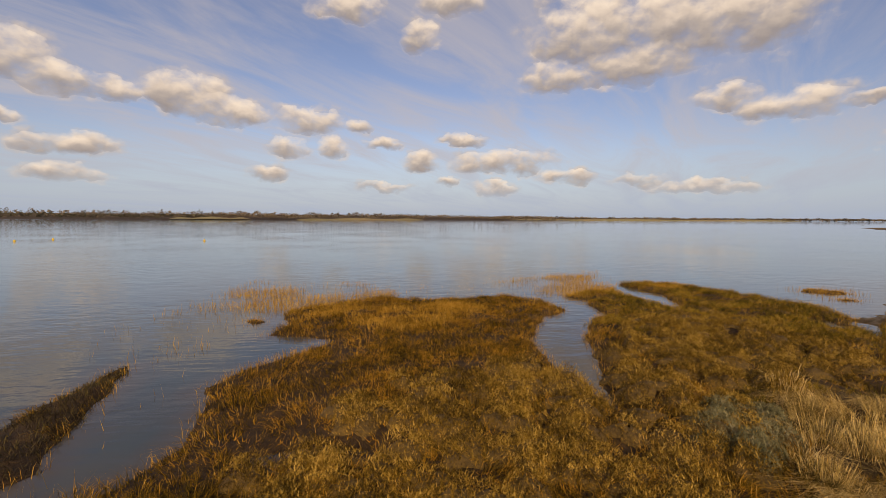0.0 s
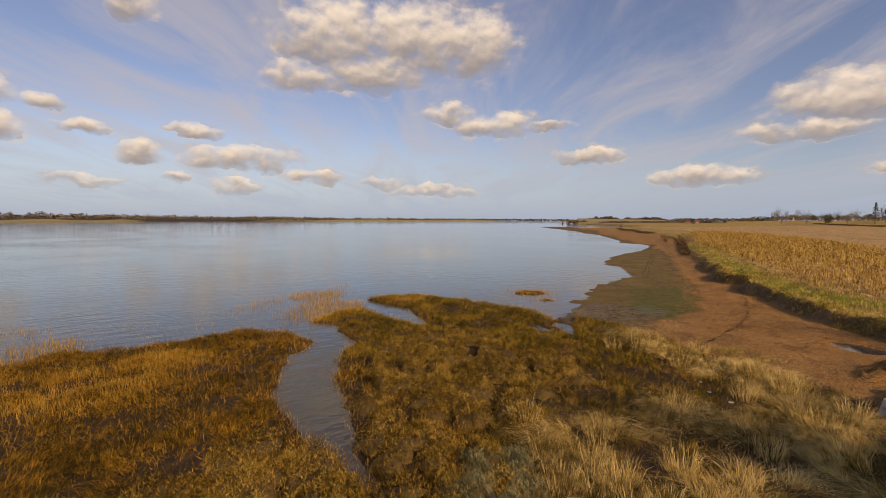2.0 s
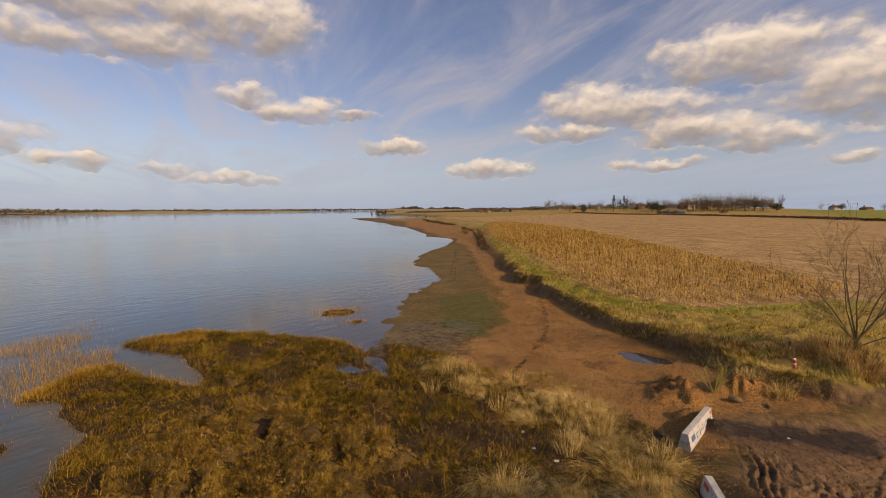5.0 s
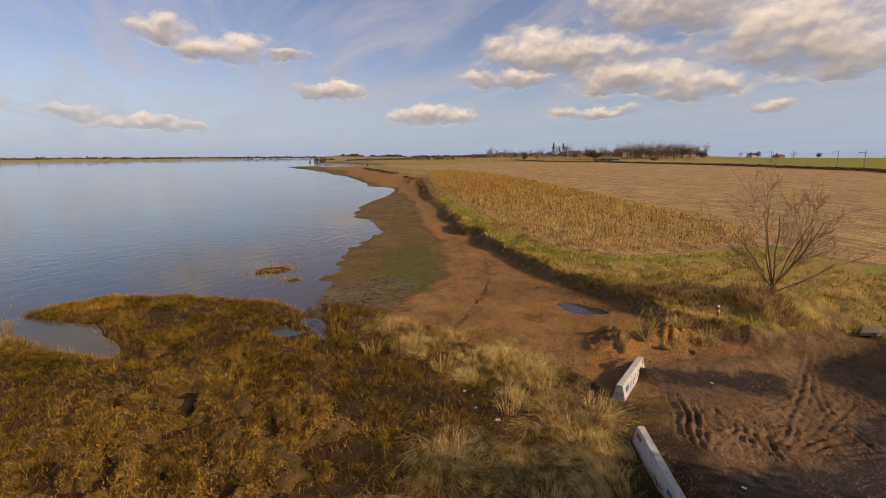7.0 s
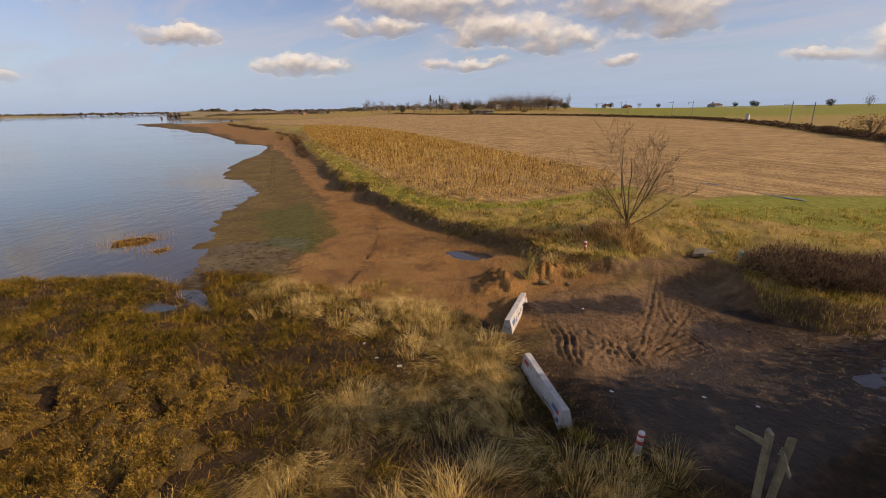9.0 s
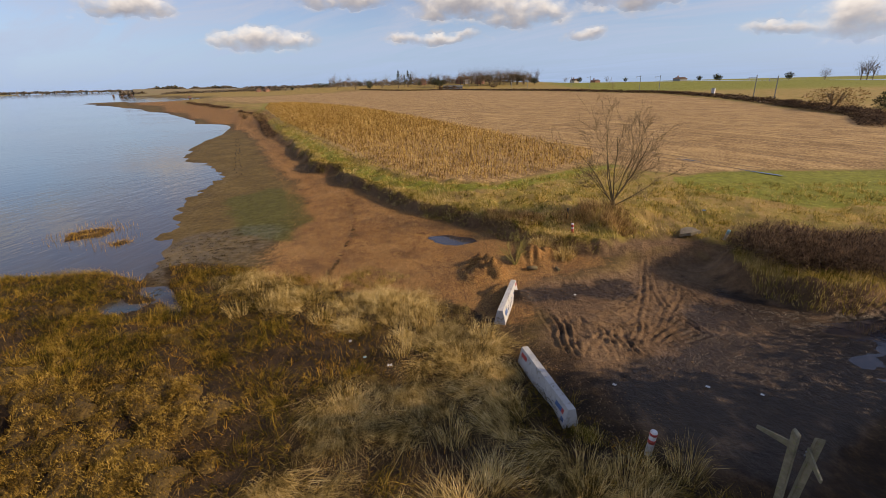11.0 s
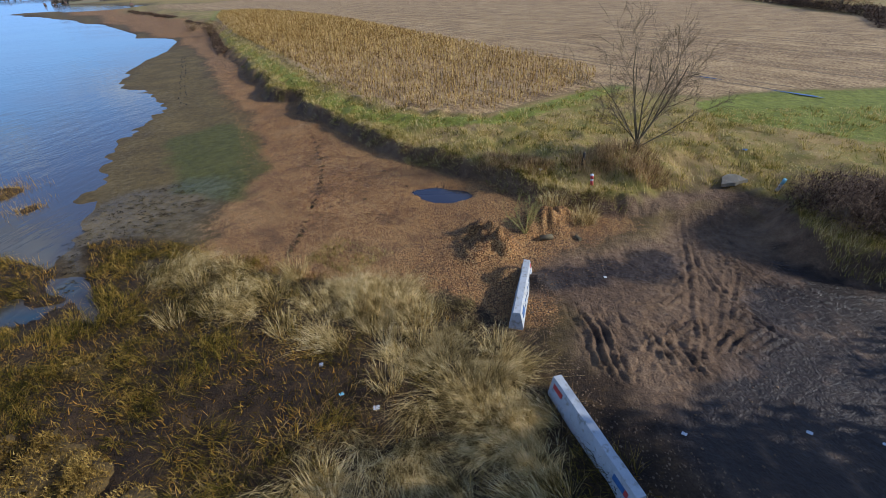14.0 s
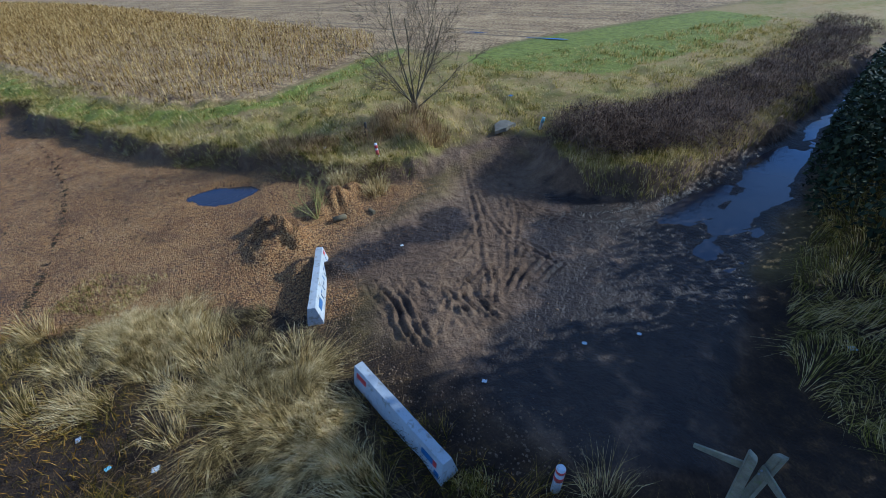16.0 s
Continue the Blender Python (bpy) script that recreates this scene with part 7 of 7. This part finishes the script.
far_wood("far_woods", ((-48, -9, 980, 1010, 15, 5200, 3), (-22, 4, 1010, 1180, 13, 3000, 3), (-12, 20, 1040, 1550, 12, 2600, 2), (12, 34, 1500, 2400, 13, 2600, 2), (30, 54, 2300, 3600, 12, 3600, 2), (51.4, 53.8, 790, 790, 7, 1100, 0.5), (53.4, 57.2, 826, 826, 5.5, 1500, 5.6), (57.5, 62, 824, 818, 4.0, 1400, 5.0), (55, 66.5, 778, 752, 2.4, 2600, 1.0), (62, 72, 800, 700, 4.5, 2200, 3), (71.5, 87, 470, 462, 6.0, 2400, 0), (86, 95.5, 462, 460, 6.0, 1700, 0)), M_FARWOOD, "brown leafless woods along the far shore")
far_wood("far_evergreen_woods", ((-40, -20, 1000, 1010, 10, 1600, 3), (54.4, 56.6, 826, 826, 6.5, 300, 5.6), (59.6, 60.8, 822, 822, 5, 140, 5.0), (70, 73, 560, 540, 5, 300, 2)), M_FARGREEN, "dark evergreen woods along the far shore")


def far_fields():
    """Pale fields between the far shore and its woods."""
    lots, at = [], 0
    for b0, b1, d0, d1, z0, z1 in ((-11, 4, 985, 1130, 0.6, 5.0), (-24, -16, 960, 985, 3, 6.5), (14, 44, 1560, 2700, 1.0, 7.0), (52.6, 68, 775, 745, 1.0, 9.2)):
        pts = []
        for k in range(9):
            b, d_ = b0 + (b1 - b0) * k / 8, d0 + (d1 - d0) * k / 8
            top = z1 * ((0.75 + 0.25 * math.sin(k * 1.7 + b0)) * (0.3 if k in (0, 8) else 1) if z1 < 8 else 1 - 0.05 * k)
            for dd, z in ((0, z0 - 1.5), (18 if z1 < 8 else 50, top), (60 if z1 < 8 else 160, top - 2)):
                s, c = math.sin(radians(b)), math.cos(radians(b))
                pts.append((6 + (d_ + dd) * s, 5 + (d_ + dd) * c, z))
        faces = [(3 * k + j, 3 * k + 3 + j, 3 * k + 4 + j, 3 * k + 1 + j) for k in range(8) for j in range(2)]
        lots.append((np.array(pts), np.array(faces)))
    ob = net("far_fields", *join(*lots), M_FARLAND)
    return tagged(ob, "pale stubble fields rising behind the far shore", "field", kind="structure")


far_fields()


def buoy(x, y):
    ob = empty("buoy", pose(x, y, -0.1), "small yellow mooring buoy floating on the estuary", "buoy", "mooring buoys")
    bm = bmesh.new()
    bmesh.ops.create_icosphere(bm, subdivisions=2, radius=0.22)
    bmesh.ops.translate(bm, vec=(0, 0, 0.2), verts=bm.verts)
    part("float", bm, M_YELLOW, ob)
    part("ring", round_post(0.05, 0.14, 0.02, 8, (0, 0, 0.5)), M_STEEL, ob)


for bx, by in ((-35.9, 99.7), (-67.7, 105.4), (-69.9, 98.4)):
    buoy(bx, by)


def jetty():
    """Old hulks and a landing stage below the headland."""
    for b, d_, w in ((50.9, 760, 14), (51.6, 765, 18), (52.4, 765, 12), (57.4, 420, 7)):
        x, y = far_place(b, d_)
        ob = empty("moored_barge", pose(x, y, 0.0, 0, 0, 35), "dark low barge moored by the far shore", "boat", "barges by the headland")
        bm = block((w, 3.6, 1.5), (0, 0, -0.2), 0.3)
        for v in bm.verts:
            if abs(v.co.x) > w * 0.38:
                v.co.y *= 0.5
        part("hull", bm, M_OLDWOOD, ob)
        part("cabin", block((w * 0.25, 2.2, 1.4), (-w * 0.2, 0, 1.2), 0.1), M_ROOF, ob)
        part("mast", round_post(0.1, 4.5, 0.05, 8, (w * 0.15, 0, 1.2)), M_OLDWOOD, ob)


jetty()
